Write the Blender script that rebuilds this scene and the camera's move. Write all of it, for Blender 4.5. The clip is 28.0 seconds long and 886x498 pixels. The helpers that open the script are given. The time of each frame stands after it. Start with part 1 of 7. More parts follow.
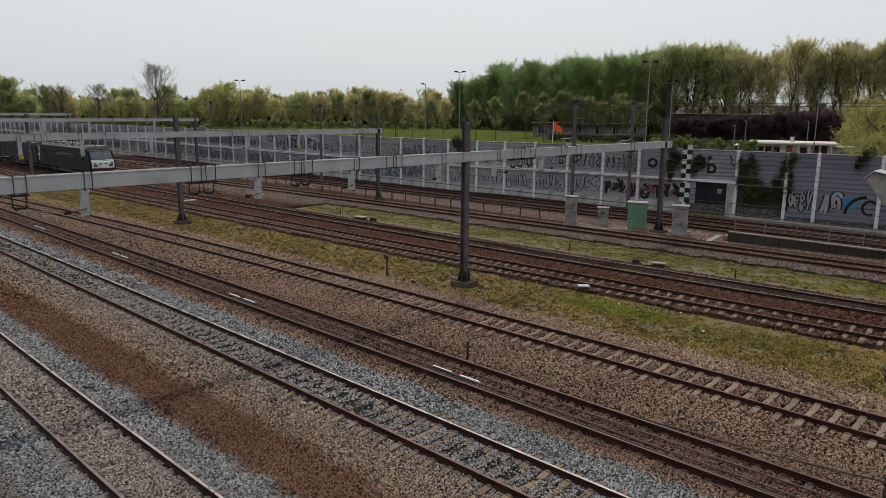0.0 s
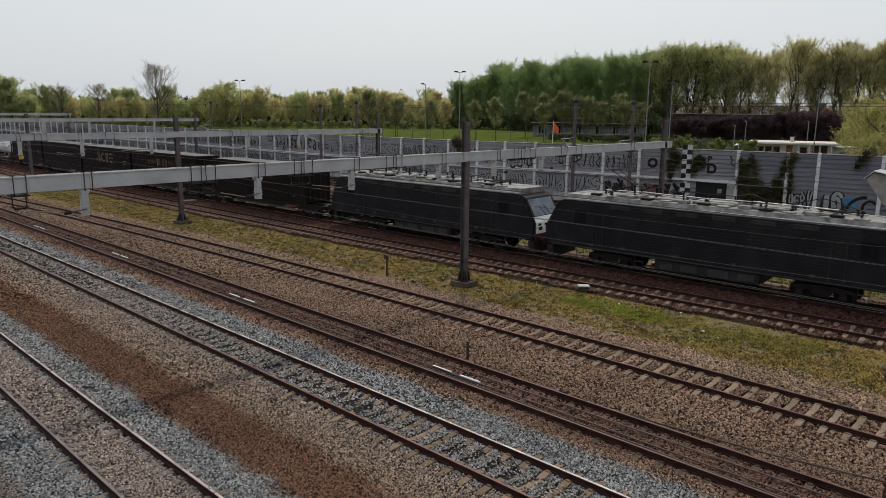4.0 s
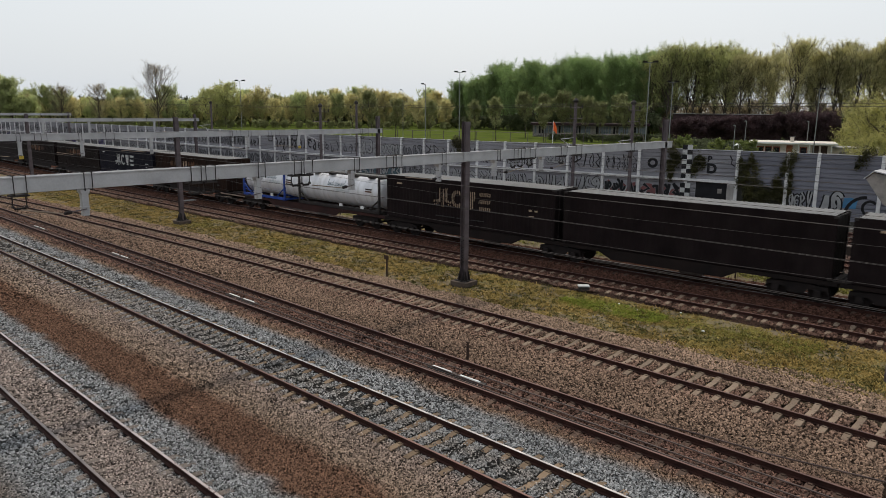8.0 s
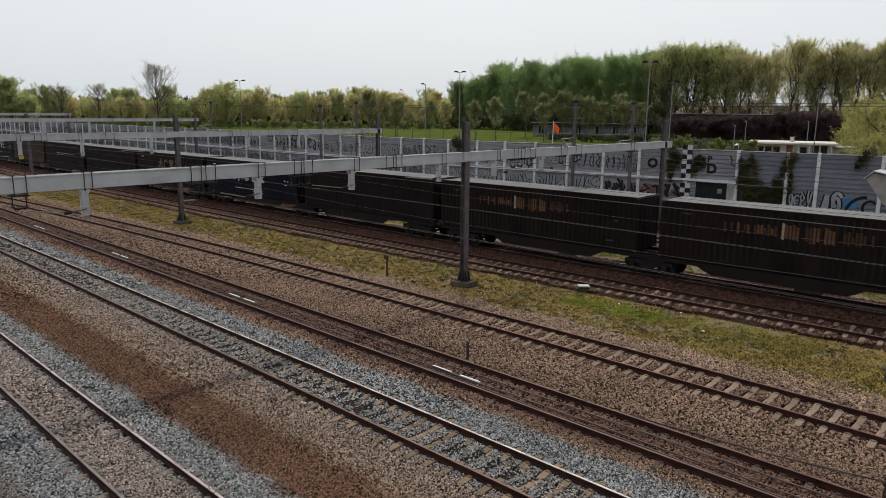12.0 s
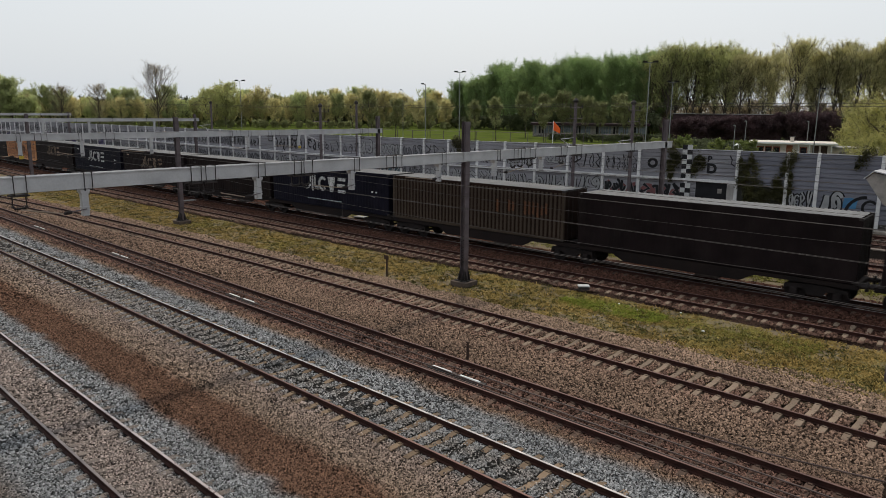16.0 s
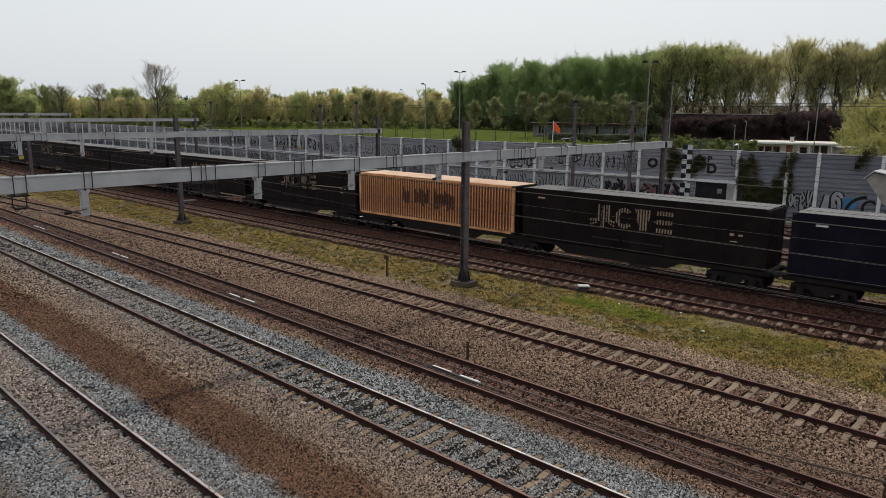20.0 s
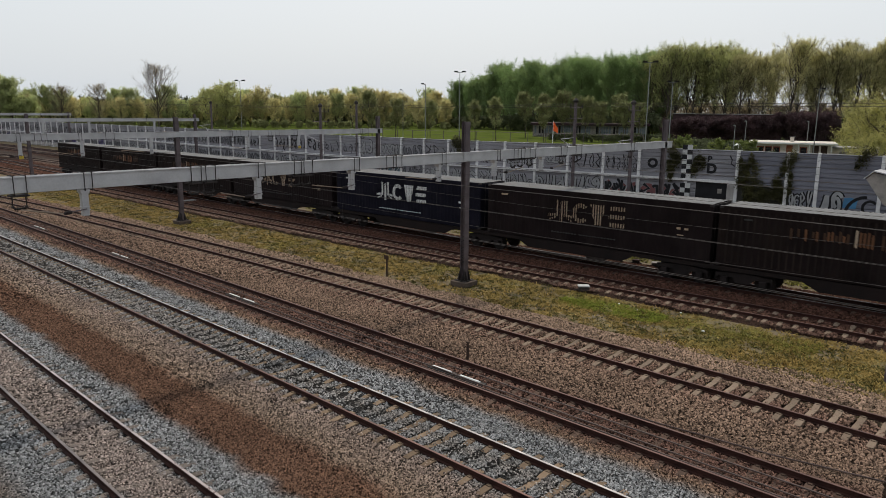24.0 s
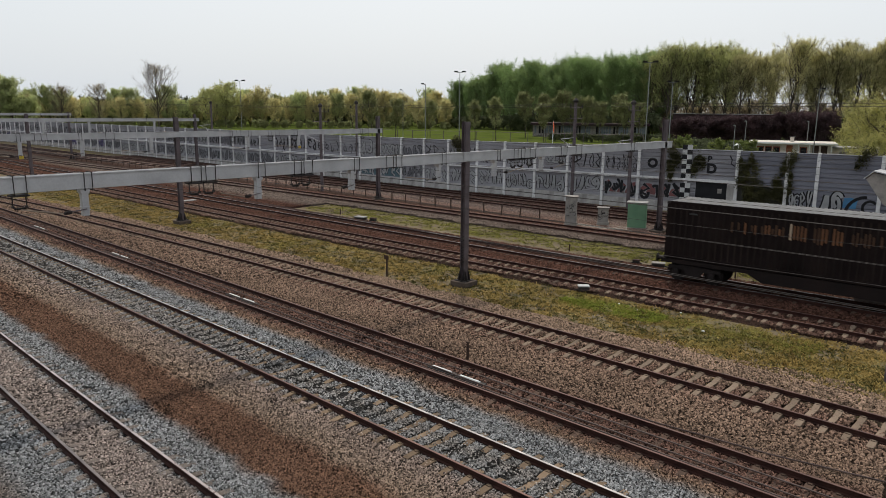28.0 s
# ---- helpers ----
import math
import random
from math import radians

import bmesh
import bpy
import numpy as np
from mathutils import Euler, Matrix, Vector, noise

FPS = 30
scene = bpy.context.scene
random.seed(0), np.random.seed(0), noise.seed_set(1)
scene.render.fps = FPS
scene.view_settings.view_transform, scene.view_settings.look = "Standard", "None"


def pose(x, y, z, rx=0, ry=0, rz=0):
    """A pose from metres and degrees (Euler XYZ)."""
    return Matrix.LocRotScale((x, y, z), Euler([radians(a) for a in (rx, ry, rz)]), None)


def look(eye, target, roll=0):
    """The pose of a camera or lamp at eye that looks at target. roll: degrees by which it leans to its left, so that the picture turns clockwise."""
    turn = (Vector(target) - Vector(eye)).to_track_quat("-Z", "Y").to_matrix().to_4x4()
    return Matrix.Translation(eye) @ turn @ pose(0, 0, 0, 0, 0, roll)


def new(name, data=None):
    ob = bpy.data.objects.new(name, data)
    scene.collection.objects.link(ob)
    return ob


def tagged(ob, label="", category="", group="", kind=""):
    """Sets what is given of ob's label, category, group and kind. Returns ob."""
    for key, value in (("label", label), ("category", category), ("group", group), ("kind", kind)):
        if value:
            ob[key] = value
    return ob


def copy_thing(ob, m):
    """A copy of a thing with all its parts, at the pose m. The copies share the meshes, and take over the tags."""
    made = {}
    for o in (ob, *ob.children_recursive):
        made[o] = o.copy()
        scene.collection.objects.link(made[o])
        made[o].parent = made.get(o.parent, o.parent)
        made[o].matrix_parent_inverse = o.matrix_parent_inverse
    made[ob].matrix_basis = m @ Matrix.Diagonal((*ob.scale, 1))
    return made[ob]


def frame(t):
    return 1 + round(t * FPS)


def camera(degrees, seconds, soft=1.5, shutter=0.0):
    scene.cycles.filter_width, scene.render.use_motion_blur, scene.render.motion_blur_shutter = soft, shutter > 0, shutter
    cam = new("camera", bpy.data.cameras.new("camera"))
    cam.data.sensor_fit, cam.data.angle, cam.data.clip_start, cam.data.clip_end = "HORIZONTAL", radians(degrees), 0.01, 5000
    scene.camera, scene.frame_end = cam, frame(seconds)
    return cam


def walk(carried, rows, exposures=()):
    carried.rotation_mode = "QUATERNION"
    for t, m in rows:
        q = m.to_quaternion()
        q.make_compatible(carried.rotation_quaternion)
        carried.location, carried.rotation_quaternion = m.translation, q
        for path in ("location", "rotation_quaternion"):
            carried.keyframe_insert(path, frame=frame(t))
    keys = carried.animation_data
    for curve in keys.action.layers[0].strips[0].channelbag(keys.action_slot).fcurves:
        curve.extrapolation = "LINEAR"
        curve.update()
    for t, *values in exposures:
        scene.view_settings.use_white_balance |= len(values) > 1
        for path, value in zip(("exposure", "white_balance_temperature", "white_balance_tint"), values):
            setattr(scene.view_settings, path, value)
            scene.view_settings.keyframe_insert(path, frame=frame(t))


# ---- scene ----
cam = camera(65.147, 28.0, 0.35, 0.1)
EYE = (0.0, 0.0, 8.365)
VIEW = look(EYE, (71.9185, 66.7184, 8.365 - 19.4005), 0.4836)
walk(cam, [(0.0, VIEW), (28.0, VIEW)], [(0.0, -0.12), (3.5, -0.12), (6.0, 0.04), (12.5, 0.04), (14.5, -0.01), (26.0, 0.0), (27.5, 0.05), (28.0, 0.06)])

# ---- sky, sun, exposure ----
SUN_AZ, SUN_EL = 40.0, 52.0          # degrees from +x towards +y, above the horizon
world = bpy.data.worlds.new("sky")
scene.world = world
world.use_nodes = True
wn, wl = world.node_tree.nodes, world.node_tree.links
sky = wn.new("ShaderNodeTexSky")
sky.sky_type = "NISHITA"
sky.sun_disc = False
sky.sun_elevation = radians(SUN_EL)
sky.sun_rotation = radians(90 - SUN_AZ)
sky.dust_density = 6.0
sky.air_density = 1.2
veil = wn.new("ShaderNodeMixRGB")      # thin even cloud over the blue
veil.inputs[0].default_value = 0.8
veil.inputs[2].default_value = (6.95, 7.4, 7.85, 1)
wl.new(sky.outputs[0], veil.inputs[1])
wl.new(veil.outputs[0], wn["Background"].inputs[0])
wn["Background"].inputs[1].default_value = 0.115
sun = new("sun", bpy.data.lights.new("sun", "SUN"))
sun.data.energy = 2.2
sun.data.angle = radians(3.0)
sun.data.color = (1.0, 0.92, 0.80)
ca, sa, ce, se = math.cos(radians(SUN_AZ)), math.sin(radians(SUN_AZ)), math.cos(radians(SUN_EL)), math.sin(radians(SUN_EL))
sun.matrix_world = look((200 * ca * ce, 200 * sa * ce, 200 * se), (0, 0, 0))
scene.view_settings.exposure = 0.0


# ---- materials ----
def mat(name, c1, c2=None, scale=3.0, rough=0.7, metal=0.0, bump=0.15, fine=40.0, vary=0.0, island=False, stain=None, spec=0.15, stretch=(1, 1, 1)):
    """Two scales of colour noise, fine relief, and a brightness that varies from piece to piece."""
    m = bpy.data.materials.new(name)
    m.use_nodes = True
    n, l = m.node_tree.nodes, m.node_tree.links
    b = n["Principled BSDF"]
    b.inputs["Metallic"].default_value = metal
    b.inputs["Specular IOR Level"].default_value = spec
    co = n.new("ShaderNodeTexCoord")
    mp = n.new("ShaderNodeMapping")
    mp.inputs["Scale"].default_value = stretch
    l.new(co.outputs["Object"], mp.inputs[0])

    def noi(s, detail=4.0):
        t = n.new("ShaderNodeTexNoise")
        t.inputs["Scale"].default_value = s
        t.inputs["Detail"].default_value = detail
        l.new(mp.outputs[0], t.inputs["Vector"])
        return t.outputs[0]

    c2 = c2 or tuple(v * 0.65 for v in c1)
    big, small = noi(scale), noi(fine, 3.0)
    add = n.new("ShaderNodeMath")
    add.operation = "MULTIPLY_ADD"
    add.inputs[1].default_value = 0.35
    l.new(small, add.inputs[0])
    l.new(big, add.inputs[2])
    ramp = n.new("ShaderNodeValToRGB")
    ramp.color_ramp.elements[0].position, ramp.color_ramp.elements[1].position = 0.47, 0.86
    ramp.color_ramp.elements[0].color, ramp.color_ramp.elements[1].color = (*c2, 1), (*c1, 1)
    l.new(add.outputs[0], ramp.inputs[0])
    col = ramp.outputs[0]
    if stain:                                     # patches of a second tint: (colour, scale, amount)
        sn = noi(stain[1], 6.0)
        sr = n.new("ShaderNodeValToRGB")
        sr.color_ramp.elements[0].position, sr.color_ramp.elements[1].position = 0.5, 0.68
        sr.color_ramp.elements[1].color = (stain[2],) * 3 + (1,)
        l.new(sn, sr.inputs[0])
        mx = n.new("ShaderNodeMixRGB")
        mx.inputs[2].default_value = (*stain[0], 1)
        l.new(sr.outputs[0], mx.inputs[0])
        l.new(col, mx.inputs[1])
        col = mx.outputs[0]
    if vary:
        src = n.new("ShaderNodeNewGeometry").outputs["Random Per Island"] if island else n.new("ShaderNodeObjectInfo").outputs["Random"]
        mr = n.new("ShaderNodeMapRange")
        mr.inputs[3].default_value, mr.inputs[4].default_value = 1 - vary, 1 + vary
        l.new(src, mr.inputs[0])
        mul = n.new("ShaderNodeMixRGB")
        mul.blend_type = "MULTIPLY"
        mul.inputs[0].default_value = 1.0
        l.new(col, mul.inputs[1])
        l.new(mr.outputs[0], mul.inputs[2])
        col = mul.outputs[0]
    l.new(col, b.inputs["Base Color"])
    rr = n.new("ShaderNodeMapRange")
    rr.inputs[3].default_value, rr.inputs[4].default_value = max(0.02, rough - 0.12), min(1.0, rough + 0.12)
    l.new(big, rr.inputs[0])
    l.new(rr.outputs[0], b.inputs["Roughness"])
    if bump:
        bp = n.new("ShaderNodeBump")
        bp.inputs["Strength"].default_value = bump
        bp.inputs["Distance"].default_value = 0.02
        l.new(small, bp.inputs["Height"])
        l.new(bp.outputs[0], b.inputs["Normal"])
    return m


def bands(name, stops, fine=30.0, rough=0.95, bump=1.0, gain=1.0, wobble=0.4, island=False, vary=0.35, speck=0.55):
    """Gravel whose tint changes across the yard: stops of (x in metres, colour), with uneven edges."""
    m = bpy.data.materials.new(name)
    m.use_nodes = True
    n, l = m.node_tree.nodes, m.node_tree.links
    b = n["Principled BSDF"]
    b.inputs["Specular IOR Level"].default_value = 0.03
    co = n.new("ShaderNodeTexCoord")
    sep = n.new("ShaderNodeSeparateXYZ")
    l.new(co.outputs["Object"], sep.inputs[0])

    def noi(s, d=5.0):
        t = n.new("ShaderNodeTexNoise")
        t.inputs["Scale"].default_value, t.inputs["Detail"].default_value = s, d
        l.new(co.outputs["Object"], t.inputs["Vector"])
        return t.outputs[0]

    w = n.new("ShaderNodeMath")
    w.operation = "MULTIPLY_ADD"
    w.inputs[1].default_value = wobble * 2
    l.new(noi(0.9), w.inputs[0])
    l.new(sep.outputs[0], w.inputs[2])
    mr = n.new("ShaderNodeMapRange")
    lo, hi = stops[0][0], stops[-1][0]
    mr.inputs[1].default_value, mr.inputs[2].default_value = lo + wobble, hi + wobble
    l.new(w.outputs[0], mr.inputs[0])
    ramp = n.new("ShaderNodeValToRGB")
    els = ramp.color_ramp.elements
    while len(els) < len(stops):
        els.new(0.5)
    for e, (x, c) in zip(els, stops):
        e.position = (x - lo) / (hi - lo)
        e.color = (c[0] * gain, c[1] * gain, c[2] * gain, 1)
    l.new(mr.outputs[0], ramp.inputs[0])
    col = ramp.outputs[0]

    def times(col, src, a, z):
        k = n.new("ShaderNodeMapRange")
        k.inputs[3].default_value, k.inputs[4].default_value = a, z
        l.new(src, k.inputs[0])
        x = n.new("ShaderNodeMixRGB")
        x.blend_type = "MULTIPLY"
        x.inputs[0].default_value = 1.0
        l.new(col, x.inputs[1])
        l.new(k.outputs[0], x.inputs[2])
        return x.outputs[0]

    vor = n.new("ShaderNodeTexVoronoi")
    vor.inputs["Scale"].default_value = fine
    l.new(co.outputs["Object"], vor.inputs["Vector"])
    if island:
        col = times(col, n.new("ShaderNodeNewGeometry").outputs["Random Per Island"], 1 - vary, 1 + vary)
    else:
        bw = n.new("ShaderNodeSeparateColor")
        l.new(vor.outputs["Color"], bw.inputs[0])
        col = times(col, bw.outputs[0], 1 - speck, 1 + speck)
    col = times(col, noi(0.35), 0.7, 1.3)
    l.new(col, b.inputs["Base Color"])
    b.inputs["Roughness"].default_value = rough
    if not island:
        bp = n.new("ShaderNodeBump")
        bp.inputs["Strength"].default_value, bp.inputs["Distance"].default_value = bump, 0.05
        l.new(vor.outputs["Distance"], bp.inputs["Height"])
        bp.invert = True
        l.new(bp.outputs[0], b.inputs["Normal"])
    return m


BLUE_GREY, TAN, BROWN, RUST = (0.144, 0.145, 0.146), (0.132, 0.088, 0.062), (0.084, 0.048, 0.032), (0.09, 0.052, 0.04)
PINK_GREY = (0.165, 0.134, 0.118)
YARD = [(0.0, PINK_GREY), (3.6, (0.110, 0.091, 0.079)), (4.3, BLUE_GREY), (5.3, BLUE_GREY), (5.6, PINK_GREY), (6.6, PINK_GREY), (6.9, BLUE_GREY), (7.9, BLUE_GREY), (8.3, BROWN), (9.6, BROWN), (10.1, (0.148, 0.109, 0.082)), (11.2, (0.152, 0.117, 0.098)),
        (11.8, BLUE_GREY), (12.6, (0.14, 0.127, 0.116)), (13.2, BLUE_GREY), (14.4, BLUE_GREY), (14.9, TAN), (15.4, RUST), (17.0, RUST), (17.8, (0.122, 0.083, 0.06)), (19.6, (0.142, 0.096, 0.07)), (21.0, (0.106, 0.063, 0.048)), (22.2, (0.160, 0.111, 0.08)), (24.0, (0.160, 0.111, 0.08))]
# Bed repeats the stone tints far darker: shade between stones painted in.
M_BED_SHADED = bands("ballast_bed_shaded", YARD, gain=0.2, speck=0.8)
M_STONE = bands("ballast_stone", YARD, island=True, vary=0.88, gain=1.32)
DARK_YARD = [(26.0, (0.110, 0.070, 0.053)), (29.0, (0.098, 0.060, 0.046)), (32.0, (0.0769, 0.0384, 0.0273)), (37.0, (0.0732, 0.0372, 0.0273)), (39.0, (0.136, 0.106, 0.088)), (43.0, (0.122, 0.092, 0.076)), (44.5, (0.103, 0.0546, 0.0409)), (47.0, (0.164, 0.105, 0.0818)),
             (49.5, (0.15, 0.113, 0.0967)), (51.0, (0.056, 0.035, 0.029)), (56.0, (0.054, 0.034, 0.028)), (60.0, (0.085, 0.066, 0.058))]
# Far bed likewise: a darker copy of its stones, gap shade in the colour.
M_BED_FAR_SHADED = bands("dark_ballast", DARK_YARD, gain=0.45)
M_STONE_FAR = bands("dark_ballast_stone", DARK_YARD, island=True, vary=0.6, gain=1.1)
M_EARTH = mat("earth", (0.179, 0.145, 0.0997), (0.127, 0.102, 0.0678), 0.5, 0.95, bump=0.5, fine=9.0, stain=((0.165, 0.142, 0.05), 0.33, 0.85), spec=0.0)
M_LAWN = mat("lawn", (0.085, 0.105, 0.025), (0.06, 0.08, 0.018), 0.15, 0.95, bump=0.3, fine=6.0, spec=0.0)
M_GRASS = mat("grass_blade", (0.354, 0.248, 0.0878), (0.254, 0.178, 0.0599), 0.35, 0.85, bump=0.0, vary=0.3, island=True, stain=((0.235, 0.205, 0.057), 0.25, 0.7), spec=0.0)
M_RAIL = mat("rail_steel", (0.05, 0.021, 0.0155), (0.022, 0.0098, 0.008), 2.0, 0.7, 0.2, 0.2, 60.0)
M_RAILHEAD = mat("rail_head", (0.5, 0.47, 0.45), (0.32, 0.29, 0.275), 1.5, 0.28, 0.9, 0.0, 30.0)
M_RAILHEAD_WORN = mat("rail_head_worn", (0.5, 0.43, 0.41), (0.33, 0.27, 0.255), 1.5, 0.3, 0.85, 0.0, 30.0)
M_RAILHEAD_MID = mat("rail_head_grey", (0.22, 0.19, 0.18), (0.12, 0.10, 0.093), 1.5, 0.4, 0.8, 0.0, 30.0)
M_RAILHEAD_DULL = mat("rail_head_dull", (0.13, 0.075, 0.063), (0.075, 0.043, 0.037), 1.5, 0.5, 0.55, 0.0, 30.0)
M_SLEEPER = mat("concrete_sleeper", (0.215, 0.16, 0.117), (0.115, 0.083, 0.06), 2.5, 0.9, bump=0.3, fine=50.0, vary=0.18)
M_SLEEPER_DARK = mat("stained_sleeper", (0.092, 0.06, 0.045), (0.044, 0.029, 0.022), 2.5, 0.9, bump=0.3, fine=50.0, vary=0.25)
M_GALV = mat("galvanised_steel", (0.48, 0.475, 0.48), (0.36, 0.355, 0.36), 1.2, 0.5, 0.25, 0.08, 18.0)
M_MAST = mat("weathered_steel", (0.142, 0.117, 0.123), (0.078, 0.062, 0.063), 1.5, 0.6, 0.3, 0.12, 25.0)
M_CONCRETE = mat("concrete", (0.33, 0.305, 0.27), (0.20, 0.18, 0.155), 1.4, 0.92, bump=0.25, fine=22.0, stain=((0.12, 0.11, 0.10), 1.1, 0.6))
M_COPING = mat("weathered_coping", (0.21, 0.18, 0.155), (0.12, 0.10, 0.086), 1.4, 0.92, bump=0.25, fine=22.0)
M_FOOTING = mat("dirty_footing", (0.105, 0.08, 0.064), (0.055, 0.042, 0.034), 1.8, 0.92, bump=0.25, fine=22.0)
M_CONCRETE_DARK = mat("stained_concrete", (0.062, 0.048, 0.04), (0.03, 0.024, 0.02), 0.8, 0.92, bump=0.25, fine=22.0)
M_DARK = mat("dark_iron", (0.045, 0.038, 0.036), (0.025, 0.022, 0.021), 2.5, 0.65, 0.3, 0.15, 30.0)
M_WIRE = mat("copper_wire", (0.062, 0.0539, 0.0496), (0.0372, 0.0322, 0.0298), 1.0, 0.6, 0.2, 0.0, spec=0.25)
M_WHITE = mat("white_paint", (0.74, 0.74, 0.72), (0.6, 0.6, 0.58), 1.0, 0.6, 0.0, 0.05)
M_BARK = mat("bark", (0.095, 0.077, 0.06), (0.05, 0.041, 0.033), 2.0, 0.95, bump=0.5, fine=9.0)


# ---- building helpers ----
def part(name, bm, material, parent=None, label=""):
    """One bmesh as one mesh object, under a thing or a part."""
    me = bpy.data.meshes.new(name)
    bm.to_mesh(me)
    bm.free()
    if material:
        me.materials.append(material)
    ob = new(name, me)
    ob.parent = parent
    return tagged(ob, label)


def piece(name, me, parent, m):
    """Another object on a mesh that is already there."""
    ob = new(name, me)
    ob.parent = parent
    ob.matrix_local = m
    return ob


def thing(name, m, label, category, group="", kind=""):
    ob = new(name)
    ob.empty_display_size = 0.3
    ob.matrix_basis = m
    return tagged(ob, label, category, group, kind)


def box(bm, x0, y0, z0, x1, y1, z1, bevel=0.0):
    m = Matrix.LocRotScale(((x0 + x1) / 2, (y0 + y1) / 2, (z0 + z1) / 2), None, (abs(x1 - x0), abs(y1 - y0), abs(z1 - z0)))
    g = bmesh.ops.create_cube(bm, size=1.0, matrix=m)
    if bevel:
        es = list({e for v in g["verts"] for e in v.link_edges})
        bmesh.ops.bevel(bm, geom=es, offset=bevel, segments=1, affect="EDGES", clamp_overlap=True)
    return bm


def rod(bm, a, b, r0, r1=None, seg=8):
    """A tapered round bar from a to b."""
    a, b = Vector(a), Vector(b)
    d = b - a
    if d.length < 1e-5:
        return bm
    m = Matrix.Translation((a + b) / 2) @ d.to_track_quat("Z", "Y").to_matrix().to_4x4()
    bmesh.ops.create_cone(bm, cap_ends=True, segments=seg, radius1=r0, radius2=r0 if r1 is None else r1, depth=d.length, matrix=m)
    return bm


def solid(bm, outline, axis, a, b):
    """A flat outline, extruded along an axis from a to b."""
    def at(p, h):
        return {"x": (h, p[0], p[1]), "y": (p[0], h, p[1]), "z": (p[0], p[1], h)}[axis]
    lo = [bm.verts.new(at(p, a)) for p in outline]
    hi = [bm.verts.new(at(p, b)) for p in outline]
    k = len(outline)
    fs = [bm.faces.new(lo), bm.faces.new(hi[::-1])]
    for i in range(k):
        fs.append(bm.faces.new((lo[i], hi[i], hi[(i + 1) % k], lo[(i + 1) % k])))
    bmesh.ops.recalc_face_normals(bm, faces=fs)
    return bm


def turned(bm, a, b, prof, seg=10):
    """A turned body on the line from a to b: pairs of (share of the way, radius)."""
    a, b = Vector(a), Vector(b)
    q = (b - a).to_track_quat("Z", "Y")
    rings = []
    for u, r in prof:
        c = a + (b - a) * u
        rings.append([bm.verts.new(c + q @ Vector((r * math.cos(2 * math.pi * i / seg), r * math.sin(2 * math.pi * i / seg), 0))) for i in range(seg)])
    for p0, p1 in zip(rings, rings[1:]):
        for i in range(seg):
            bm.faces.new((p0[i], p0[(i + 1) % seg], p1[(i + 1) % seg], p1[i]))
    bm.faces.new(rings[0][::-1])
    bm.faces.new(rings[-1])
    return bm


RIBS = [(0.0, 0.04)] + [q for i in range(6) for q in ((0.08 + i * 0.15, 0.045), (0.1 + i * 0.15, 0.085), (0.14 + i * 0.15, 0.085), (0.16 + i * 0.15, 0.045))] + [(1.0, 0.04)]


def sweep(bm, profile, path):
    """A closed profile (across, up) drawn along a path of (x, y, z)."""
    rings = []
    for i, p in enumerate(path):
        q, r = Vector(path[max(0, i - 1)]), Vector(path[min(len(path) - 1, i + 1)])
        d = (r - q)
        s = Vector((d.y, -d.x, 0)).normalized()
        rings.append([bm.verts.new(Vector(p) + s * u + Vector((0, 0, v))) for u, v in profile])
    k = len(profile)
    for a, b in zip(rings, rings[1:]):
        for i in range(k):
            bm.faces.new((a[i], a[(i + 1) % k], b[(i + 1) % k], b[i]))
    bm.faces.new(rings[0][::-1])
    bm.faces.new(rings[-1])
    bmesh.ops.recalc_face_normals(bm, faces=bm.faces[:])
    return bm


def mesh_of(name, verts, faces, material):
    """A mesh from number arrays, all faces with the same count of corners."""
    verts, faces = np.asarray(verts, np.float32), np.asarray(faces, np.int32)
    me = bpy.data.meshes.new(name)
    me.vertices.add(len(verts))
    me.vertices.foreach_set("co", verts.ravel())
    k = faces.shape[1]
    me.loops.add(faces.size)
    me.loops.foreach_set("vertex_index", faces.ravel())
    me.polygons.add(len(faces))
    me.polygons.foreach_set("loop_start", np.arange(0, faces.size, k, dtype=np.int32))
    me.polygons.foreach_set("loop_total", np.full(len(faces), k, np.int32))
    me.update(calc_edges=True)
    me.materials.append(material)
    return me


# ---- the plan: tracks run along y; x0, slope, bend and the stretch over which they hold ----
TRACKS = {"a": (6.20, -0.0085, 0.000414, 35), "b": (12.31, 0.0113, -0.000124, 60), "c": (16.14, 0.0164, -0.000137, 75), "d": (21.13, 0.0352, -0.0008, 78),
          "e": (31.19, -0.0432, 0.00025, 128), "f": (35.14, -0.0438, 0.000296, 128), "g": (44.47, -0.0152, -0.00019, 128),
          "h": (51.54, 0.0234, -0.000492, 120), "i": (55.41, 0.0173, -0.000416, 120)}


def centre(key, y):
    """The x of a track's middle: a gentle bend that eases out into a straight."""
    x0, s, c, top = TRACKS[key]
    for edge, sign in ((top, 1), (-6.0, -1)):
        if (y - edge) * sign > 0:
            ease = 14.0
            return x0 + s * edge + c * edge * edge + (s + 2 * c * edge) * sign * ease * (1 - math.exp(-abs(y - edge) / ease))
    return x0 + s * y + c * y * y


def along(key, y0, y1, step, dx=0.0, z=0.0):
    k = max(2, int(round((y1 - y0) / step)) + 1)
    out = []
    for i in range(k):
        y = y0 + (y1 - y0) * i / (k - 1)
        slope = (centre(key, y + 0.5) - centre(key, y - 0.5))
        out.append((centre(key, y) + dx, y - dx * slope, z))
    return out


# ---- ground ----
def height_noise(x, y):
    return 0.05 * noise.noise(Vector((x * 0.35, y * 0.35, 0))) + 0.03 * noise.noise(Vector((x * 1.3, y * 1.3, 5)))


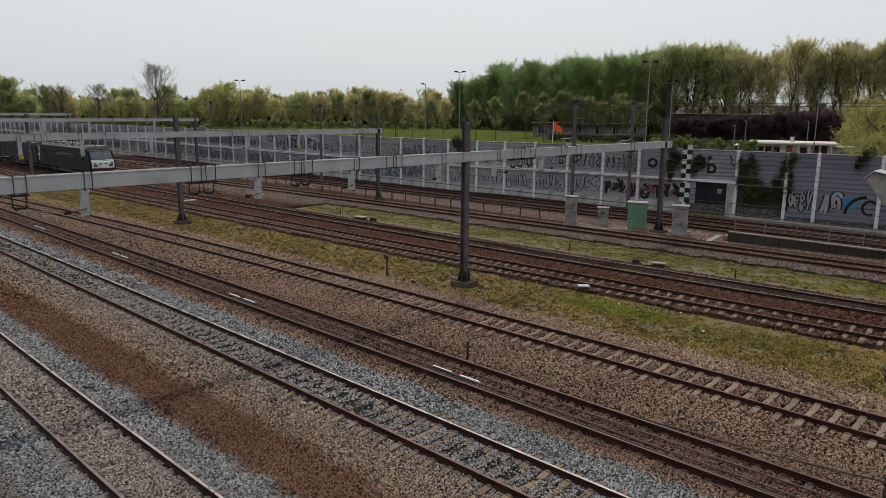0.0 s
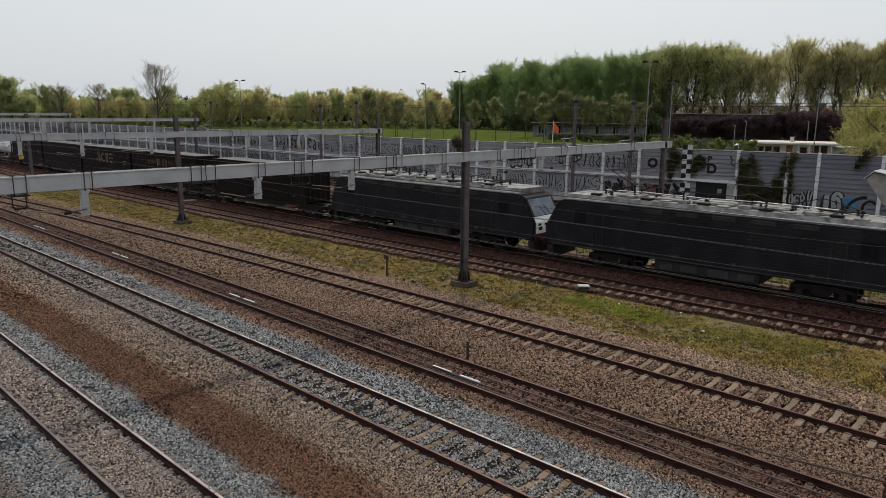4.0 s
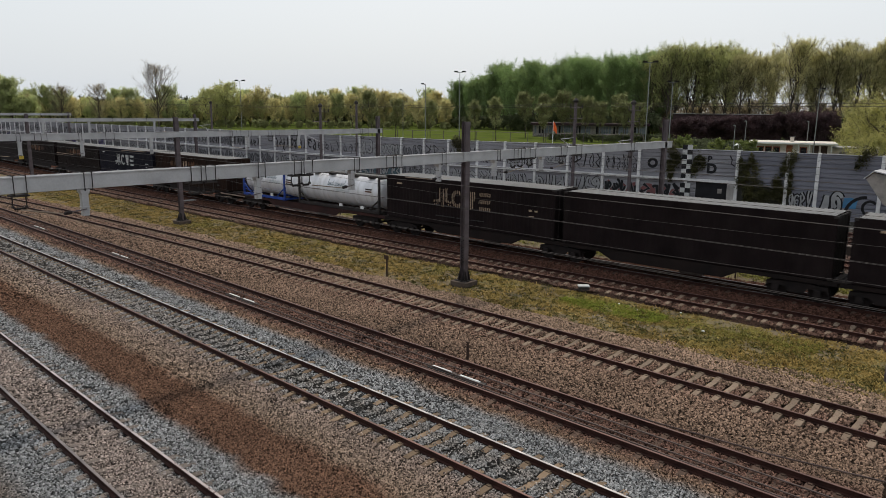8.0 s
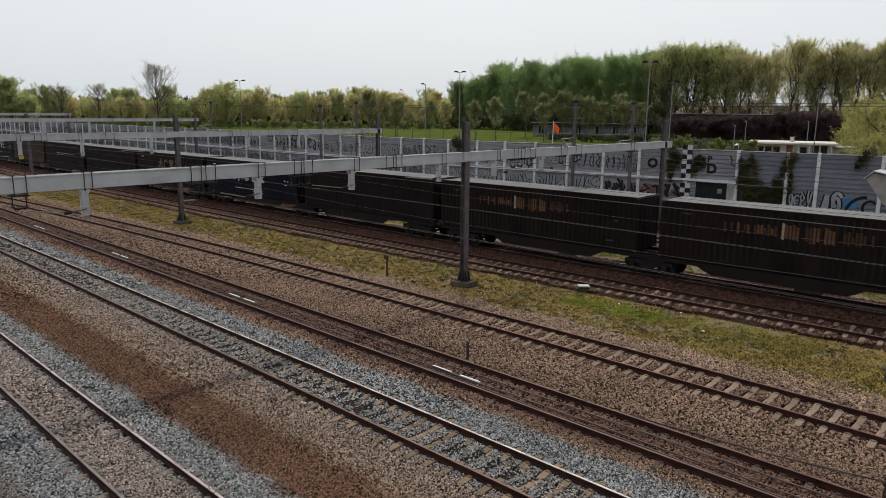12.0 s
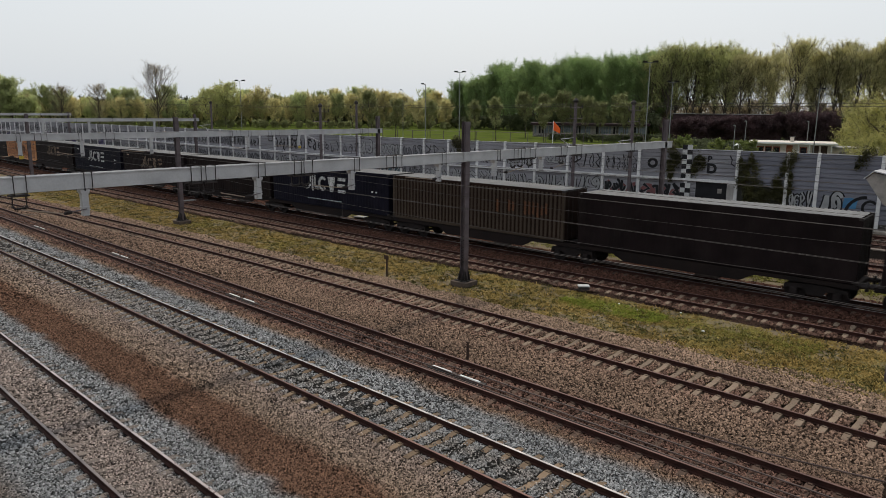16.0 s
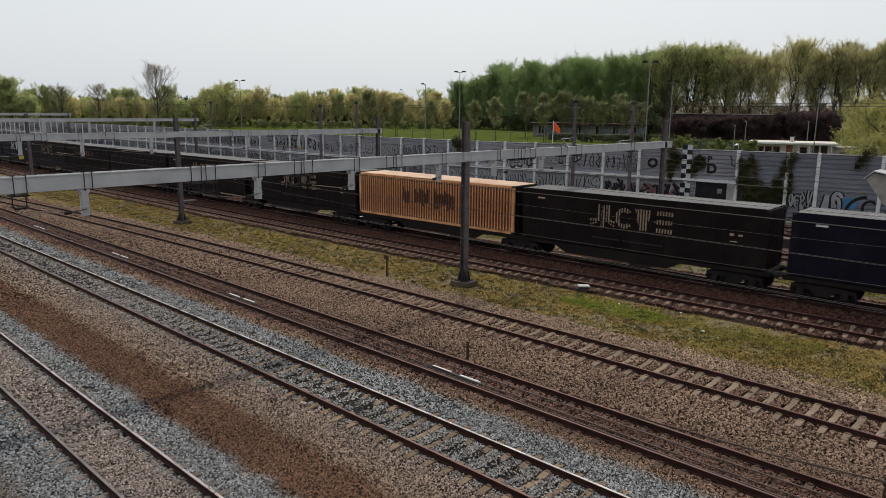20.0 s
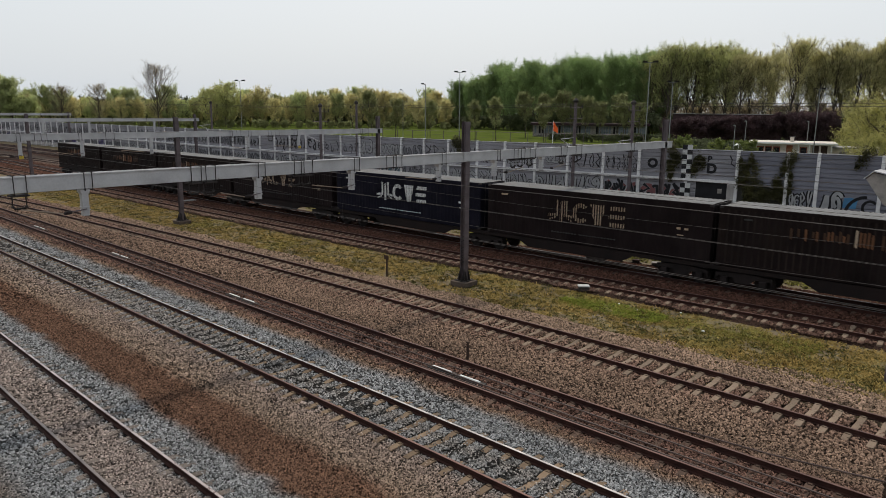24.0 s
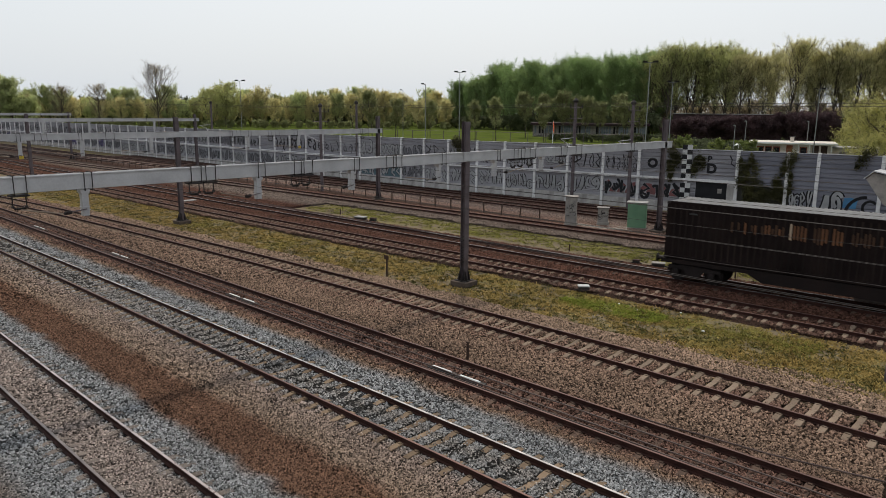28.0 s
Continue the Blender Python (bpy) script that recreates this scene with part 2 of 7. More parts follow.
def build_ground():
    bm = bmesh.new()
    xs = [-4000, -600, -120, -30, -5] + [i * 2.0 for i in range(0, 33)] + [75, 120, 400, 1200, 4500]
    ys = [-4000, -700, -150, -40, -10] + [i * 2.5 for i in range(0, 58)] + [170, 260, 700, 1500, 4500]
    grid = [[bm.verts.new((x, y, -0.34 + (height_noise(x, y) if -5 < x < 66 and -10 < y < 140 else 0.0))) for y in ys] for x in xs]
    for i in range(len(xs) - 1):
        for j in range(len(ys) - 1):
            bm.faces.new((grid[i][j], grid[i + 1][j], grid[i + 1][j + 1], grid[i][j + 1]))
    g = part("ground", bm, M_EARTH)
    for f in g.data.polygons:
        f.use_smooth = True
    tagged(g, "patchy trackside earth with thin dry grass", "ground", kind="structure")
    bm = bmesh.new()
    rows = [[bm.verts.new((x, y, z)) for y in (-900, -100, 60, 250, 2400)] for x, z in ((62.6, -0.28), (72, -0.2), (96, 1.6), (300, 1.6), (2400, 1.6))]
    for a, b in zip(rows, rows[1:]):
        for k in range(4):
            bm.faces.new((a[k], b[k], b[k + 1], a[k + 1]))
    f = part("field", bm, M_LAWN)
    for q in f.data.polygons:
        q.use_smooth = True
    tagged(f, "mown green sports field behind the wall", "field", kind="structure")


def land(x):
    """The height of the ground east of the barrier."""
    return -0.28 if x < 72 else min(1.6, -0.2 + (x - 72) * 0.075)


def bed(name, label, key0, w0, key1, w1, material, y0=-620.0, y1=640.0):
    """A ballast bed from left of one track to right of another, with sloping shoulders."""
    bm = bmesh.new()
    ys = [y0] + [y for y in [-60.0, -20.0] + [i * 1.6 for i in range(-5, 90)] + [170.0, 260.0, 400.0] if y0 < y < y1] + [y1]
    rows = []
    for y in ys:
        a, b = centre(key0, y) - w0, centre(key1, y) + w1
        k = max(6, int((b - a) / 0.55))
        row = [bm.verts.new((a - 0.6, y, -0.46))]
        for i in range(k + 1):
            x = a + (b - a) * i / k
            row.append(bm.verts.new((x, y, (-0.45 if y == y0 > 0 else -0.19) + (0.6 * height_noise(x * 1.7, y * 1.7) if -10 < y < 145 else 0))))
        row.append(bm.verts.new((b + 0.6, y, -0.46)))
        rows.append(row)
    m = min(len(r) for r in rows)
    for a, b in zip(rows, rows[1:]):
        a, b = a[:m - 1] + a[-1:], b[:m - 1] + b[-1:]
        for i in range(m - 1):
            bm.faces.new((a[i], a[i + 1], b[i + 1], b[i]))
    ob = part(name, bm, material)
    for f in ob.data.polygons:
        f.use_smooth = True
    return tagged(ob, label, "ballast", kind="structure")


build_ground()
bed("ballast_near", "grey, blue-grey and brown ballast under the near tracks", "a", 9.0, "d", 2.3, M_BED_SHADED)
bed("ballast_middle", "dark brown ballast under the freight tracks", "e", 1.15, "f", 1.7, M_BED_FAR_SHADED)
bed("ballast_single", "grey-brown ballast under a single track", "g", 2.4, "g", 2.2, M_BED_FAR_SHADED)
bed("ballast_far", "brown ballast along the noise barrier", "h", 5.3, "i", 1.9, M_BED_FAR_SHADED)
bed("gravel_strip", "grey-brown gravel between the freight tracks and the single track", "f", -2.35, "g", -2.3, M_BED_FAR_SHADED, 52.0)

# ---- tracks ----
RAIL_FOOT = [(-0.07, -0.165), (0.07, -0.165), (0.07, -0.15), (0.012, -0.13), (0.012, -0.04), (0.034, -0.03), (0.034, -0.012), (-0.034, -0.012), (-0.034, -0.03), (-0.012, -0.04), (-0.012, -0.13), (-0.07, -0.15)]
RAIL_TOP = [(-0.034, -0.012), (0.034, -0.012), (0.034, -0.004), (0.028, 0.0), (-0.028, 0.0), (-0.034, -0.004)]


def sleeper_mesh(name, material, waist, lift, w=0.14):
    """A two-ended concrete sleeper, lower in the middle."""
    bm = bmesh.new()
    half = 1.26
    xs = [-half, -0.95, -0.55, -0.3, 0.3, 0.55, 0.95, half]
    hs = [lift - 0.035, lift, lift, lift - waist, lift - waist, lift, lift, lift - 0.035]
    rows = []
    for x, h in zip(xs, hs):
        rows.append([bm.verts.new((x, s * w * k, z)) for s, k, z in ((-1, 1.0, lift - 0.16), (-1, 0.86, h), (1, 0.86, h), (1, 1.0, lift - 0.16))])
    for a, b in zip(rows, rows[1:]):
        for i in range(3):
            bm.faces.new((a[i], b[i], b[i + 1], a[i + 1]))
    bm.faces.new(rows[0])
    bm.faces.new(rows[-1][::-1])
    bmesh.ops.recalc_face_normals(bm, faces=bm.faces[:])
    for x in (-0.86, -0.645, 0.645, 0.86):                     # clips beside the rail feet
        box(bm, x - 0.04, -0.05, lift - 0.01, x + 0.04, 0.05, lift + 0.025)
    me = bpy.data.meshes.new(name)
    bm.to_mesh(me)
    bm.free()
    me.materials.append(material)
    return me


def build_track(key, label, sleeper, shiny, y0, y1, gap=0.6):
    track = thing("railway_track", Matrix(), label, "railway track", "railway tracks", "structure")
    for dx, gloss in zip((-0.7525, 0.7525), shiny):
        path = along(key, -620, -60, 80, dx)[:-1] + along(key, -60, -12, 12, dx) + along(key, -8, 140, 2.0, dx) + along(key, 160, 640, 60, dx)
        rail = part("rail", sweep(bmesh.new(), RAIL_FOOT, path), M_RAIL, track, "rusty steel rail")
        part("rail_head", sweep(bmesh.new(), RAIL_TOP, path), (M_RAILHEAD_DULL, M_RAILHEAD_WORN, M_RAILHEAD, M_RAILHEAD_MID)[gloss], rail, "worn running surface of the rail")
    n = int((y1 - y0) / gap)
    rnd = random.Random(key)
    for i in range(n):
        y = y0 + i * gap
        slope = (centre(key, y + 0.5) - centre(key, y - 0.5))
        piece("sleeper", sleeper, track, pose(centre(key, y) + rnd.uniform(-0.015, 0.015), y, rnd.uniform(-0.008, 0.004), 0, 0, -math.degrees(slope) + rnd.uniform(-0.5, 0.5)))
    return track


S_CLEAR = sleeper_mesh("sleeper", M_SLEEPER, 0.05, -0.135, 0.105)
M_SLEEPER_MID = mat("brown_sleeper", (0.21, 0.15, 0.10), (0.12, 0.083, 0.056), 2.5, 0.9, bump=0.3, fine=50.0, vary=0.25)
S_MID = sleeper_mesh("sleeper", M_SLEEPER_MID, 0.05, -0.145, 0.105)
S_SUNK = sleeper_mesh("sleeper", mat("pink_grey_sleeper", (0.17, 0.14, 0.122), (0.10, 0.082, 0.07), 2.5, 0.9, bump=0.3, fine=50.0, vary=0.25), 0.03, -0.145, 0.12)
S_DARK = sleeper_mesh("sleeper", M_SLEEPER_DARK, 0.03, -0.15, 0.11)
# a and b: the far rail's brighter head metal carries its glint.
TRACK_LOOKS = (("a", "track on sleepers half buried in grey ballast", S_SUNK, (3, 1), 2.0, 34.0), ("b", "track with bright rails in blue-grey ballast", S_MID, (0, 2), 2.0, 60.0),
               ("c", "track with brown-stained sleepers and cables between its rails", S_DARK, (0, 0), 2.0, 72.0), ("d", "rusty track on clean concrete sleepers", S_CLEAR, (0, 0), 2.0, 86.0),
               ("e", "track on pale concrete sleepers in dark ballast", S_CLEAR, (0, 0), 2.0, 122.0), ("f", "freight track on dark stained sleepers", S_DARK, (3, 3), 2.0, 125.0),
               ("g", "single track beside the low fence", S_DARK, (0, 0), 2.0, 125.0), ("h", "far track beside the noise barrier", S_DARK, (0, 0), 4.0, 125.0),
               ("i", "farthest track under the noise barrier", S_DARK, (0, 0), 4.0, 125.0))

# ---- overhead line portals ----
def mast(m, height, label, group="overhead line masts", base=True, w=0.30):
    """A wide-flange steel mast on stiffened foot and concrete block."""
    t = thing("overhead_line_mast", m, label, "mast", group)
    bm = bmesh.new()
    f, h = w / 2, 0.02
    solid(bm, [(-f, -f), (f, -f), (f, -f + h), (h / 2, -f + h), (h / 2, f - h), (f, f - h), (f, f), (-f, f), (-f, f - h), (-h / 2, f - h), (-h / 2, -f + h), (-f, -f + h)], "z", 0.05, height)
    part("shaft", bm, M_MAST, t)
    if base:
        bm = bmesh.new()
        box(bm, -0.5, -0.5, -0.45, 0.5, 0.5, 0.0, 0.03)
        part("footing", bm, M_FOOTING, t, "dirty concrete footing")
        bm = bmesh.new()
        box(bm, -0.36, -0.36, 0.0, 0.36, 0.36, 0.04, 0.006)
        part("base_plate", bm, M_DARK, t)
        for s in (-1, 1):
            for a in ("x", "y"):
                bm = bmesh.new()
                for o in (-f * 0.8, f * 0.8):
                    tri = [(s * f, 0.04), (s * 0.34, 0.04), (s * f, 0.62)]
                    solid(bm, tri, "y" if a == "x" else "x", o - 0.012, o + 0.012)
                part("gusset", bm, M_DARK, t)
        for s in (-1, 1):
            for u in (-1, 1):
                bm = bmesh.new()
                rod(bm, (s * 0.29, u * 0.29, 0.04), (s * 0.29, u * 0.29, 0.12), 0.025, seg=6)
                part("bolt", bm, M_DARK, t)
    return t


def portal_beam(y, x0, x1, top, depth, clamps, joints):
    """A long box beam across the tracks; clamps are straps round it, joints its bolted plates."""
    t = thing("portal_beam", Matrix.Translation((0, y, 0)), "pale grey galvanised steel portal beam over the tracks", "portal beam", "portal beams")
    bm = bmesh.new()
    box(bm, x0, -0.15, top - depth, x1, 0.15, top, 0.012)
    part("beam", bm, M_GALV, t)
    bm = bmesh.new()
    box(bm, x0, -0.19, top - 0.015, x1, -0.152, top + 0.02)
    box(bm, x0, 0.152, top - 0.015, x1, 0.19, top + 0.02)
    part("flange", bm, M_GALV, t)
    for x in clamps:
        bm = bmesh.new()
        for a, b in (((x, -0.2, top + 0.05), (x, -0.2, top - depth - 0.06)), ((x, 0.2, top + 0.05), (x, 0.2, top - depth - 0.06)), ((x, -0.24, top + 0.04), (x, 0.24, top + 0.04)), ((x, -0.24, top - depth - 0.03), (x, 0.24, top - depth - 0.03))):
            rod(bm, a, b, 0.014, seg=6)
        part("clamp", bm, M_DARK, t, "dark U-bolt clamp")
    for x in joints:
        bm = bmesh.new()
        box(bm, x - 0.35, -0.205, top - depth + 0.03, x + 0.35, -0.192, top - 0.03)
        for u in (-0.28, -0.1, 0.1, 0.28):
            for v in (0.1, depth - 0.1):
                rod(bm, (x + u, -0.205, top - v), (x + u, -0.23, top - v), 0.02, seg=6)
        part("joint_plate", bm, M_GALV, t)
    return t


M_ARM = mat("dull_arm_tube", (0.30, 0.235, 0.18), (0.18, 0.14, 0.11), 1.0, 0.6, 0.2, 0.0)


def hanger(x, y, top, bottom, reach, wire_z):
    """A square drop post under the beam with the insulated arm that holds the wires; reach: metres to the track's middle."""
    t = thing("drop_post", Matrix.Translation((x, y, 0)), "pale steel drop post with insulated arm under the portal beam", "drop post", "drop posts")
    bm = bmesh.new()
    box(bm, -0.1, -0.1, bottom, 0.1, 0.1, top - 0.1, 0.01)
    part("post", bm, M_GALV, t)
    bm = bmesh.new()
    solid(bm, [(-0.105, top - 0.13), (0.105, top - 0.13), (0.14, top - 0.06), (0.14, top), (-0.14, top), (-0.14, top - 0.06)], "y", -0.14, 0.14)
    part("head_plate", bm, M_GALV, t)
    bm = bmesh.new()
    box(bm, -0.118, -0.118, bottom + 0.17, 0.118, 0.118, bottom + 0.2)
    box(bm, -0.118, -0.118, bottom + 0.26, 0.118, 0.118, bottom + 0.29)
    part("collar", bm, M_GALV, t)
    s = 1 if reach > 0 else -1
    z = bottom + 0.22
    bm = bmesh.new()
    rod(bm, (0, -0.14, z), (s * 0.5, -0.3, z - 0.03), 0.02, seg=6)
    part("bracket", bm, M_MAST, t)
    ins = turned(bmesh.new(), (s * 0.48, -0.3, z - 0.03), (s * 0.72, -0.3, z - 0.06), [(u, r * 0.72) for u, r in RIBS])
    part("insulator", ins, M_DARK, t, "dark brown ribbed insulator")
    bm = bmesh.new()
    rod(bm, (s * 0.74, -0.3, z - 0.06), (reach, -0.3, wire_z + 0.12), 0.02, seg=6)
    rod(bm, (reach - s * 0.4, -0.3, z - 0.02), (reach, -0.3, wire_z), 0.012, seg=6)
    part("steady_arm", bm, M_ARM, t, "dull tan arm tube")
    return t


def bracket_group(x, y, z):
    """Two dark hooks under the beam from which spare wires hang."""
    t = thing("hook_bracket", Matrix.Translation((x, y, z)), "dark hook bracket bolted under the portal beam", "bracket", "hook brackets")
    for s in (-0.18, 0.18):
        bm = bmesh.new()
        rod(bm, (s, 0, 0), (s, 0, -0.36), 0.018, seg=6)
        rod(bm, (s, -0.05, -0.36), (s, 0.05, -0.36), 0.04, seg=6)
        part("hook", bm, M_DARK, t)
    bm = bmesh.new()
    box(bm, -0.24, -0.2, -0.06, 0.24, 0.2, -0.01)
    part("plate", bm, M_DARK, t)
    bm = bmesh.new()
    turned(bm, (-0.16, 0, -0.42), (0.16, 0, -0.42), [(u, r * 0.55) for u, r in RIBS])
    part("insulator", bm, M_DARK, t)
    return t


WIRE_Z = 5.38
WIRE_SECTION = [(-0.008, 0), (0, 0.008), (0.008, 0), (0, -0.008)]
P1, P2, P3, P4 = 22.6, 51.0, 84.5, 128.0
MAST = mast(pose(25.95, P1, -0.05), 7.95, "grey wide-flange steel mast on a concrete footing in the grass")
mast(pose(47.6, P1, 0.0), 7.95, "grey wide-flange steel mast among lineside cabinets")
mast(pose(0.6, P1, -0.05), 7.95, "grey wide-flange steel mast at the edge of the yard")
mast(pose(25.2, P2, -0.05), 7.85, "brown-grey steel mast on the grass strip")
mast(pose(45.55, P2, -0.05), 7.95, "brown-grey steel mast beside the low fence")
mast(pose(0.6, P2, -0.05), 7.85, "brown-grey steel mast at the edge of the yard")
mast(pose(25.0, P3, -0.05), 7.85, "distant steel mast on the grass strip")
mast(pose(44.3, P3, -0.05), 7.85, "distant steel mast beside the low fence")
portal_beam(P1, 0.4, 48.6, 6.42, 0.46, [6.12, 6.45, 8.04, 8.27, 11.5, 11.87, 12.04, 12.4, 14.12, 14.41, 15.71, 16.03, 16.16, 16.57, 18.69, 18.97, 20.51, 20.91, 21.08, 21.42, 24.04, 24.31, 28.23, 28.46, 29.62, 29.97, 30.27, 30.58, 31.05, 31.57, 34.09, 34.68, 35.65, 36.28, 42.36, 42.83], [25.95])
portal_beam(P2, 0.4, 46.0, 6.72, 0.42, [14.34, 14.57, 15.4, 15.8, 16.15, 18.14, 18.33, 19.92, 20.5, 29.57, 29.78, 30.19, 30.55, 31.23, 31.49, 33.12, 33.4, 33.79, 34.19, 35.7, 36.05, 43.16, 43.44, 44.15], [25.2])
portal_beam(P3, 0.4, 44.8, 7.3, 0.36, [22.0, 26.0, 30.0, 34.0, 38.0], [25.0])
portal_beam(P4, 0.4, 44.8, 7.6, 0.36, [36.0, 38.0, 40.0], [])
mast(pose(44.3, P4, -0.05), 7.85, "distant steel mast beside the low fence")
for y, top, low, drops in ((P1, 5.94, 5.12, ((8.06, "a"), (14.19, "b"), (14.19, "c"), (18.68, "c"), (24.0, "d"), (28.2, "e"), (32.4, "f"))),
                           (P2, 6.28, 5.15, ((14.54, "b"), (18.36, "c"), (23.2, "d"), (31.3, "e"), (36.3, "f"), (8.3, "a"))),
                           (P3, 6.92, 5.6, ((26.6, "e"), (31.4, "f"), (39.0, "g")))):
    seen = set()
    for x, key in drops:
        if x not in seen:
            hanger(x, y, top, low, centre(key, y) - x, WIRE_Z)
        seen.add(x)
M_YELLOW = mat("yellow_tag_paint", (0.55, 0.40, 0.06), (0.4, 0.28, 0.04), 2.0, 0.6, 0.0, 0.0)
for x in (14.54, 36.3):
    tag = thing("cable_tag", Matrix.Translation((x, P2, 0)), "small yellow tag strapped to a drop post", "tag", "yellow tags")
    part("plate", box(bmesh.new(), -0.14, -0.14, 5.12, 0.14, -0.105, 5.34, 0.006), M_YELLOW, tag)
    part("strap", box(bmesh.new(), -0.115, -0.104, 5.2, 0.115, 0.115, 5.24), M_DARK, tag)
for x in (6.28, 11.68, 12.22, 15.87, 16.36, 29.8, 30.42, 31.3, 34.4, 35.95, 42.6):
    bracket_group(x, P1, 5.92)
for x in (29.88, 33.45, 35.88, 43.6):
    bracket_group(x, P2, 6.26)


def overhead_line(key, label):
    """Two contact wires, the messenger wire above them and the droppers between."""
    t = thing("overhead_line", Matrix(), label, "overhead line", "overhead lines", "structure")
    k = 0.7 if key in "bc" else 1.0                       # the near tracks carry the lighter wire
    section = [(u * k, v * k) for u, v in WIRE_SECTION]
    for dx in (-0.05, 0.05):
        bm = bmesh.new()
        sweep(bm, section, along(key, -60, 640, 12.5, dx, WIRE_Z))
        part("contact_wire", bm, M_WIRE, t)
    spans = [-34.0, -5.8, P1, P2, P3, P4, 170.0, 210.0]
    path = []
    for a, b in zip(spans, spans[1:]):
        for i in range(8):
            u = i / 8
            y = a + (b - a) * u
            path.append((centre(key, y), y, WIRE_Z + 0.62 - 0.42 * 4 * u * (1 - u) * min(1.0, (b - a) / 40)))
    bm = bmesh.new()
    sweep(bm, [(u * 0.7, v * 0.7) for u, v in section], path)
    part("messenger_wire", bm, M_WIRE, t)
    for p in path[2::4]:
        bm = bmesh.new()
        rod(bm, (p[0], p[1], WIRE_Z), p, 0.005, seg=4)
        part("dropper", bm, M_WIRE, t)
    return t


for key in "bcdefghi":
    overhead_line(key, "thin copper overhead wires above a track")


# ---- noise barrier ----
M_PANEL = mat("ribbed_panel", (0.296, 0.288, 0.307), (0.176, 0.172, 0.187), 0.5, 0.75, 0.0, 0.15, 14.0, vary=0.14, stain=((0.31, 0.31, 0.31), 0.9, 0.4), stretch=(0.35, 1, 2.2))
M_PANEL_BLUE = mat("blue_grey_panel", (0.197, 0.197, 0.228), (0.13, 0.13, 0.154), 0.5, 0.7, 0.0, 0.12, 14.0, vary=0.08, stain=((0.10, 0.10, 0.115), 0.8, 0.6), stretch=(0.3, 1, 2.5))
M_LEDGE = mat("pale_steel", (0.734, 0.724, 0.719), (0.518, 0.508, 0.501), 0.8, 0.6, 0.1, 0.08, 14.0, stain=((0.25, 0.24, 0.23), 0.9, 0.4))
M_PLINTH = mat("pale_concrete", (0.46, 0.44, 0.425), (0.28, 0.265, 0.25), 0.7, 0.9, 0.0, 0.2, 14.0, stain=((0.14, 0.13, 0.12), 0.8, 0.6))
M_MOSSY = mat("mossy_concrete", (0.06, 0.055, 0.047), (0.03, 0.028, 0.025), 1.2, 0.95, 0.0, 0.3, 9.0, stain=((0.22, 0.21, 0.2), 9.0, 0.8))
WALL = [(61.75, 4.0), (61.53, 11.5), (61.2, 15.9), (60.75, 18.07), (60.6, 22.0), (59.95, 26.2), (59.4, 30.5), (59.2, 34.1), (59.0, 37.95), (58.6, 41.6), (57.95, 45.0), (57.5, 48.4), (57.2, 52.3)]
while WALL[-1][1] < 320:
    WALL.append((57.15, WALL[-1][1] + 3.75))
WALL_H = 5.33


def ribbed(bm, length, z0, z1, board=0.36, depth=0.03):
    """A panel of lying ribs, from 0 to length along x, its face towards -y."""
    k = max(1, int(round((z1 - z0) / board)))
    pts = [(0.06, z0)]
    for i in range(k):
        a, b = z0 + (z1 - z0) * i / k, z0 + (z1 - z0) * (i + 1) / k
        pts += [(0.035, a), (-depth, a + 0.02), (-depth, b - 0.09), (0.035, b - 0.06)]
    pts.append((0.06, z1))
    clean = [pts[0]]
    for q in pts[1:]:
        if q != clean[-1]:
            clean.append(q)
    return solid(bm, clean, "x", 0.0, length)


def build_barrier():
    wall = thing("wall_east", Matrix(), "tall graffiti-covered noise barrier of ribbed panels between posts", "noise barrier", kind="structure")
    for i, (a, b) in enumerate(zip(WALL, WALL[1:])):
        d = Vector((b[0] - a[0], b[1] - a[1], 0))
        # local x runs back from b to a so that the face looks at the tracks
        ang = math.degrees(math.atan2(-d.y, -d.x))
        m = pose(b[0], b[1], 0, 0, 0, ang)
        tall = i < 4
        mt = M_PANEL_BLUE if i < 4 else M_PANEL
        bays = ((0.12 if i < 3 else 0.55, WALL_H),) if tall else ((0.6, 2.62), (2.72, WALL_H - 0.04))
        for z0, z1 in bays:
            ob = part("panel", ribbed(bmesh.new(), d.length - 0.26, z0, z1), mt, wall)
            ob.matrix_local = m @ Matrix.Translation((0.13, 0, 0))
        bm = bmesh.new()
        box(bm, 0.13, -0.05, -0.3, d.length - 0.13, 0.12, bays[0][0] - 0.01, 0.01)
        part("plinth", bm, M_MOSSY if i < 5 else M_PLINTH, wall, "concrete plinth panel").matrix_local = m
        if not tall:
            bm = bmesh.new()
            box(bm, 0.0, -0.26, 2.53, d.length, -0.04, 2.77, 0.012)
            part("ledge", bm, M_LEDGE, wall, "pale steel ledge rail").matrix_local = m
        bm = bmesh.new()
        box(bm, -0.13, -0.17, -0.3, 0.13, 0.15, WALL_H + 0.05, 0.012)
        part("post", bm, M_LEDGE, wall, "pale steel wall post").matrix_local = m
        bm = bmesh.new()
        box(bm, 0.13, -0.06, WALL_H - 0.03, d.length - 0.13, 0.08, WALL_H + 0.02)
        part("capping", bm, M_GALV, wall).matrix_local = m
    return wall


build_barrier()


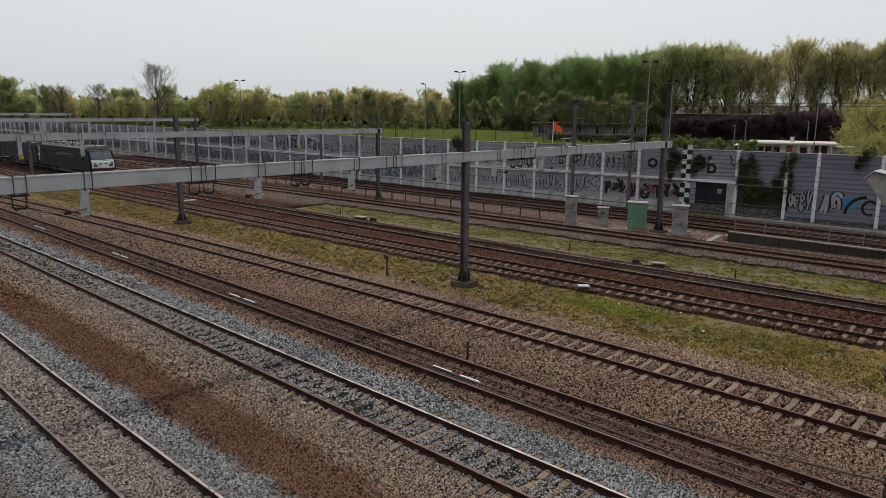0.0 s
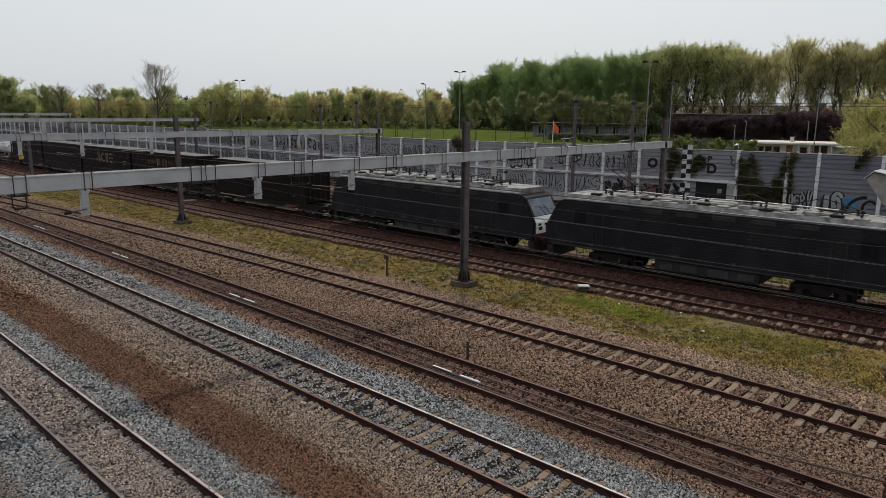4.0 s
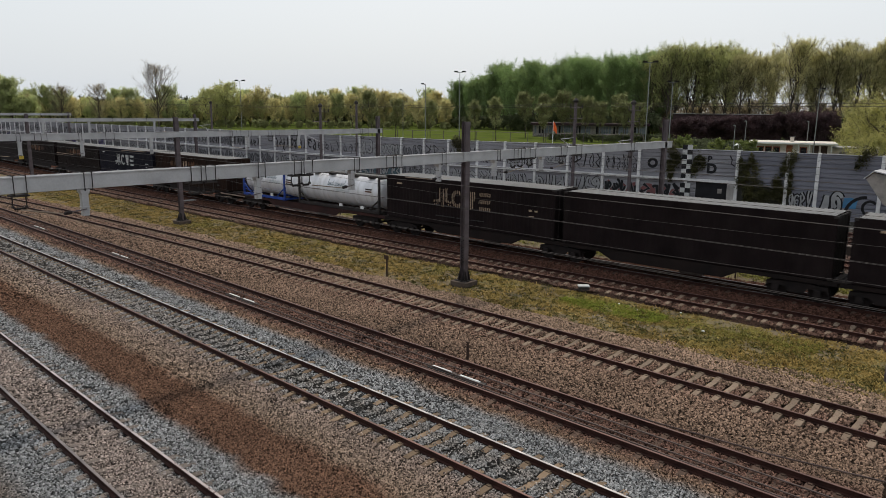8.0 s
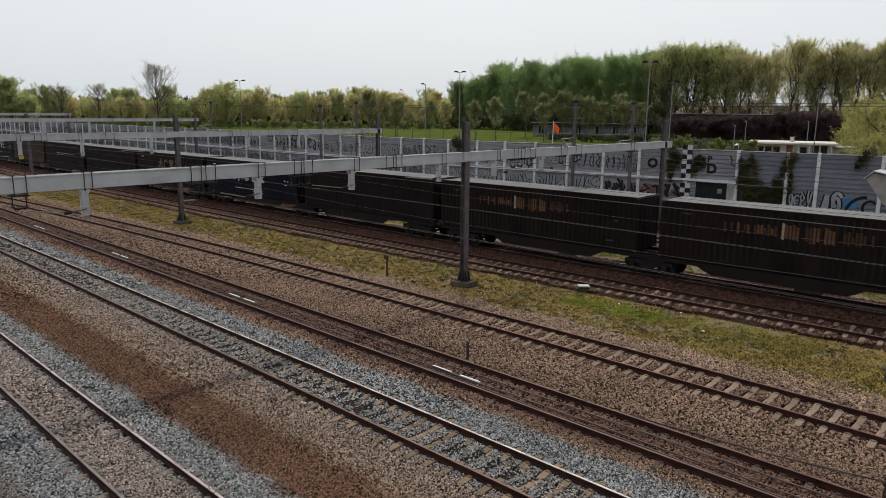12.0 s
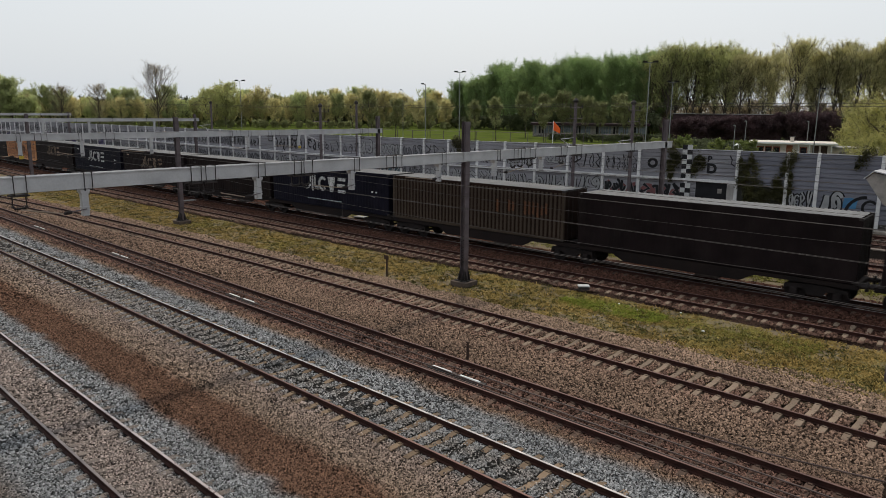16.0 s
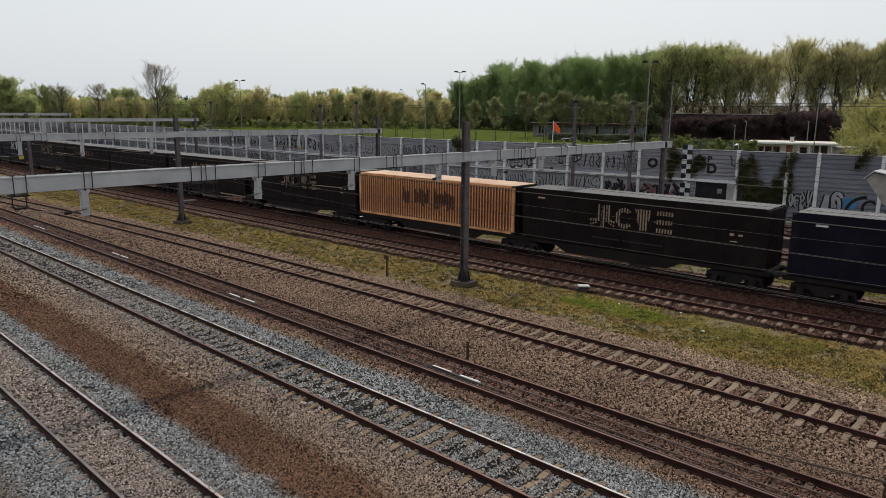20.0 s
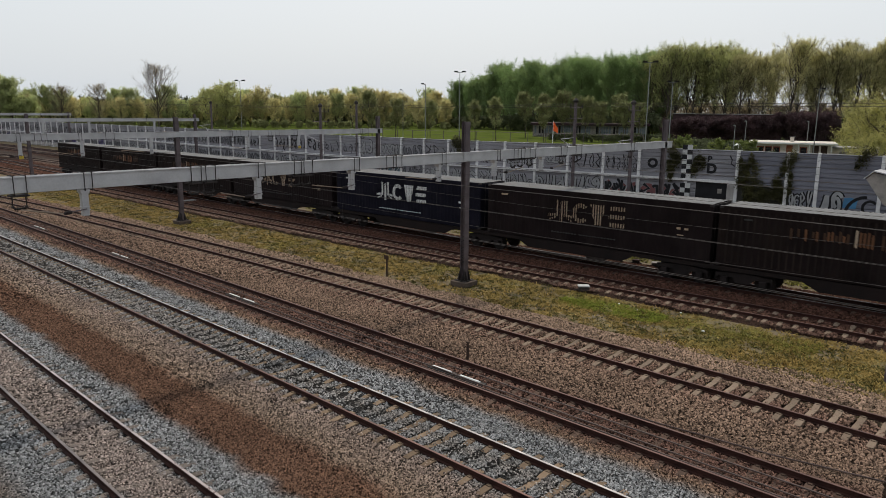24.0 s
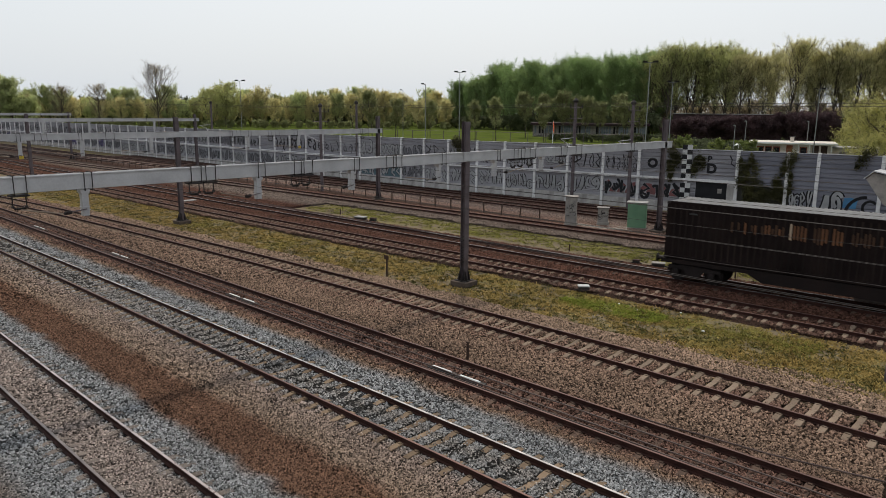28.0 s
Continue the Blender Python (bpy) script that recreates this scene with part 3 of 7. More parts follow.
# ---- trees ----
def leaf_mat(name, c1, c2, vary=0.28):
    m = mat(name, c1, c2, 0.35, 0.75, 0.0, 0.0, 3.0, vary=vary, island=True, spec=0.2)
    n, l = m.node_tree.nodes, m.node_tree.links
    b, out = n["Principled BSDF"], n["Material Output"]
    own = n.new("ShaderNodeMapRange")                      # each tree is a little lighter or darker than the next
    own.inputs[3].default_value, own.inputs[4].default_value = 0.78, 1.2
    l.new(n.new("ShaderNodeObjectInfo").outputs["Random"], own.inputs[0])
    tint = n.new("ShaderNodeMixRGB")
    tint.blend_type = "MULTIPLY"
    tint.inputs[0].default_value = 1.0
    l.new(b.inputs["Base Color"].links[0].from_socket, tint.inputs[1])
    l.new(own.outputs[0], tint.inputs[2])
    l.new(tint.outputs[0], b.inputs["Base Color"])
    tr = n.new("ShaderNodeBsdfTranslucent")
    l.new(tint.outputs[0], tr.inputs[0])
    mx = n.new("ShaderNodeMixShader")
    mx.inputs[0].default_value = 0.5
    l.new(b.outputs[0], mx.inputs[1])
    l.new(tr.outputs[0], mx.inputs[2])
    l.new(mx.outputs[0], out.inputs[0])
    return m


M_LEAF = {"green": leaf_mat("spring_leaves", (0.326, 0.437, 0.170), (0.183, 0.255, 0.094)), "olive": leaf_mat("olive_leaves", (0.731, 0.652, 0.326), (0.444, 0.407, 0.199)), "thin": leaf_mat("thin_spring_leaves", (0.612, 0.568, 0.275), (0.387, 0.359, 0.172), 0.25), "hedge": leaf_mat("hedge_leaves", (0.276, 0.282, 0.124), (0.165, 0.179, 0.076)),
          "fresh": leaf_mat("fresh_leaves", (0.440, 0.407, 0.143), (0.297, 0.286, 0.099)), "mid": leaf_mat("green_leaves", (0.609, 0.605, 0.262), (0.355, 0.363, 0.149)), "twig": leaf_mat("budding_twigs", (0.420, 0.342, 0.216), (0.300, 0.242, 0.153)),
          "light": leaf_mat("light_spring_leaves", (0.556, 0.569, 0.234), (0.376, 0.390, 0.152), 0.35), "belt": leaf_mat("belt_leaves", (0.577, 0.615, 0.286), (0.311, 0.348, 0.155)), "bush": leaf_mat("bush_leaves", (0.230, 0.265, 0.069), (0.127, 0.155, 0.041)), "dark": leaf_mat("dark_leaves", (0.112, 0.128, 0.060), (0.063, 0.075, 0.038)), "ivy": leaf_mat("ivy_leaves", (0.111, 0.103, 0.041), (0.050, 0.051, 0.023), 0.6),
          "maroon": leaf_mat("maroon_leaves", (0.083, 0.046, 0.050), (0.048, 0.029, 0.033))}


def grow(rnd, height, first, wide, rise, n, form):
    """Limbs of a tree (from, to, radius, radius, level) and the points round which its leaves sit. form: oval or dome."""
    limbs, tips = [], []
    base_r = height * 0.014
    p, r, d = Vector((0, 0, -0.3)), base_r, Vector((0, 0, 1))
    stem = [p]
    for i in range(7):
        q = p + d * (height * 0.94 / 7)
        limbs.append((p, q, r, r * 0.8, 0))
        p, r = q, r * 0.8
        d = (d + Vector((rnd.uniform(-1, 1), rnd.uniform(-1, 1), 0.3)) * 0.06).normalized()
        stem.append(p)
    tips.append((p, 0.6, d))
    for k in range(n):
        u = first + (0.96 - first) * (k + rnd.uniform(0, 0.8)) / n
        v = (u - first) / (1 - first)
        env = (math.sin(math.pi * min(1, (v * 0.86 + 0.14)) ** 0.8) + 0.12) if form == "oval" else math.sqrt(max(0.03, 1 - ((v - 0.35) / 0.72) ** 2))
        reach = wide * height * env * rnd.uniform(0.65, 1.15)
        f = u * 7 / 0.94
        i = min(6, int(f))
        o = stem[i].lerp(stem[min(7, i + 1)], min(1.0, f - i))
        az = k * 2.4 + rnd.uniform(-0.5, 0.5)
        d = Vector((math.cos(az), math.sin(az), rise * rnd.uniform(0.6, 1.3))).normalized()
        length = reach / max(0.35, math.hypot(d.x, d.y))
        length = min(length, (height * 1.0 - o.z) / max(0.2, d.z + 0.12))
        p, r = o, base_r * (1 - 0.75 * u) * 0.55
        for s in range(4):
            q = p + d * (length / 4)
            limbs.append((p, q, r, r * 0.7, 1))
            p, r = q, r * 0.7
            d = (d + Vector((rnd.uniform(-1, 1), rnd.uniform(-1, 1), rnd.uniform(-0.1, 0.6))) * 0.16).normalized()
            if s:
                tips.append((p, 1.0, d))
                for _ in range(rnd.choice((1, 2, 2))):
                    e = (d + Vector((rnd.uniform(-1, 1), rnd.uniform(-1, 1), rnd.uniform(-0.4, 0.8)))).normalized()
                    t = p + e * length * rnd.uniform(0.14, 0.3)
                    limbs.append((p, t, r * 0.6, r * 0.3, 2))
                    tips.append((t, 1.2, e))
                    for _ in range(2):
                        g = (e + Vector((rnd.uniform(-1, 1), rnd.uniform(-1, 1), rnd.uniform(-0.3, 0.9))) * 0.8).normalized()
                        limbs.append((t, t + g * length * 0.13, r * 0.35, r * 0.2, 3))
                        tips.append((t + g * length * 0.13, 0.8, g))
    return limbs, tips


def tree_parts(seed, height, first, wide, rise, n, form, leaves, size, puff, material, twig=0.02, plume=1.5, lift=0.5):
    """Meshes of one tree: trunk with limbs, and a crown of many small leaf clumps round the twigs."""
    rnd = random.Random(seed)
    limbs, tips = grow(rnd, height, first, wide, rise, n, form)
    vs, fs = [], []
    for a, b, r0, r1, lv in limbs:
        k = 7 if lv == 0 else 4 if lv == 1 else 3
        q = (b - a).to_track_quat("Z", "Y")
        o = len(vs)
        for c, r in ((a, max(r0, twig)), (b, max(r1, twig * 0.8))):
            for i in range(k):
                vs.append(c + q @ Vector((r * math.cos(6.2832 * i / k), r * math.sin(6.2832 * i / k), 0)))
        fs += [(o + i, o + (i + 1) % k, o + k + (i + 1) % k, o + k + i) for i in range(k)]
    tm = mesh_of("trunk", [tuple(v) for v in vs], fs, M_BARK)
    rs = np.random.RandomState(seed)
    pts = np.array([t[0] for t in tips])
    aim = np.array([t[2] for t in tips]) * np.array((0.7, 0.7, 0.7)) + np.array((0, 0, lift))
    aim /= np.linalg.norm(aim, axis=1)[:, None]
    wgt = np.array([t[1] for t in tips]) * rs.uniform(0.15, 1.0, len(tips)) ** 1.5
    pick = rs.choice(len(pts), leaves, p=wgt / wgt.sum())
    off = np.clip(rs.normal(0, 1, (leaves, 3)), -1.9, 1.9) * puff * 0.62
    run = np.clip(rs.normal(0.25, 0.6, leaves), -1.0, 1.6)[:, None] * puff * plume      # sprays run on past the twig's end
    c = pts[pick] + off * (1.15 - 0.35 * run / (puff * plume)) + aim[pick] * run
    face = off / puff + aim[pick] * 0.5 + np.array((0, 0, 0.35)) + rs.normal(0, 0.42, (leaves, 3))
    face /= np.linalg.norm(face, axis=1)[:, None]
    u = aim[pick] + rs.normal(0, 0.55, (leaves, 3))
    u -= face * np.sum(u * face, axis=1)[:, None]
    u /= np.linalg.norm(u, axis=1)[:, None]
    v = np.cross(face, u)
    s = (size * rs.uniform(0.55, 1.35, leaves))[:, None]
    tri = np.stack([c + u * s * 1.25, c - u * s * 0.7 + v * s * 0.62, c - u * s * 0.6 - v * s * 0.62], 1).reshape(-1, 3)
    return tm, mesh_of("crown", tri, np.arange(3 * leaves).reshape(-1, 3), material)


TREES = {}


def tree_kind(kind, seeds, label, *a, **k):
    TREES[kind] = (label, [tree_parts(s, *a, **k) for s in seeds])


tree_kind("poplar", (1, 2, 3, 4), "tall poplar in fresh green leaf", 26.0, 0.12, 0.17, 2.0, 46, "oval", 30000, 0.19, 0.75, M_LEAF["green"], 0.03, 1.7, 0.6)
tree_kind("thin_poplar", (5, 6, 7, 8), "tall poplar with thin olive spring leaf and bare limbs showing", 28.0, 0.26, 0.14, 2.6, 44, "oval", 21000, 0.15, 0.55, M_LEAF["thin"], 0.065, 1.6, 0.55)
tree_kind("fresh_poplar", (45, 46, 47), "tall poplar in light green spring leaf", 28.0, 0.24, 0.16, 2.3, 46, "oval", 21000, 0.16, 0.58, M_LEAF["light"], 0.06, 1.6, 0.55)
tree_kind("round_tree", (9, 10, 11), "broad tree in yellow-green spring leaf", 14.0, 0.1, 0.27, 1.2, 32, "oval", 15000, 0.17, 0.42, M_LEAF["mid"], 0.04, 1.8)
tree_kind("olive_tree", (12, 13, 14), "broad tree in dull olive leaf", 14.0, 0.08, 0.24, 1.5, 32, "oval", 15000, 0.17, 0.42, M_LEAF["olive"], 0.04, 2.0, 0.6)
tree_kind("belt_tree", (41, 42, 43), "broad tree in full green leaf", 14.0, 0.1, 0.23, 1.6, 32, "oval", 15000, 0.17, 0.42, M_LEAF["belt"], 0.04, 2.0, 0.6)
tree_kind("young_tree", (28, 29), "young tree in bright yellow-green leaf", 9.0, 0.05, 0.3, 1.2, 32, "oval", 9000, 0.085, 0.27, M_LEAF["fresh"], 0.02, 2.2)
tree_kind("field_tree", (23, 24, 25), "slim young tree with bare stem on the field", 11.0, 0.3, 0.16, 1.6, 24, "oval", 9000, 0.13, 0.3, M_LEAF["hedge"], 0.04, 2.0, 0.6)
tree_kind("bare_tree", (15, 16), "leafless round-headed tree with fine budding twigs", 24.0, 0.2, 0.22, 1.5, 60, "oval", 22000, 0.06, 0.6, M_LEAF["twig"], 0.045, 1.4, 0.4)
tree_kind("bush", (17, 18, 19), "rounded leafy green-yellow bush behind the barrier", 4.0, 0.5, 0.13, 0.5, 22, "dome", 4200, 0.075, 0.1, M_LEAF["bush"], 0.02, 1.0)
tree_kind("copper_bush", (26, 27), "dark copper-leaved shrub before the warehouse", 5.0, 0.03, 0.5, 0.8, 22, "dome", 6000, 0.15, 0.35, M_LEAF["maroon"])
tree_kind("brush_bush", (35, 36, 37), "brownish leafless undergrowth beneath the poplars", 9.0, 0.05, 0.4, 1.4, 40, "dome", 3600, 0.2, 0.5, M_LEAF["twig"], 0.05)
tree_kind("green_bush", (31, 32, 33), "dense olive-green shrub under the trees", 4.5, 0.03, 0.6, 0.5, 20, "dome", 5000, 0.2, 0.4, M_LEAF["hedge"])
tree_kind("hedge_bush", (20, 21, 22), "dark leafy hedge shrub under the trees", 4.5, 0.03, 0.6, 0.5, 20, "dome", 4200, 0.2, 0.35, M_LEAF["dark"])


def plant(kind, x, y, size, turn, group):
    label, kinds = TREES[kind]
    tm, cm = kinds[int(abs(x * 7 + y * 3)) % len(kinds)]
    t = thing("bush" if "bush" in kind else "tree", Matrix.LocRotScale((x, y, land(x)), Euler((0, 0, turn)), (size, size, size)), label, "bush" if "bush" in kind else "tree", group)
    piece("trunk", tm, t, Matrix())
    piece("crown", cm, t, Matrix())
    return t


def at(az, dist):
    """The place at an angle from +x (degrees) and a distance from the eye."""
    return dist * math.cos(radians(az)), dist * math.sin(radians(az))


def woods():
    rnd = random.Random(8)
    for az0, az1, d0, d1, deep, n, kind, h0, h1, nat, group in (
            (42.0, 38.5, 315, 285, 14, 11, "poplar", 17.0, 23.5, 26.0, "green poplar wood"), (38.5, 33.5, 285, 250, 14, 13, "poplar", 23.5, 23.0, 26.0, "green poplar wood"), (33.5, 25.5, 250, 232, 16, 19, "poplar", 22.0, 23.5, 26.0, "green poplar wood"),
            (41.0, 26.0, 345, 275, 18, 26, "poplar", 18.0, 27.0, 26.0, "green poplar wood"),
            (26.5, 20.5, 230, 228, 14, 9, "fresh_poplar", 24.0, 24.5, 28.0, "thin poplar wood"), (20.5, 7.0, 228, 226, 16, 18, "thin_poplar", 24.0, 25.5, 28.0, "thin poplar wood"), (26.5, 7.0, 262, 258, 18, 8, "thin_poplar", 26.0, 28.0, 28.0, "thin poplar wood"),
            (42.0, 60.0, 285, 300, 20, 20, "olive_tree", 13.2, 12.2, 14.0, "far tree belt"), (41.0, 78.0, 320, 330, 20, 30, "round_tree", 11.5, 11.0, 14.0, "far tree belt"), (41.5, 77.5, 302, 306, 16, 24, "belt_tree", 12.8, 11.8, 14.0, "far tree belt"),
            (58.0, 78.0, 300, 305, 20, 20, "olive_tree", 9.5, 9.5, 14.0, "far tree belt"), (73.0, 76.0, 280, 285, 8, 6, "belt_tree", 13.5, 15.5, 14.0, "far tree belt"),
            (59.0, 61.5, 280, 285, 8, 3, "round_tree", 13.0, 12.5, 14.0, "far tree belt"),
            # Added row behind the belt: dark shrubs stand in for shade between crowns.
            (41.0, 78.0, 336, 340, 10, 40, "hedge_bush", 10.0, 10.0, 4.5, "dark hedge"),
            (26.6, 36.4, 186, 190, 8, 9, "field_tree", 10.0, 11.0, 11.0, "trees before the pavilion"), (34.5, 50.0, 165, 175, 8, 6, "field_tree", 8.5, 11.0, 11.0, "trees on the field"),
            (26.5, 7.0, 268, 262, 10, 16, "brush_bush", 10.0, 10.0, 9.0, "undergrowth"), (26.5, 7.0, 243, 240, 8, 16, "brush_bush", 7.5, 7.5, 9.0, "undergrowth"),
            (27.5, 13.0, 104, 100, 5, 22, "hedge_bush", 2.8, 2.7, 4.5, "dark hedge"),
            (42.0, 26.0, 290, 222, 4, 24, "hedge_bush", 4.5, 6.5, 4.5, "dark hedge"), (26.0, 7.0, 212, 208, 5, 22, "hedge_bush", 5.0, 7.5, 4.5, "dark hedge"),
            (34.5, 25.0, 172, 160, 5, 17, "hedge_bush", 1.7, 2.1, 4.5, "dark hedge"), (25.2, 14.0, 186, 186, 8, 18, "copper_bush", 4.6, 6.4, 5.0, "copper shrubs"),
            (42.0, 78.0, 272, 280, 8, 44, "green_bush", 2.4, 3.0, 4.5, "green undergrowth")):
        for i in range(n):
            u = (i + rnd.uniform(0.1, 0.9)) / n
            x, y = at(az0 + (az1 - az0) * u, d0 + (d1 - d0) * u + rnd.uniform(0, deep))
            plant(kind, x, y, (h0 + (h1 - h0) * u) * rnd.uniform(*((0.74, 1.24) if nat == 14.0 else (0.87, 1.07))) / nat, rnd.uniform(0, 6.28), group)
    plant("bare_tree", *at(64.9, 262), 0.87, 1.0, "far tree belt")
    plant("bare_tree", *at(71.3, 265), 0.6, 2.0, "far tree belt")
    plant("bare_tree", *at(68.9, 265), 0.6, 4.0, "far tree belt")
    for az, d, h in ((25.7, 72, 6.5), (24.0, 72, 6.6), (21.6, 74, 6.3), (19.4, 76, 6.3)):
        plant("bush", *at(az, d), (h - land(at(az, d)[0])) / 4.0, az, "clipped bushes behind the barrier")
    for az in (27.0, 26.0, 25.0, 24.2, 23.2, 22.2, 21.2, 20.2):
        plant("hedge_bush", *at(az, 74), (5.3 - land(at(az, 74)[0])) / 5.6, az, "dark hedge")
    for az, d, h in ((11.2, 82, 8.6), (10.0, 78, 9.6), (12.5, 94, 7.0), (10.8, 74, 6.6)):
        plant("young_tree", *at(az, d), h / 9.0, az, "young trees behind the barrier")


woods()

# ---- the freight train ----
SPEED = 20.72                       # metres a second, towards smaller y


def train_pose(d, t):
    """Where a vehicle's middle, d metres behind the train's start, stands at t: its +y points backwards along the track."""
    y = d - SPEED * t
    slope = (centre("f", y + 2) - centre("f", y - 2)) / 4
    return pose(centre("f", y), y, 0.0, 0, 0, -math.degrees(math.atan(slope)))


MOVERS = []                         # things and their distance along the train
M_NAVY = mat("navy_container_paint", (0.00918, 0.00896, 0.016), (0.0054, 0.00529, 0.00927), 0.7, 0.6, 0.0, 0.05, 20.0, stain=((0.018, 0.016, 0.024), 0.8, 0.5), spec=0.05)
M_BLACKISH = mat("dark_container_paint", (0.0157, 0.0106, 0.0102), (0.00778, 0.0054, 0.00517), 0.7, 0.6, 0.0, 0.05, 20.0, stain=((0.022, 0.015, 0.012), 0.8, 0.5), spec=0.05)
M_RIB_FACE = mat("paler_rib_face_paint", (0.0216, 0.0157, 0.014), (0.00972, 0.00756, 0.00683), 0.6, 0.6, 0.0, 0.05, 20.0, stain=((0.04, 0.028, 0.022), 0.5, 0.35), spec=0.05)
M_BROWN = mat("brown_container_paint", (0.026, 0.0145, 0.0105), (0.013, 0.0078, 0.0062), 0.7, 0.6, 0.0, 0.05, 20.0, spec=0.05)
# Orange sheet is darkened as groove shade; only the ribs keep a pale tint.
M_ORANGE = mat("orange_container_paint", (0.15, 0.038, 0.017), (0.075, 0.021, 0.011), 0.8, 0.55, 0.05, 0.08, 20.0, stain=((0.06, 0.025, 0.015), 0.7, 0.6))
M_ORANGE_RIB = mat("pale_orange_rib_paint", (0.70, 0.37, 0.18), (0.5, 0.22, 0.09), 0.8, 0.6, 0.0, 0.06, 20.0, stain=((0.2, 0.07, 0.03), 0.7, 0.6))
M_BROWN_RIB = mat("brown_rib_paint", (0.0612, 0.0448, 0.0315), (0.0323, 0.0224, 0.0158), 0.8, 0.65, 0.0, 0.06, 20.0)
# Roof sheets: separate tints, far paler than the near-black sides.
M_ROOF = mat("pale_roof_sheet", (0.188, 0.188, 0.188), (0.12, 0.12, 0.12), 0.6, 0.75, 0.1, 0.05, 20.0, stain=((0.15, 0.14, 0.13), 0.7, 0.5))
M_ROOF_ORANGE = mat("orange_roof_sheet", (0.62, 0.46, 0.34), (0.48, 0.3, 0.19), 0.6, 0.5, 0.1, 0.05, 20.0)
M_LOGO_W = mat("white_logo_paint", (0.56, 0.56, 0.55), (0.40, 0.40, 0.39), 1.0, 0.6)
M_LOGO_O = mat("faded_tan_paint", (0.40, 0.315, 0.235), (0.25, 0.165, 0.105), 0.7, 0.7)
M_LOGO_DIM = mat("dim_orange_paint", (0.065, 0.034, 0.02), (0.035, 0.02, 0.013), 0.7, 0.7)
M_LOGO_RUST = mat("rust_orange_paint", (0.15, 0.068, 0.032), (0.07, 0.034, 0.019), 0.7, 0.7)
M_TEAL = mat("teal_grey_paint", (0.085, 0.13, 0.15), (0.06, 0.095, 0.11), 0.7, 0.7)
M_FADED = mat("pale_grey_lettering", (0.42, 0.46, 0.47), (0.33, 0.36, 0.37), 0.7, 0.7)
M_WAGON = mat("wagon_brown", (0.017, 0.011, 0.0098), (0.008, 0.006, 0.0055), 1.2, 0.8, 0.0, 0.1, 20.0, spec=0.15)
M_CASE = mat("dusty_brown_case", (0.075, 0.06, 0.052), (0.03, 0.023, 0.02), 2.0, 0.85)
M_BOGIE = mat("grimy_bogie_iron", (0.021, 0.0155, 0.0145), (0.0095, 0.0075, 0.007), 2.5, 0.75, 0.0, 0.15, 30.0)
M_REDWAGON = mat("rust_red_wagon", (0.05, 0.022, 0.019), (0.024, 0.0125, 0.0115), 1.2, 0.8, 0.0, 0.1, 20.0, spec=0.15)
M_STEEL_TANK = mat("tank_steel", (0.736, 0.728, 0.75), (0.57, 0.564, 0.58), 0.8, 0.38, 0.2, 0.03, 12.0, stain=((0.5, 0.48, 0.45), 0.9, 0.5), stretch=(1, 2.5, 0.5), spec=0.3)
M_BLUE = mat("blue_frame_paint", (0.03, 0.07, 0.30), (0.02, 0.045, 0.2), 1.0, 0.5)
M_PALE = mat("pale_lid", (0.30, 0.295, 0.28), (0.2, 0.195, 0.185), 2.0, 0.7, 0.0, 0.08)
M_LOCO = mat("black_loco_paint", (0.016, 0.0138, 0.0175), (0.0085, 0.0075, 0.0095), 0.8, 0.6, 0.0, 0.03, 20.0, stain=((0.022, 0.02, 0.019), 0.8, 0.5), spec=0.15)
M_LOCO_ROOF = mat("grey_loco_roof", (0.323, 0.314, 0.3), (0.114, 0.11, 0.104), 2.2, 0.65, 0.1, 0.08, 12.0, stain=((0.045, 0.043, 0.04), 1.6, 0.8))
M_STRIP = mat("dull_handrail_steel", (0.055, 0.054, 0.053), (0.03, 0.03, 0.03), 1.0, 0.6, 0.2, 0.0)
M_RED = mat("red_paint", (0.10, 0.012, 0.016), (0.06, 0.01, 0.012), 1.0, 0.5)
# Blue-grey tint puts the reflected sky into the glass colour.
M_SCREEN = mat("sky_tinted_glass", (0.19, 0.215, 0.245), (0.10, 0.118, 0.138), 1.5, 0.15, 0.0, 0.0)
M_GLASS = mat("dark_glass", (0.014, 0.015, 0.018), (0.009, 0.01, 0.012), 1.0, 0.1, 0.0, 0.0)
CL, CW, CH, DECK = 13.716, 2.5, 2.9, 1.16


def corrugated(bm, length, z0, z1, x, ribs, depth, flat=0.5):
    """A standing sheet in the plane x, running along y, with trapezoid ribs that point to -x side (depth < 0) or +x."""
    p = length / ribs
    pts = []
    for i in range(ribs):
        a = -length / 2 + i * p
        pts += [(x, a), (x, a + p * flat * 0.5), (x + depth, a + p * (flat * 0.5 + 0.14)), (x + depth, a + p * (1 - 0.14))]
    pts.append((x, length / 2))
    lo = [bm.verts.new((a, b, z0)) for a, b in pts]
    hi = [bm.verts.new((a, b, z1)) for a, b in pts]
    for i in range(len(pts) - 1):
        bm.faces.new((lo[i], lo[i + 1], hi[i + 1], hi[i])).material_index = 1 if i % 4 == 0 else 0
    return bm


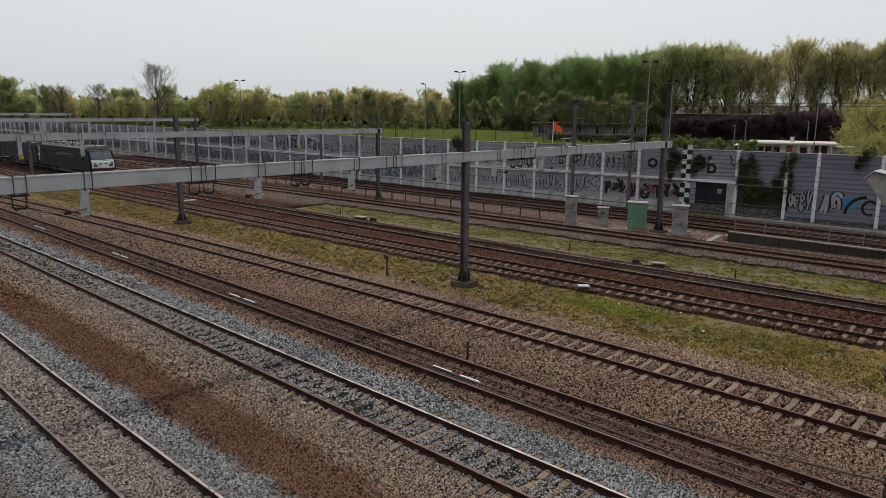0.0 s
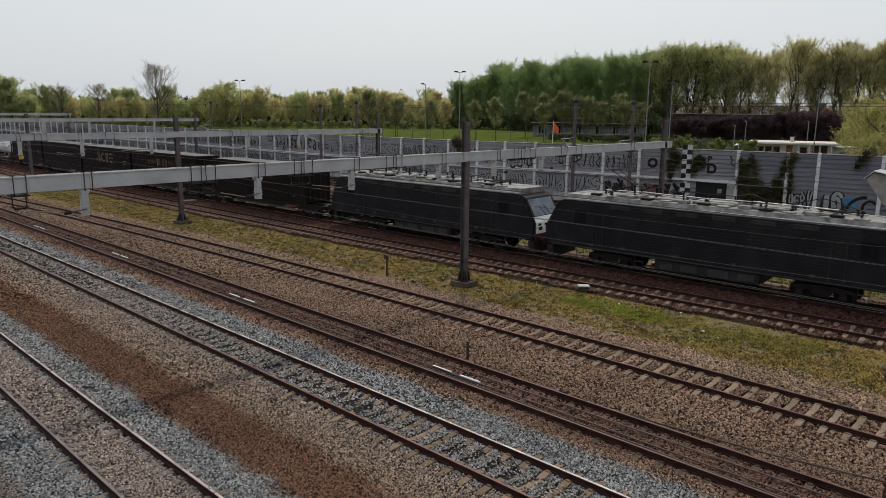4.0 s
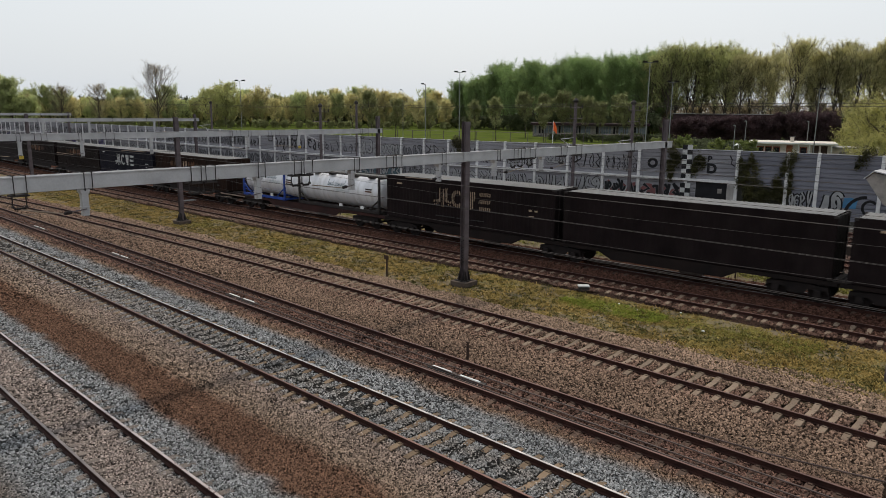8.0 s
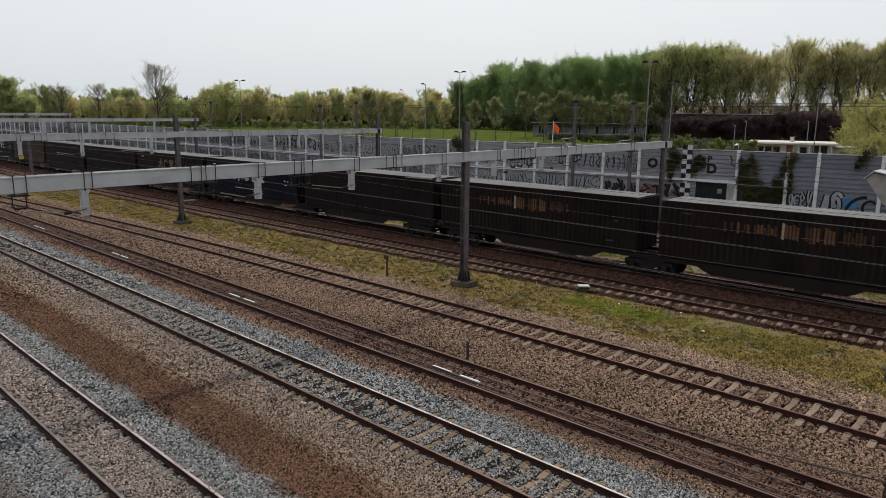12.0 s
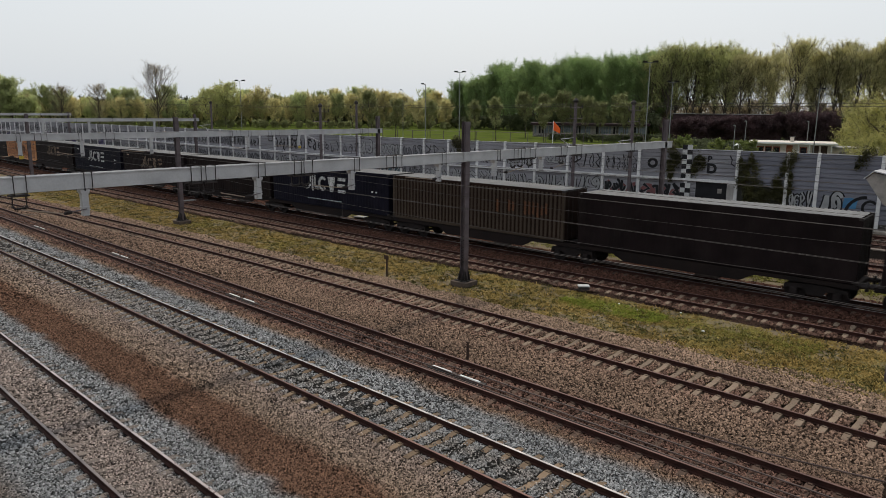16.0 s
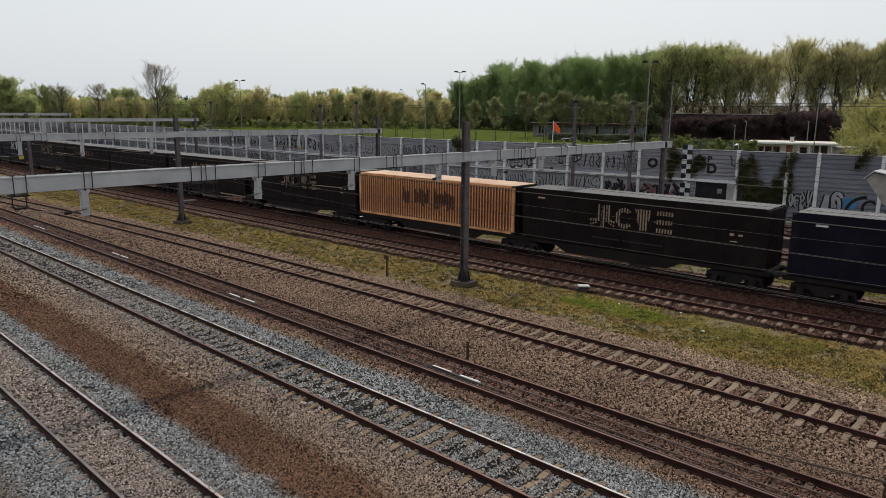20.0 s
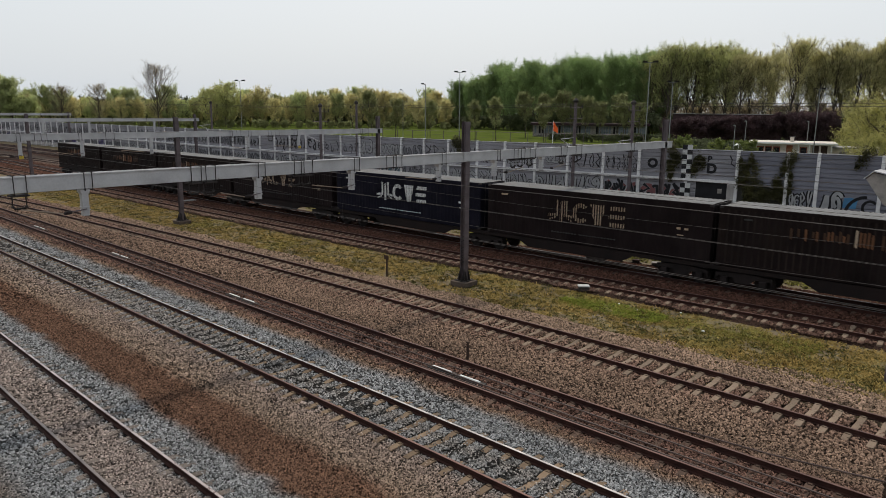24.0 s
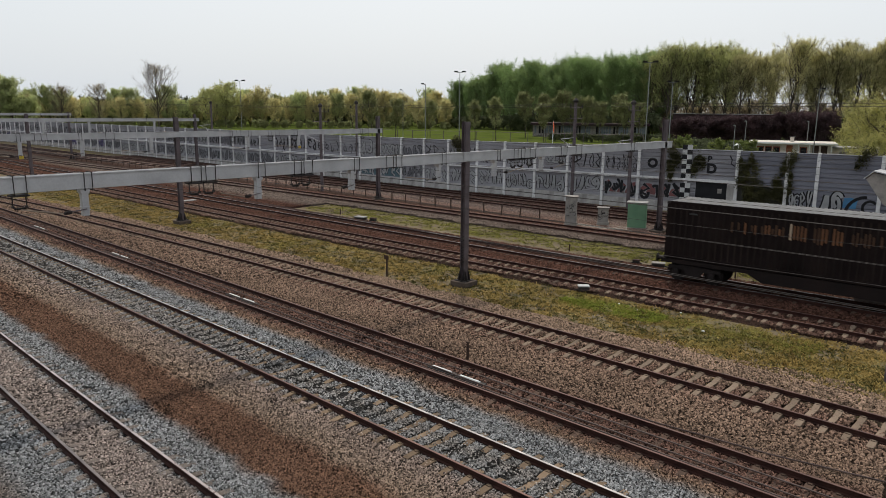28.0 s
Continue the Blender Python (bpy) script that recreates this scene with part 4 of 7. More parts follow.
def container(name, label, paint, roof_paint, ribs, depth, logo, small, rib_paint=None):
    """A 45-foot box container whose base stands at z = DECK; its front is towards -y."""
    t = thing(name, Matrix.Translation((0, -900, 0)), label, "container", "freight train containers")
    h, w = CL / 2, CW / 2
    top, low = DECK + CH, DECK
    for s in (-1, 1):
        bm = bmesh.new()
        corrugated(bm, CL - 0.34, low + 0.16, top - 0.14, s * (w - 0.004), ribs, -s * depth)
        ob = part("side_panel", bm, paint, t)
        # Outer rib faces take a lighter tint: the corrugation's light put into the colour.
        ob.data.materials.append(M_RIB_FACE if paint is M_BLACKISH else paint)
        bm = bmesh.new()
        box(bm, s * (w - 0.08), -h + 0.17, low, s * w, h - 0.17, low + 0.17, 0.008)
        part("bottom_rail", bm, rib_paint or paint, t)
        bm = bmesh.new()
        box(bm, s * (w - 0.08), -h + 0.17, top - 0.15, s * w, h - 0.17, top, 0.008)
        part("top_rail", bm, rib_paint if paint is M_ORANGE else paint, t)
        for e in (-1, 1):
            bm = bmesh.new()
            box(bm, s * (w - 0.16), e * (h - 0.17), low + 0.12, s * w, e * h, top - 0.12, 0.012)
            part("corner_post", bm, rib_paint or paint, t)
            for z in (low, top - 0.12):
                bm = bmesh.new()
                box(bm, s * (w - 0.165), e * (h - 0.175), z, s * (w + 0.004), e * (h + 0.004), z + 0.12, 0.01)
                part("corner_casting", bm, M_DARK, t)
    if rib_paint:                    # proud ribs, bleached paler; the groove shade is put into the darker sheet
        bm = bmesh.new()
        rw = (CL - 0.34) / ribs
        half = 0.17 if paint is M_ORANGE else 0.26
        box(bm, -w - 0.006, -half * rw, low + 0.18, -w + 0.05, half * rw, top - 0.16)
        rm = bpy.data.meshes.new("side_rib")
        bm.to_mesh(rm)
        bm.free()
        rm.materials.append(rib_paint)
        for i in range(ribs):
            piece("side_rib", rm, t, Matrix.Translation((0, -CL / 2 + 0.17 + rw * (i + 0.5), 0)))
    bm = bmesh.new()
    n = 56
    p = (CL - 0.3) / n
    prof = []
    for i in range(n):
        a = -h + 0.15 + i * p
        prof += [(a, top - 0.012), (a + p * 0.35, top - 0.012), (a + p * 0.5, top + 0.01), (a + p * 0.85, top + 0.01)]
    prof.append((h - 0.15, top - 0.012))
    lo = [bm.verts.new((-w + 0.06, a, z)) for a, z in prof]
    hi = [bm.verts.new((w - 0.06, a, z)) for a, z in prof]
    for i in range(len(prof) - 1):
        bm.faces.new((lo[i], hi[i], hi[i + 1], lo[i + 1]))
    part("roof", bm, roof_paint, t, "pale cross-ribbed roof")
    bm = bmesh.new()
    box(bm, -w + 0.1, -h + 0.17, low, w - 0.1, h - 0.17, low + 0.1)
    part("floor", bm, M_WAGON, t)
    for e in (-1, 1):
        door = bmesh.new()
        box(door, -w + 0.16, e * (h - 0.1), low + 0.05, w - 0.16, e * (h - 0.04), top - 0.05, 0.01)
        d = part("end_door", door, M_BLACKISH if paint is M_ORANGE else paint, t)
        for x in (-0.75, -0.3, 0.3, 0.75):
            bm = bmesh.new()
            rod(bm, (x, e * (h - 0.015), low + 0.1), (x, e * (h - 0.015), top - 0.1), 0.02, seg=6)
            part("locking_bar", bm, M_DARK, d)
    x = -w - 0.003
    if logo:
        lp = logo

        def shape(outline):
            bm = bmesh.new()
            solid(bm, outline, "x", x - 0.006, x)
            part("logo_shape", bm, lp, t, "plain shape of a painted logo")

        def ring(cy, cz, ry, rz, th, a0, a1):
            k = 16
            o = [(cy + ry * math.cos(radians(a0 + (a1 - a0) * i / k)), cz + rz * math.sin(radians(a0 + (a1 - a0) * i / k))) for i in range(k + 1)]
            q = [(cy + (ry - th) * math.cos(radians(a0 + (a1 - a0) * i / k)), cz + (rz - th) * math.sin(radians(a0 + (a1 - a0) * i / k))) for i in range(k + 1)]
            bm = bmesh.new()
            vo = [[bm.verts.new((xx, a, b)) for a, b in o] for xx in (x - 0.006, x)]
            vi = [[bm.verts.new((xx, a, b)) for a, b in q] for xx in (x - 0.006, x)]
            for i in range(k):
                bm.faces.new((vo[0][i], vo[0][i + 1], vi[0][i + 1], vi[0][i]))
            part("logo_shape", bm, lp, t, "plain shape of a painted logo")

        # the near side is read with the train's front to the right: +y is to the left
        zc = low + 1.75
        ring(0.40, zc, 0.52, 0.56, 0.23, 222, 498)                    # an open ring, a wedge and three stacked bars
        shape([(-0.2, zc + 0.56), (-1.1, zc + 0.56), (-0.84, zc - 0.56), (-0.48, zc - 0.56)])
        for dy, z in ((0.0, -0.56), (0.05, -0.12), (-0.04, 0.33)):
            shape([(-1.36 + dy, zc + z), (-2.2 + dy, zc + z), (-2.27 + dy, zc + z + 0.07), (-2.27 + dy, zc + z + 0.23), (-1.43 + dy, zc + z + 0.23), (-1.36 + dy, zc + z + 0.16)])
        for yy, z0, z1 in ((1.92, -0.3, 0.62), (1.36, -0.3, 0.62), (1.64, -0.62, 0.34)):
            shape([(yy - 0.09, zc + z0), (yy + 0.09, zc + z0), (yy + 0.09, zc + z1), (yy - 0.09, zc + z1)])
        ring(1.64, zc + 0.46, 0.1, 0.11, 0.07, 0, 360)
        shape([(2.01, zc - 0.3), (2.5, zc - 0.34), (2.5, zc - 0.2), (2.01, zc - 0.14)])
        shape([(2.0, zc - 0.42), (2.42, zc - 0.56), (2.42, zc - 0.47), (2.0, zc - 0.33)])
        shape([(1.27, zc - 0.3), (0.9, zc - 0.36), (0.9, zc - 0.22), (1.27, zc - 0.14)])
        shape([(1.28, zc - 0.42), (0.96, zc - 0.54), (0.96, zc - 0.45), (1.28, zc - 0.33)])
        for a, b, hh in ((2.25, 0.75, 0.07), (0.45, -1.75, 0.06)):    # a line of small lettering
            yy, bm = a, bmesh.new()
            while yy > b:
                wd = 0.1 + 0.09 * abs(math.sin(yy * 17))
                solid(bm, [(yy, low + 0.5), (yy - wd, low + 0.5), (yy - wd, low + 0.5 + hh), (yy, low + 0.5 + hh)], "x", x - 0.006, x)
                yy -= wd + 0.05
            part("lettering_line", bm, M_FADED if paint is M_NAVY else M_STRIP, t, "line of small painted bars")
        for yy, zz, a, b in ((-5.2, 1.5, 0.1, 0.12), (-5.6, 1.5, 0.1, 0.1), (-5.3, 1.2, 0.16, 0.05), (5.6, 2.35, 0.24, 0.1)):
            shape([(yy - a, low + zz), (yy + a, low + zz), (yy + a, low + zz + b), (yy - a, low + zz + b)])
    if logo:                         # the sheet's ribs show through as fine worn stripes
        pitch = (CL - 0.34) / ribs / 2
        wide = 0.045 if logo is M_LOGO_O else 0.014
        bm = bmesh.new()
        for i in range(-15, 18):
            solid(bm, [(pitch * i - wide, low + 1.1), (pitch * i + wide, low + 1.1), (pitch * i + wide, low + 2.42), (pitch * i - wide, low + 2.42)], "x", x - 0.010, x - 0.0065)
        part("worn_stripes", bm, paint, t, "stripes where the logo has worn off")
    if rib_paint is M_BROWN_RIB:     # rust-red paint left on some of the ribs
        rw, rnd = (CL - 0.34) / ribs, random.Random(6)
        for i in list(range(3, 9)) + [11, 12, 15]:
            yy = -CL / 2 + 0.17 + rw * (i + 0.5)
            z0, z1 = low + rnd.uniform(1.2, 1.5), low + rnd.uniform(1.9, 2.2)
            bm = bmesh.new()
            solid(bm, [(yy - 0.24 * rw, z0), (yy + 0.24 * rw, z0 + 0.05), (yy + 0.24 * rw, z1), (yy - 0.24 * rw, z1 - 0.08)], "x", x - 0.010, x - 0.004)
            part("faded_lettering_bar", bm, M_LOGO_RUST, t, "rust-red worn lettering bar")
    if paint is M_ORANGE:            # big worn dark lettering, unreadable
        rw, rnd = (CL - 0.34) / ribs, random.Random(4)
        for i in list(range(20, 28)) + list(range(30, 36)) + [38, 39, 40]:
            yy = -CL / 2 + 0.17 + rw * (i + 0.5)
            z0, z1 = low + rnd.uniform(0.85, 1.3), low + rnd.uniform(1.9, 2.3)
            bm = bmesh.new()
            solid(bm, [(yy - 0.2 * rw, z0), (yy + 0.2 * rw, z0 + 0.05), (yy + 0.2 * rw, z1), (yy - 0.2 * rw, z1 - 0.08)], "x", x - 0.012, x - 0.004)
            part("faded_lettering_bar", bm, M_BROWN_RIB, t, "dark worn lettering bar")
    if small:
        x = -w - 0.003
        rnd = random.Random(label)
        pitch = (CL - 0.34) / ribs / 2
        for y0, y1, tall, paints in ((3.6, 1.25, (0.3, 0.6), (M_LOGO_DIM, M_LOGO_DIM, M_LOGO_RUST)), (1.0, 0.35, (0.66, 0.82), (M_LOGO_O, M_LOGO_O, M_LOGO_RUST)),
                                     (0.0, -1.1, (0.6, 0.82), (M_LOGO_RUST, M_LOGO_RUST, M_LOGO_DIM)), (-1.5, -2.7, (0.3, 0.7), (M_LOGO_DIM,))):
            yy = y0
            while yy > y1:                                   # paint is left on every other rib, in four worn groups
                hgt, zz = rnd.uniform(*tall), low + 1.95 + rnd.uniform(-0.05, 0.05)
                bm = bmesh.new()
                solid(bm, [(yy - 0.052, zz - hgt / 2), (yy + 0.05, zz - hgt / 2 + 0.05), (yy + 0.052, zz + hgt / 2), (yy - 0.05, zz + hgt / 2 - 0.04)], "x", x - 0.006, x)
                part("faded_lettering_bar", bm, rnd.choice(paints), t, "faded painted bar")
                yy -= pitch * rnd.choice((1, 1, 1, 2))
        for yy, zz, a, b in ((-5.3, 0.42, 0.2, 0.1), (5.5, 2.3, 0.2, 0.08), (-5.6, 1.5, 0.1, 0.12)):
            bm = bmesh.new()
            solid(bm, [(yy - a, low + zz), (yy + a, low + zz), (yy + a, low + zz + b), (yy - a, low + zz + b)], "x", x - 0.006, x)
            part("stencil_mark", bm, M_STRIP, t, "small pale stencil mark")
    return t


def wheelset(parent, y, z=0.46):
    for s in (-1, 1):
        bm = bmesh.new()
        rod(bm, (s * 0.69, y, z), (s * 0.82, y, z), 0.46, seg=24)
        rod(bm, (s * 0.67, y, z), (s * 0.70, y, z), 0.49, seg=24)
        rod(bm, (s * 0.82, y, z), (s * 0.95, y, z), 0.12, seg=10)
        part("wheel", bm, M_BOGIE, parent)
    bm = bmesh.new()
    rod(bm, (-0.7, y, z), (0.7, y, z), 0.08, seg=8)
    part("axle", bm, M_BOGIE, parent)


def bogie(parent, y):
    bm = bmesh.new()
    for s in (-1, 1):
        solid(bm, [(y - 1.35, 0.42), (y - 1.2, 0.62), (y - 0.5, 0.6), (y - 0.3, 0.36), (y + 0.3, 0.36), (y + 0.5, 0.6), (y + 1.2, 0.62), (y + 1.35, 0.42), (y + 1.3, 0.78), (y + 0.4, 0.86), (y - 0.4, 0.86), (y - 1.3, 0.78)], "x", s * 0.92, s * 1.08)
    box(bm, -1.0, y - 0.2, 0.5, 1.0, y + 0.2, 0.82)
    b = part("bogie", bm, M_BOGIE, parent, "dark three-piece bogie")
    for o in (-0.9, 0.9):
        wheelset(b, y + o)
        for s in (-1, 1):
            bm = bmesh.new()
            box(bm, s * 0.93, y + o - 0.16, 0.3, s * 1.14, y + o + 0.16, 0.62, 0.03)
            part("axle_box", bm, M_BOGIE, b)


def wagon(length, bogies, label, paint=M_WAGON):
    """A low container wagon, its middle at the origin."""
    t = thing("container_wagon", Matrix.Translation((0, -960, 0)), label, "wagon", "container wagons")
    h = length / 2
    for s in (-1, 1):
        bm = bmesh.new()
        seg = sorted(bogies)
        low = []
        ys = [-h + 0.3] + [v for b in seg for v in (b - 3.3, b - 2.6, b + 2.6, b + 3.3)] + [h - 0.3]
        ys = [min(max(v, -h + 0.3), h - 0.3) for v in ys]
        out = [(-h + 0.3, 1.12), (h - 0.3, 1.12)]
        pts = []
        for v in ys:
            near = min(abs(v - b) for b in seg)
            pts.append((v, 0.92 if near < 2.9 else 0.56))
        uniq = []
        for q in pts:
            if not uniq or q[0] > uniq[-1][0] + 1e-3:
                uniq.append(q)
        solid(bm, [out[0]] + uniq + [out[1]], "x", s * 1.12, s * 1.2)
        part("side_sill", bm, paint, t)
    bm = bmesh.new()
    box(bm, -0.35, -h + 0.3, 0.85, 0.35, h - 0.3, 1.12)
    for e in [-h + 0.35] + [b + o for b in bogies for o in (-2.5, 2.5) if abs(b + o) < h - 0.6] + [h - 0.35]:
        box(bm, -1.13, e - 0.1, 0.9, 1.13, e + 0.1, 1.12)
    part("centre_sill", bm, M_WAGON, t)
    for b in bogies:
        bogie(t, b)
    for b in sorted(bogies)[:-1]:
        for s in (-1, 1):
            bm = bmesh.new()
            box(bm, s * 0.75, b + 4.3, 0.42, s * 1.1, b + 5.5, 0.82, 0.03)
            part("brake_case", bm, M_CASE, t, "dull brown equipment case")
            bm = bmesh.new()
            rod(bm, (s * 0.9, b + 6.0, 0.66), (s * 0.9, b + 7.0, 0.66), 0.17, seg=12)
            part("air_tank", bm, M_CASE, t)
    for e in (-1, 1):
        for s in (-0.875, 0.875):
            bm = bmesh.new()
            rod(bm, (s, e * (h - 0.32), 1.05), (s, e * (h - 0.02), 1.05), 0.1, seg=10)
            rod(bm, (s, e * (h - 0.02), 1.05), (s, e * (h + 0.03), 1.05), 0.22, seg=14)
            part("buffer", bm, M_DARK, t)
        bm = bmesh.new()
        rod(bm, (0, e * (h - 0.3), 1.02), (0, e * (h + 0.1), 0.9), 0.06, seg=8)
        part("coupling_hook", bm, M_DARK, t)
        bm = bmesh.new()
        box(bm, -1.0, e * (h - 0.55), 1.12, 1.0, e * (h - 0.3), 1.15)
        part("end_step", bm, M_CASE, t)
    return t


def tank_container(length, label, blue):
    """A lying tank in a lifting frame; its base is at z = DECK."""
    t = thing("tank_container", Matrix.Translation((0, -930, 0)), label, "tank container", "tank containers")
    h, r, zc = length / 2, 1.17, DECK + 1.38
    bm = bmesh.new()
    rings, seg = [], 32
    for y, rr in ((-h + 0.05, 0.35), (-h + 0.09, 0.75), (-h + 0.22, 1.02), (-h + 0.42, r), (0, r), (h - 0.42, r), (h - 0.22, 1.02), (h - 0.09, 0.75), (h - 0.05, 0.35)):
        rings.append([bm.verts.new((rr * math.cos(2 * math.pi * i / seg), y, zc + rr * math.sin(2 * math.pi * i / seg))) for i in range(seg)])
    for a, b in zip(rings, rings[1:]):
        for i in range(seg):
            bm.faces.new((a[i], a[(i + 1) % seg], b[(i + 1) % seg], b[i]))
    bm.faces.new(rings[0])
    bm.faces.new(rings[-1])
    bmesh.ops.recalc_face_normals(bm, faces=bm.faces[:])
    ob = part("tank", bm, M_STEEL_TANK, t, "dull silver steel tank barrel")
    for f in ob.data.polygons:
        f.use_smooth = True
    fp = M_BLUE if blue else M_DARK
    for y in (-h * 0.45, h * 0.02, h * 0.5):
        bm = bmesh.new()
        for i in range(24):
            a0, a1 = radians(-60 + 12.5 * i), radians(-60 + 12.5 * (i + 1))
            rod(bm, ((r + 0.004) * math.cos(a0), y, zc + (r + 0.004) * math.sin(a0)), ((r + 0.004) * math.cos(a1), y, zc + (r + 0.004) * math.sin(a1)), 0.012, seg=4)
        part("seam_band", bm, M_GALV, t)
    for y, x in ((-h * 0.7, -0.5), (-h * 0.3, -0.55), (h * 0.25, -0.5), (h * 0.65, -0.55)):
        bm = bmesh.new()
        box(bm, x - 0.25, y - 0.3, DECK + 2.42, x + 0.25, y + 0.3, DECK + 2.52, 0.02)
        part("top_fitting", bm, M_DARK, t, "dark fitting on top of the barrel")
    bm = bmesh.new()
    rod(bm, (-0.78, -h + 0.2, DECK + 2.56), (-0.78, h - 0.2, DECK + 2.56), 0.035, seg=6)
    part("top_rail", bm, M_DARK, t)
    lo, hi = (h - 6.06 if blue else -h), h                # two ends of the tank frame
    for e, ye in ((-1, lo), (1, hi)):
        bm = bmesh.new()
        y0, y1 = ye - e * 0.14, ye
        for s in (-1, 1):
            box(bm, s * 1.1, y0, DECK, s * 1.25, y1, DECK + 2.6, 0.01)
            rod(bm, (s * 1.15, (y0 + y1) / 2, DECK + 0.5), (0, (y0 + y1) / 2, DECK + 0.1), 0.05, seg=6)
        box(bm, -1.25, y0, DECK, 1.25, y1, DECK + 0.14)
        box(bm, -1.25, y0, DECK + 2.46, 1.25, y1, DECK + 2.6)
        part("end_frame", bm, fp, t, "painted end frame")
    for s in (-1, 1):
        bm = bmesh.new()
        box(bm, s * 1.08, lo + 0.14, DECK, s * 1.25, hi - 0.14, DECK + 0.2, 0.01)
        part("bottom_rail", bm, fp, t)
        for e, ye in ((-1, lo), (1, hi)):
            bm = bmesh.new()
            rod(bm, (s * 1.17, ye - e * 0.15, DECK + 0.95), (s * 1.17, ye - e * 1.25, DECK + 0.15), 0.06, seg=6)
            part("brace", bm, fp, t)
        for y in (lo + 1.9, lo + 4.3):
            bm = bmesh.new()
            box(bm, s * 1.12, y - 0.16, DECK + 0.2, s * 1.2, y + 0.16, DECK + 0.42, 0.01)
            part("marking_plate", bm, M_WHITE, t, "small white plate")
    bm = bmesh.new()
    n = int(length / 0.9)
    for i in range(n):
        y = -h + 0.4 + i * (length - 0.8) / n
        box(bm, -0.35, y, DECK + 2.6, 0.35, y + 0.86, DECK + 2.62)
    for s in (-0.72, 0.72):
        box(bm, s - 0.03, -h + 0.3, DECK + 2.58, s + 0.03, h - 0.3, DECK + 2.64)
    part("walkway", bm, M_STRIP, t, "dull grating walkway on top")
    bm = bmesh.new()
    rod(bm, (0, 0, DECK + 2.5), (0, 0, DECK + 2.75), 0.28, seg=14)
    part("manhole", bm, M_GALV, t)
    for y0, z0, paint, tall, size in ((1.15, 0.42, M_TEAL, (0, 2, 7), 0.24), (0.1, 0.06, M_FADED, (2, 3), 0.2)):
        for i in range(8 if size > 0.2 else 7):               # two rows of slim lettering strokes
            yy = y0 - i * size * 1.12
            for q, (dy, lo_z, hi_z) in enumerate(((0.0, 0, 1.75 if i in tall else 1.0), (-0.62, 0, 1.0)) if i not in tall[1:] else ((0.0, 0, 1.75), (-0.5, 0, 0.55))):
                za, zb = z0 + size * (lo_z - 0.5), z0 + size * (hi_z - 0.5)
                bm = bmesh.new()
                pts = [(-(math.sqrt(r * r - z * z) + 0.006), zc + z) for z in (za, (za + zb) / 2, zb)]
                for (xa, z1), (xb, z2) in zip(pts, pts[1:]):
                    a, b = yy + dy * size, yy + dy * size - 0.05
                    bm.faces.new([bm.verts.new(v) for v in ((xa, a, z1), (xa, b, z1), (xb, b, z2), (xb, a, z2))])
                part("faded_lettering_bar", bm, paint, t, "faded painted bar")
            za = z0 - size * 0.5
            px = -(math.sqrt(r * r - za * za) + 0.006)
            bm = bmesh.new()
            bm.faces.new([bm.verts.new(v) for v in ((px, yy, zc + za), (px, yy - size * 0.7, zc + za), (px, yy - size * 0.7, zc + za + 0.04), (px, yy, zc + za + 0.04))])
            part("faded_lettering_bar", bm, paint, t, "faded painted bar")
    for k in range(3 if blue else 2):
        bm = bmesh.new()
        z0 = 0.3 - 0.16 * k
        px = -math.sqrt(r * r - z0 * z0)
        box(bm, px - 0.018, -h + 0.9, zc + z0 - 0.05, px + 0.03, -h + 1.6, zc + z0 + 0.05)
        part("marking_plate", bm, M_LOGO_RUST if k == 1 else M_DARK, t, "small marking plate")
    return t


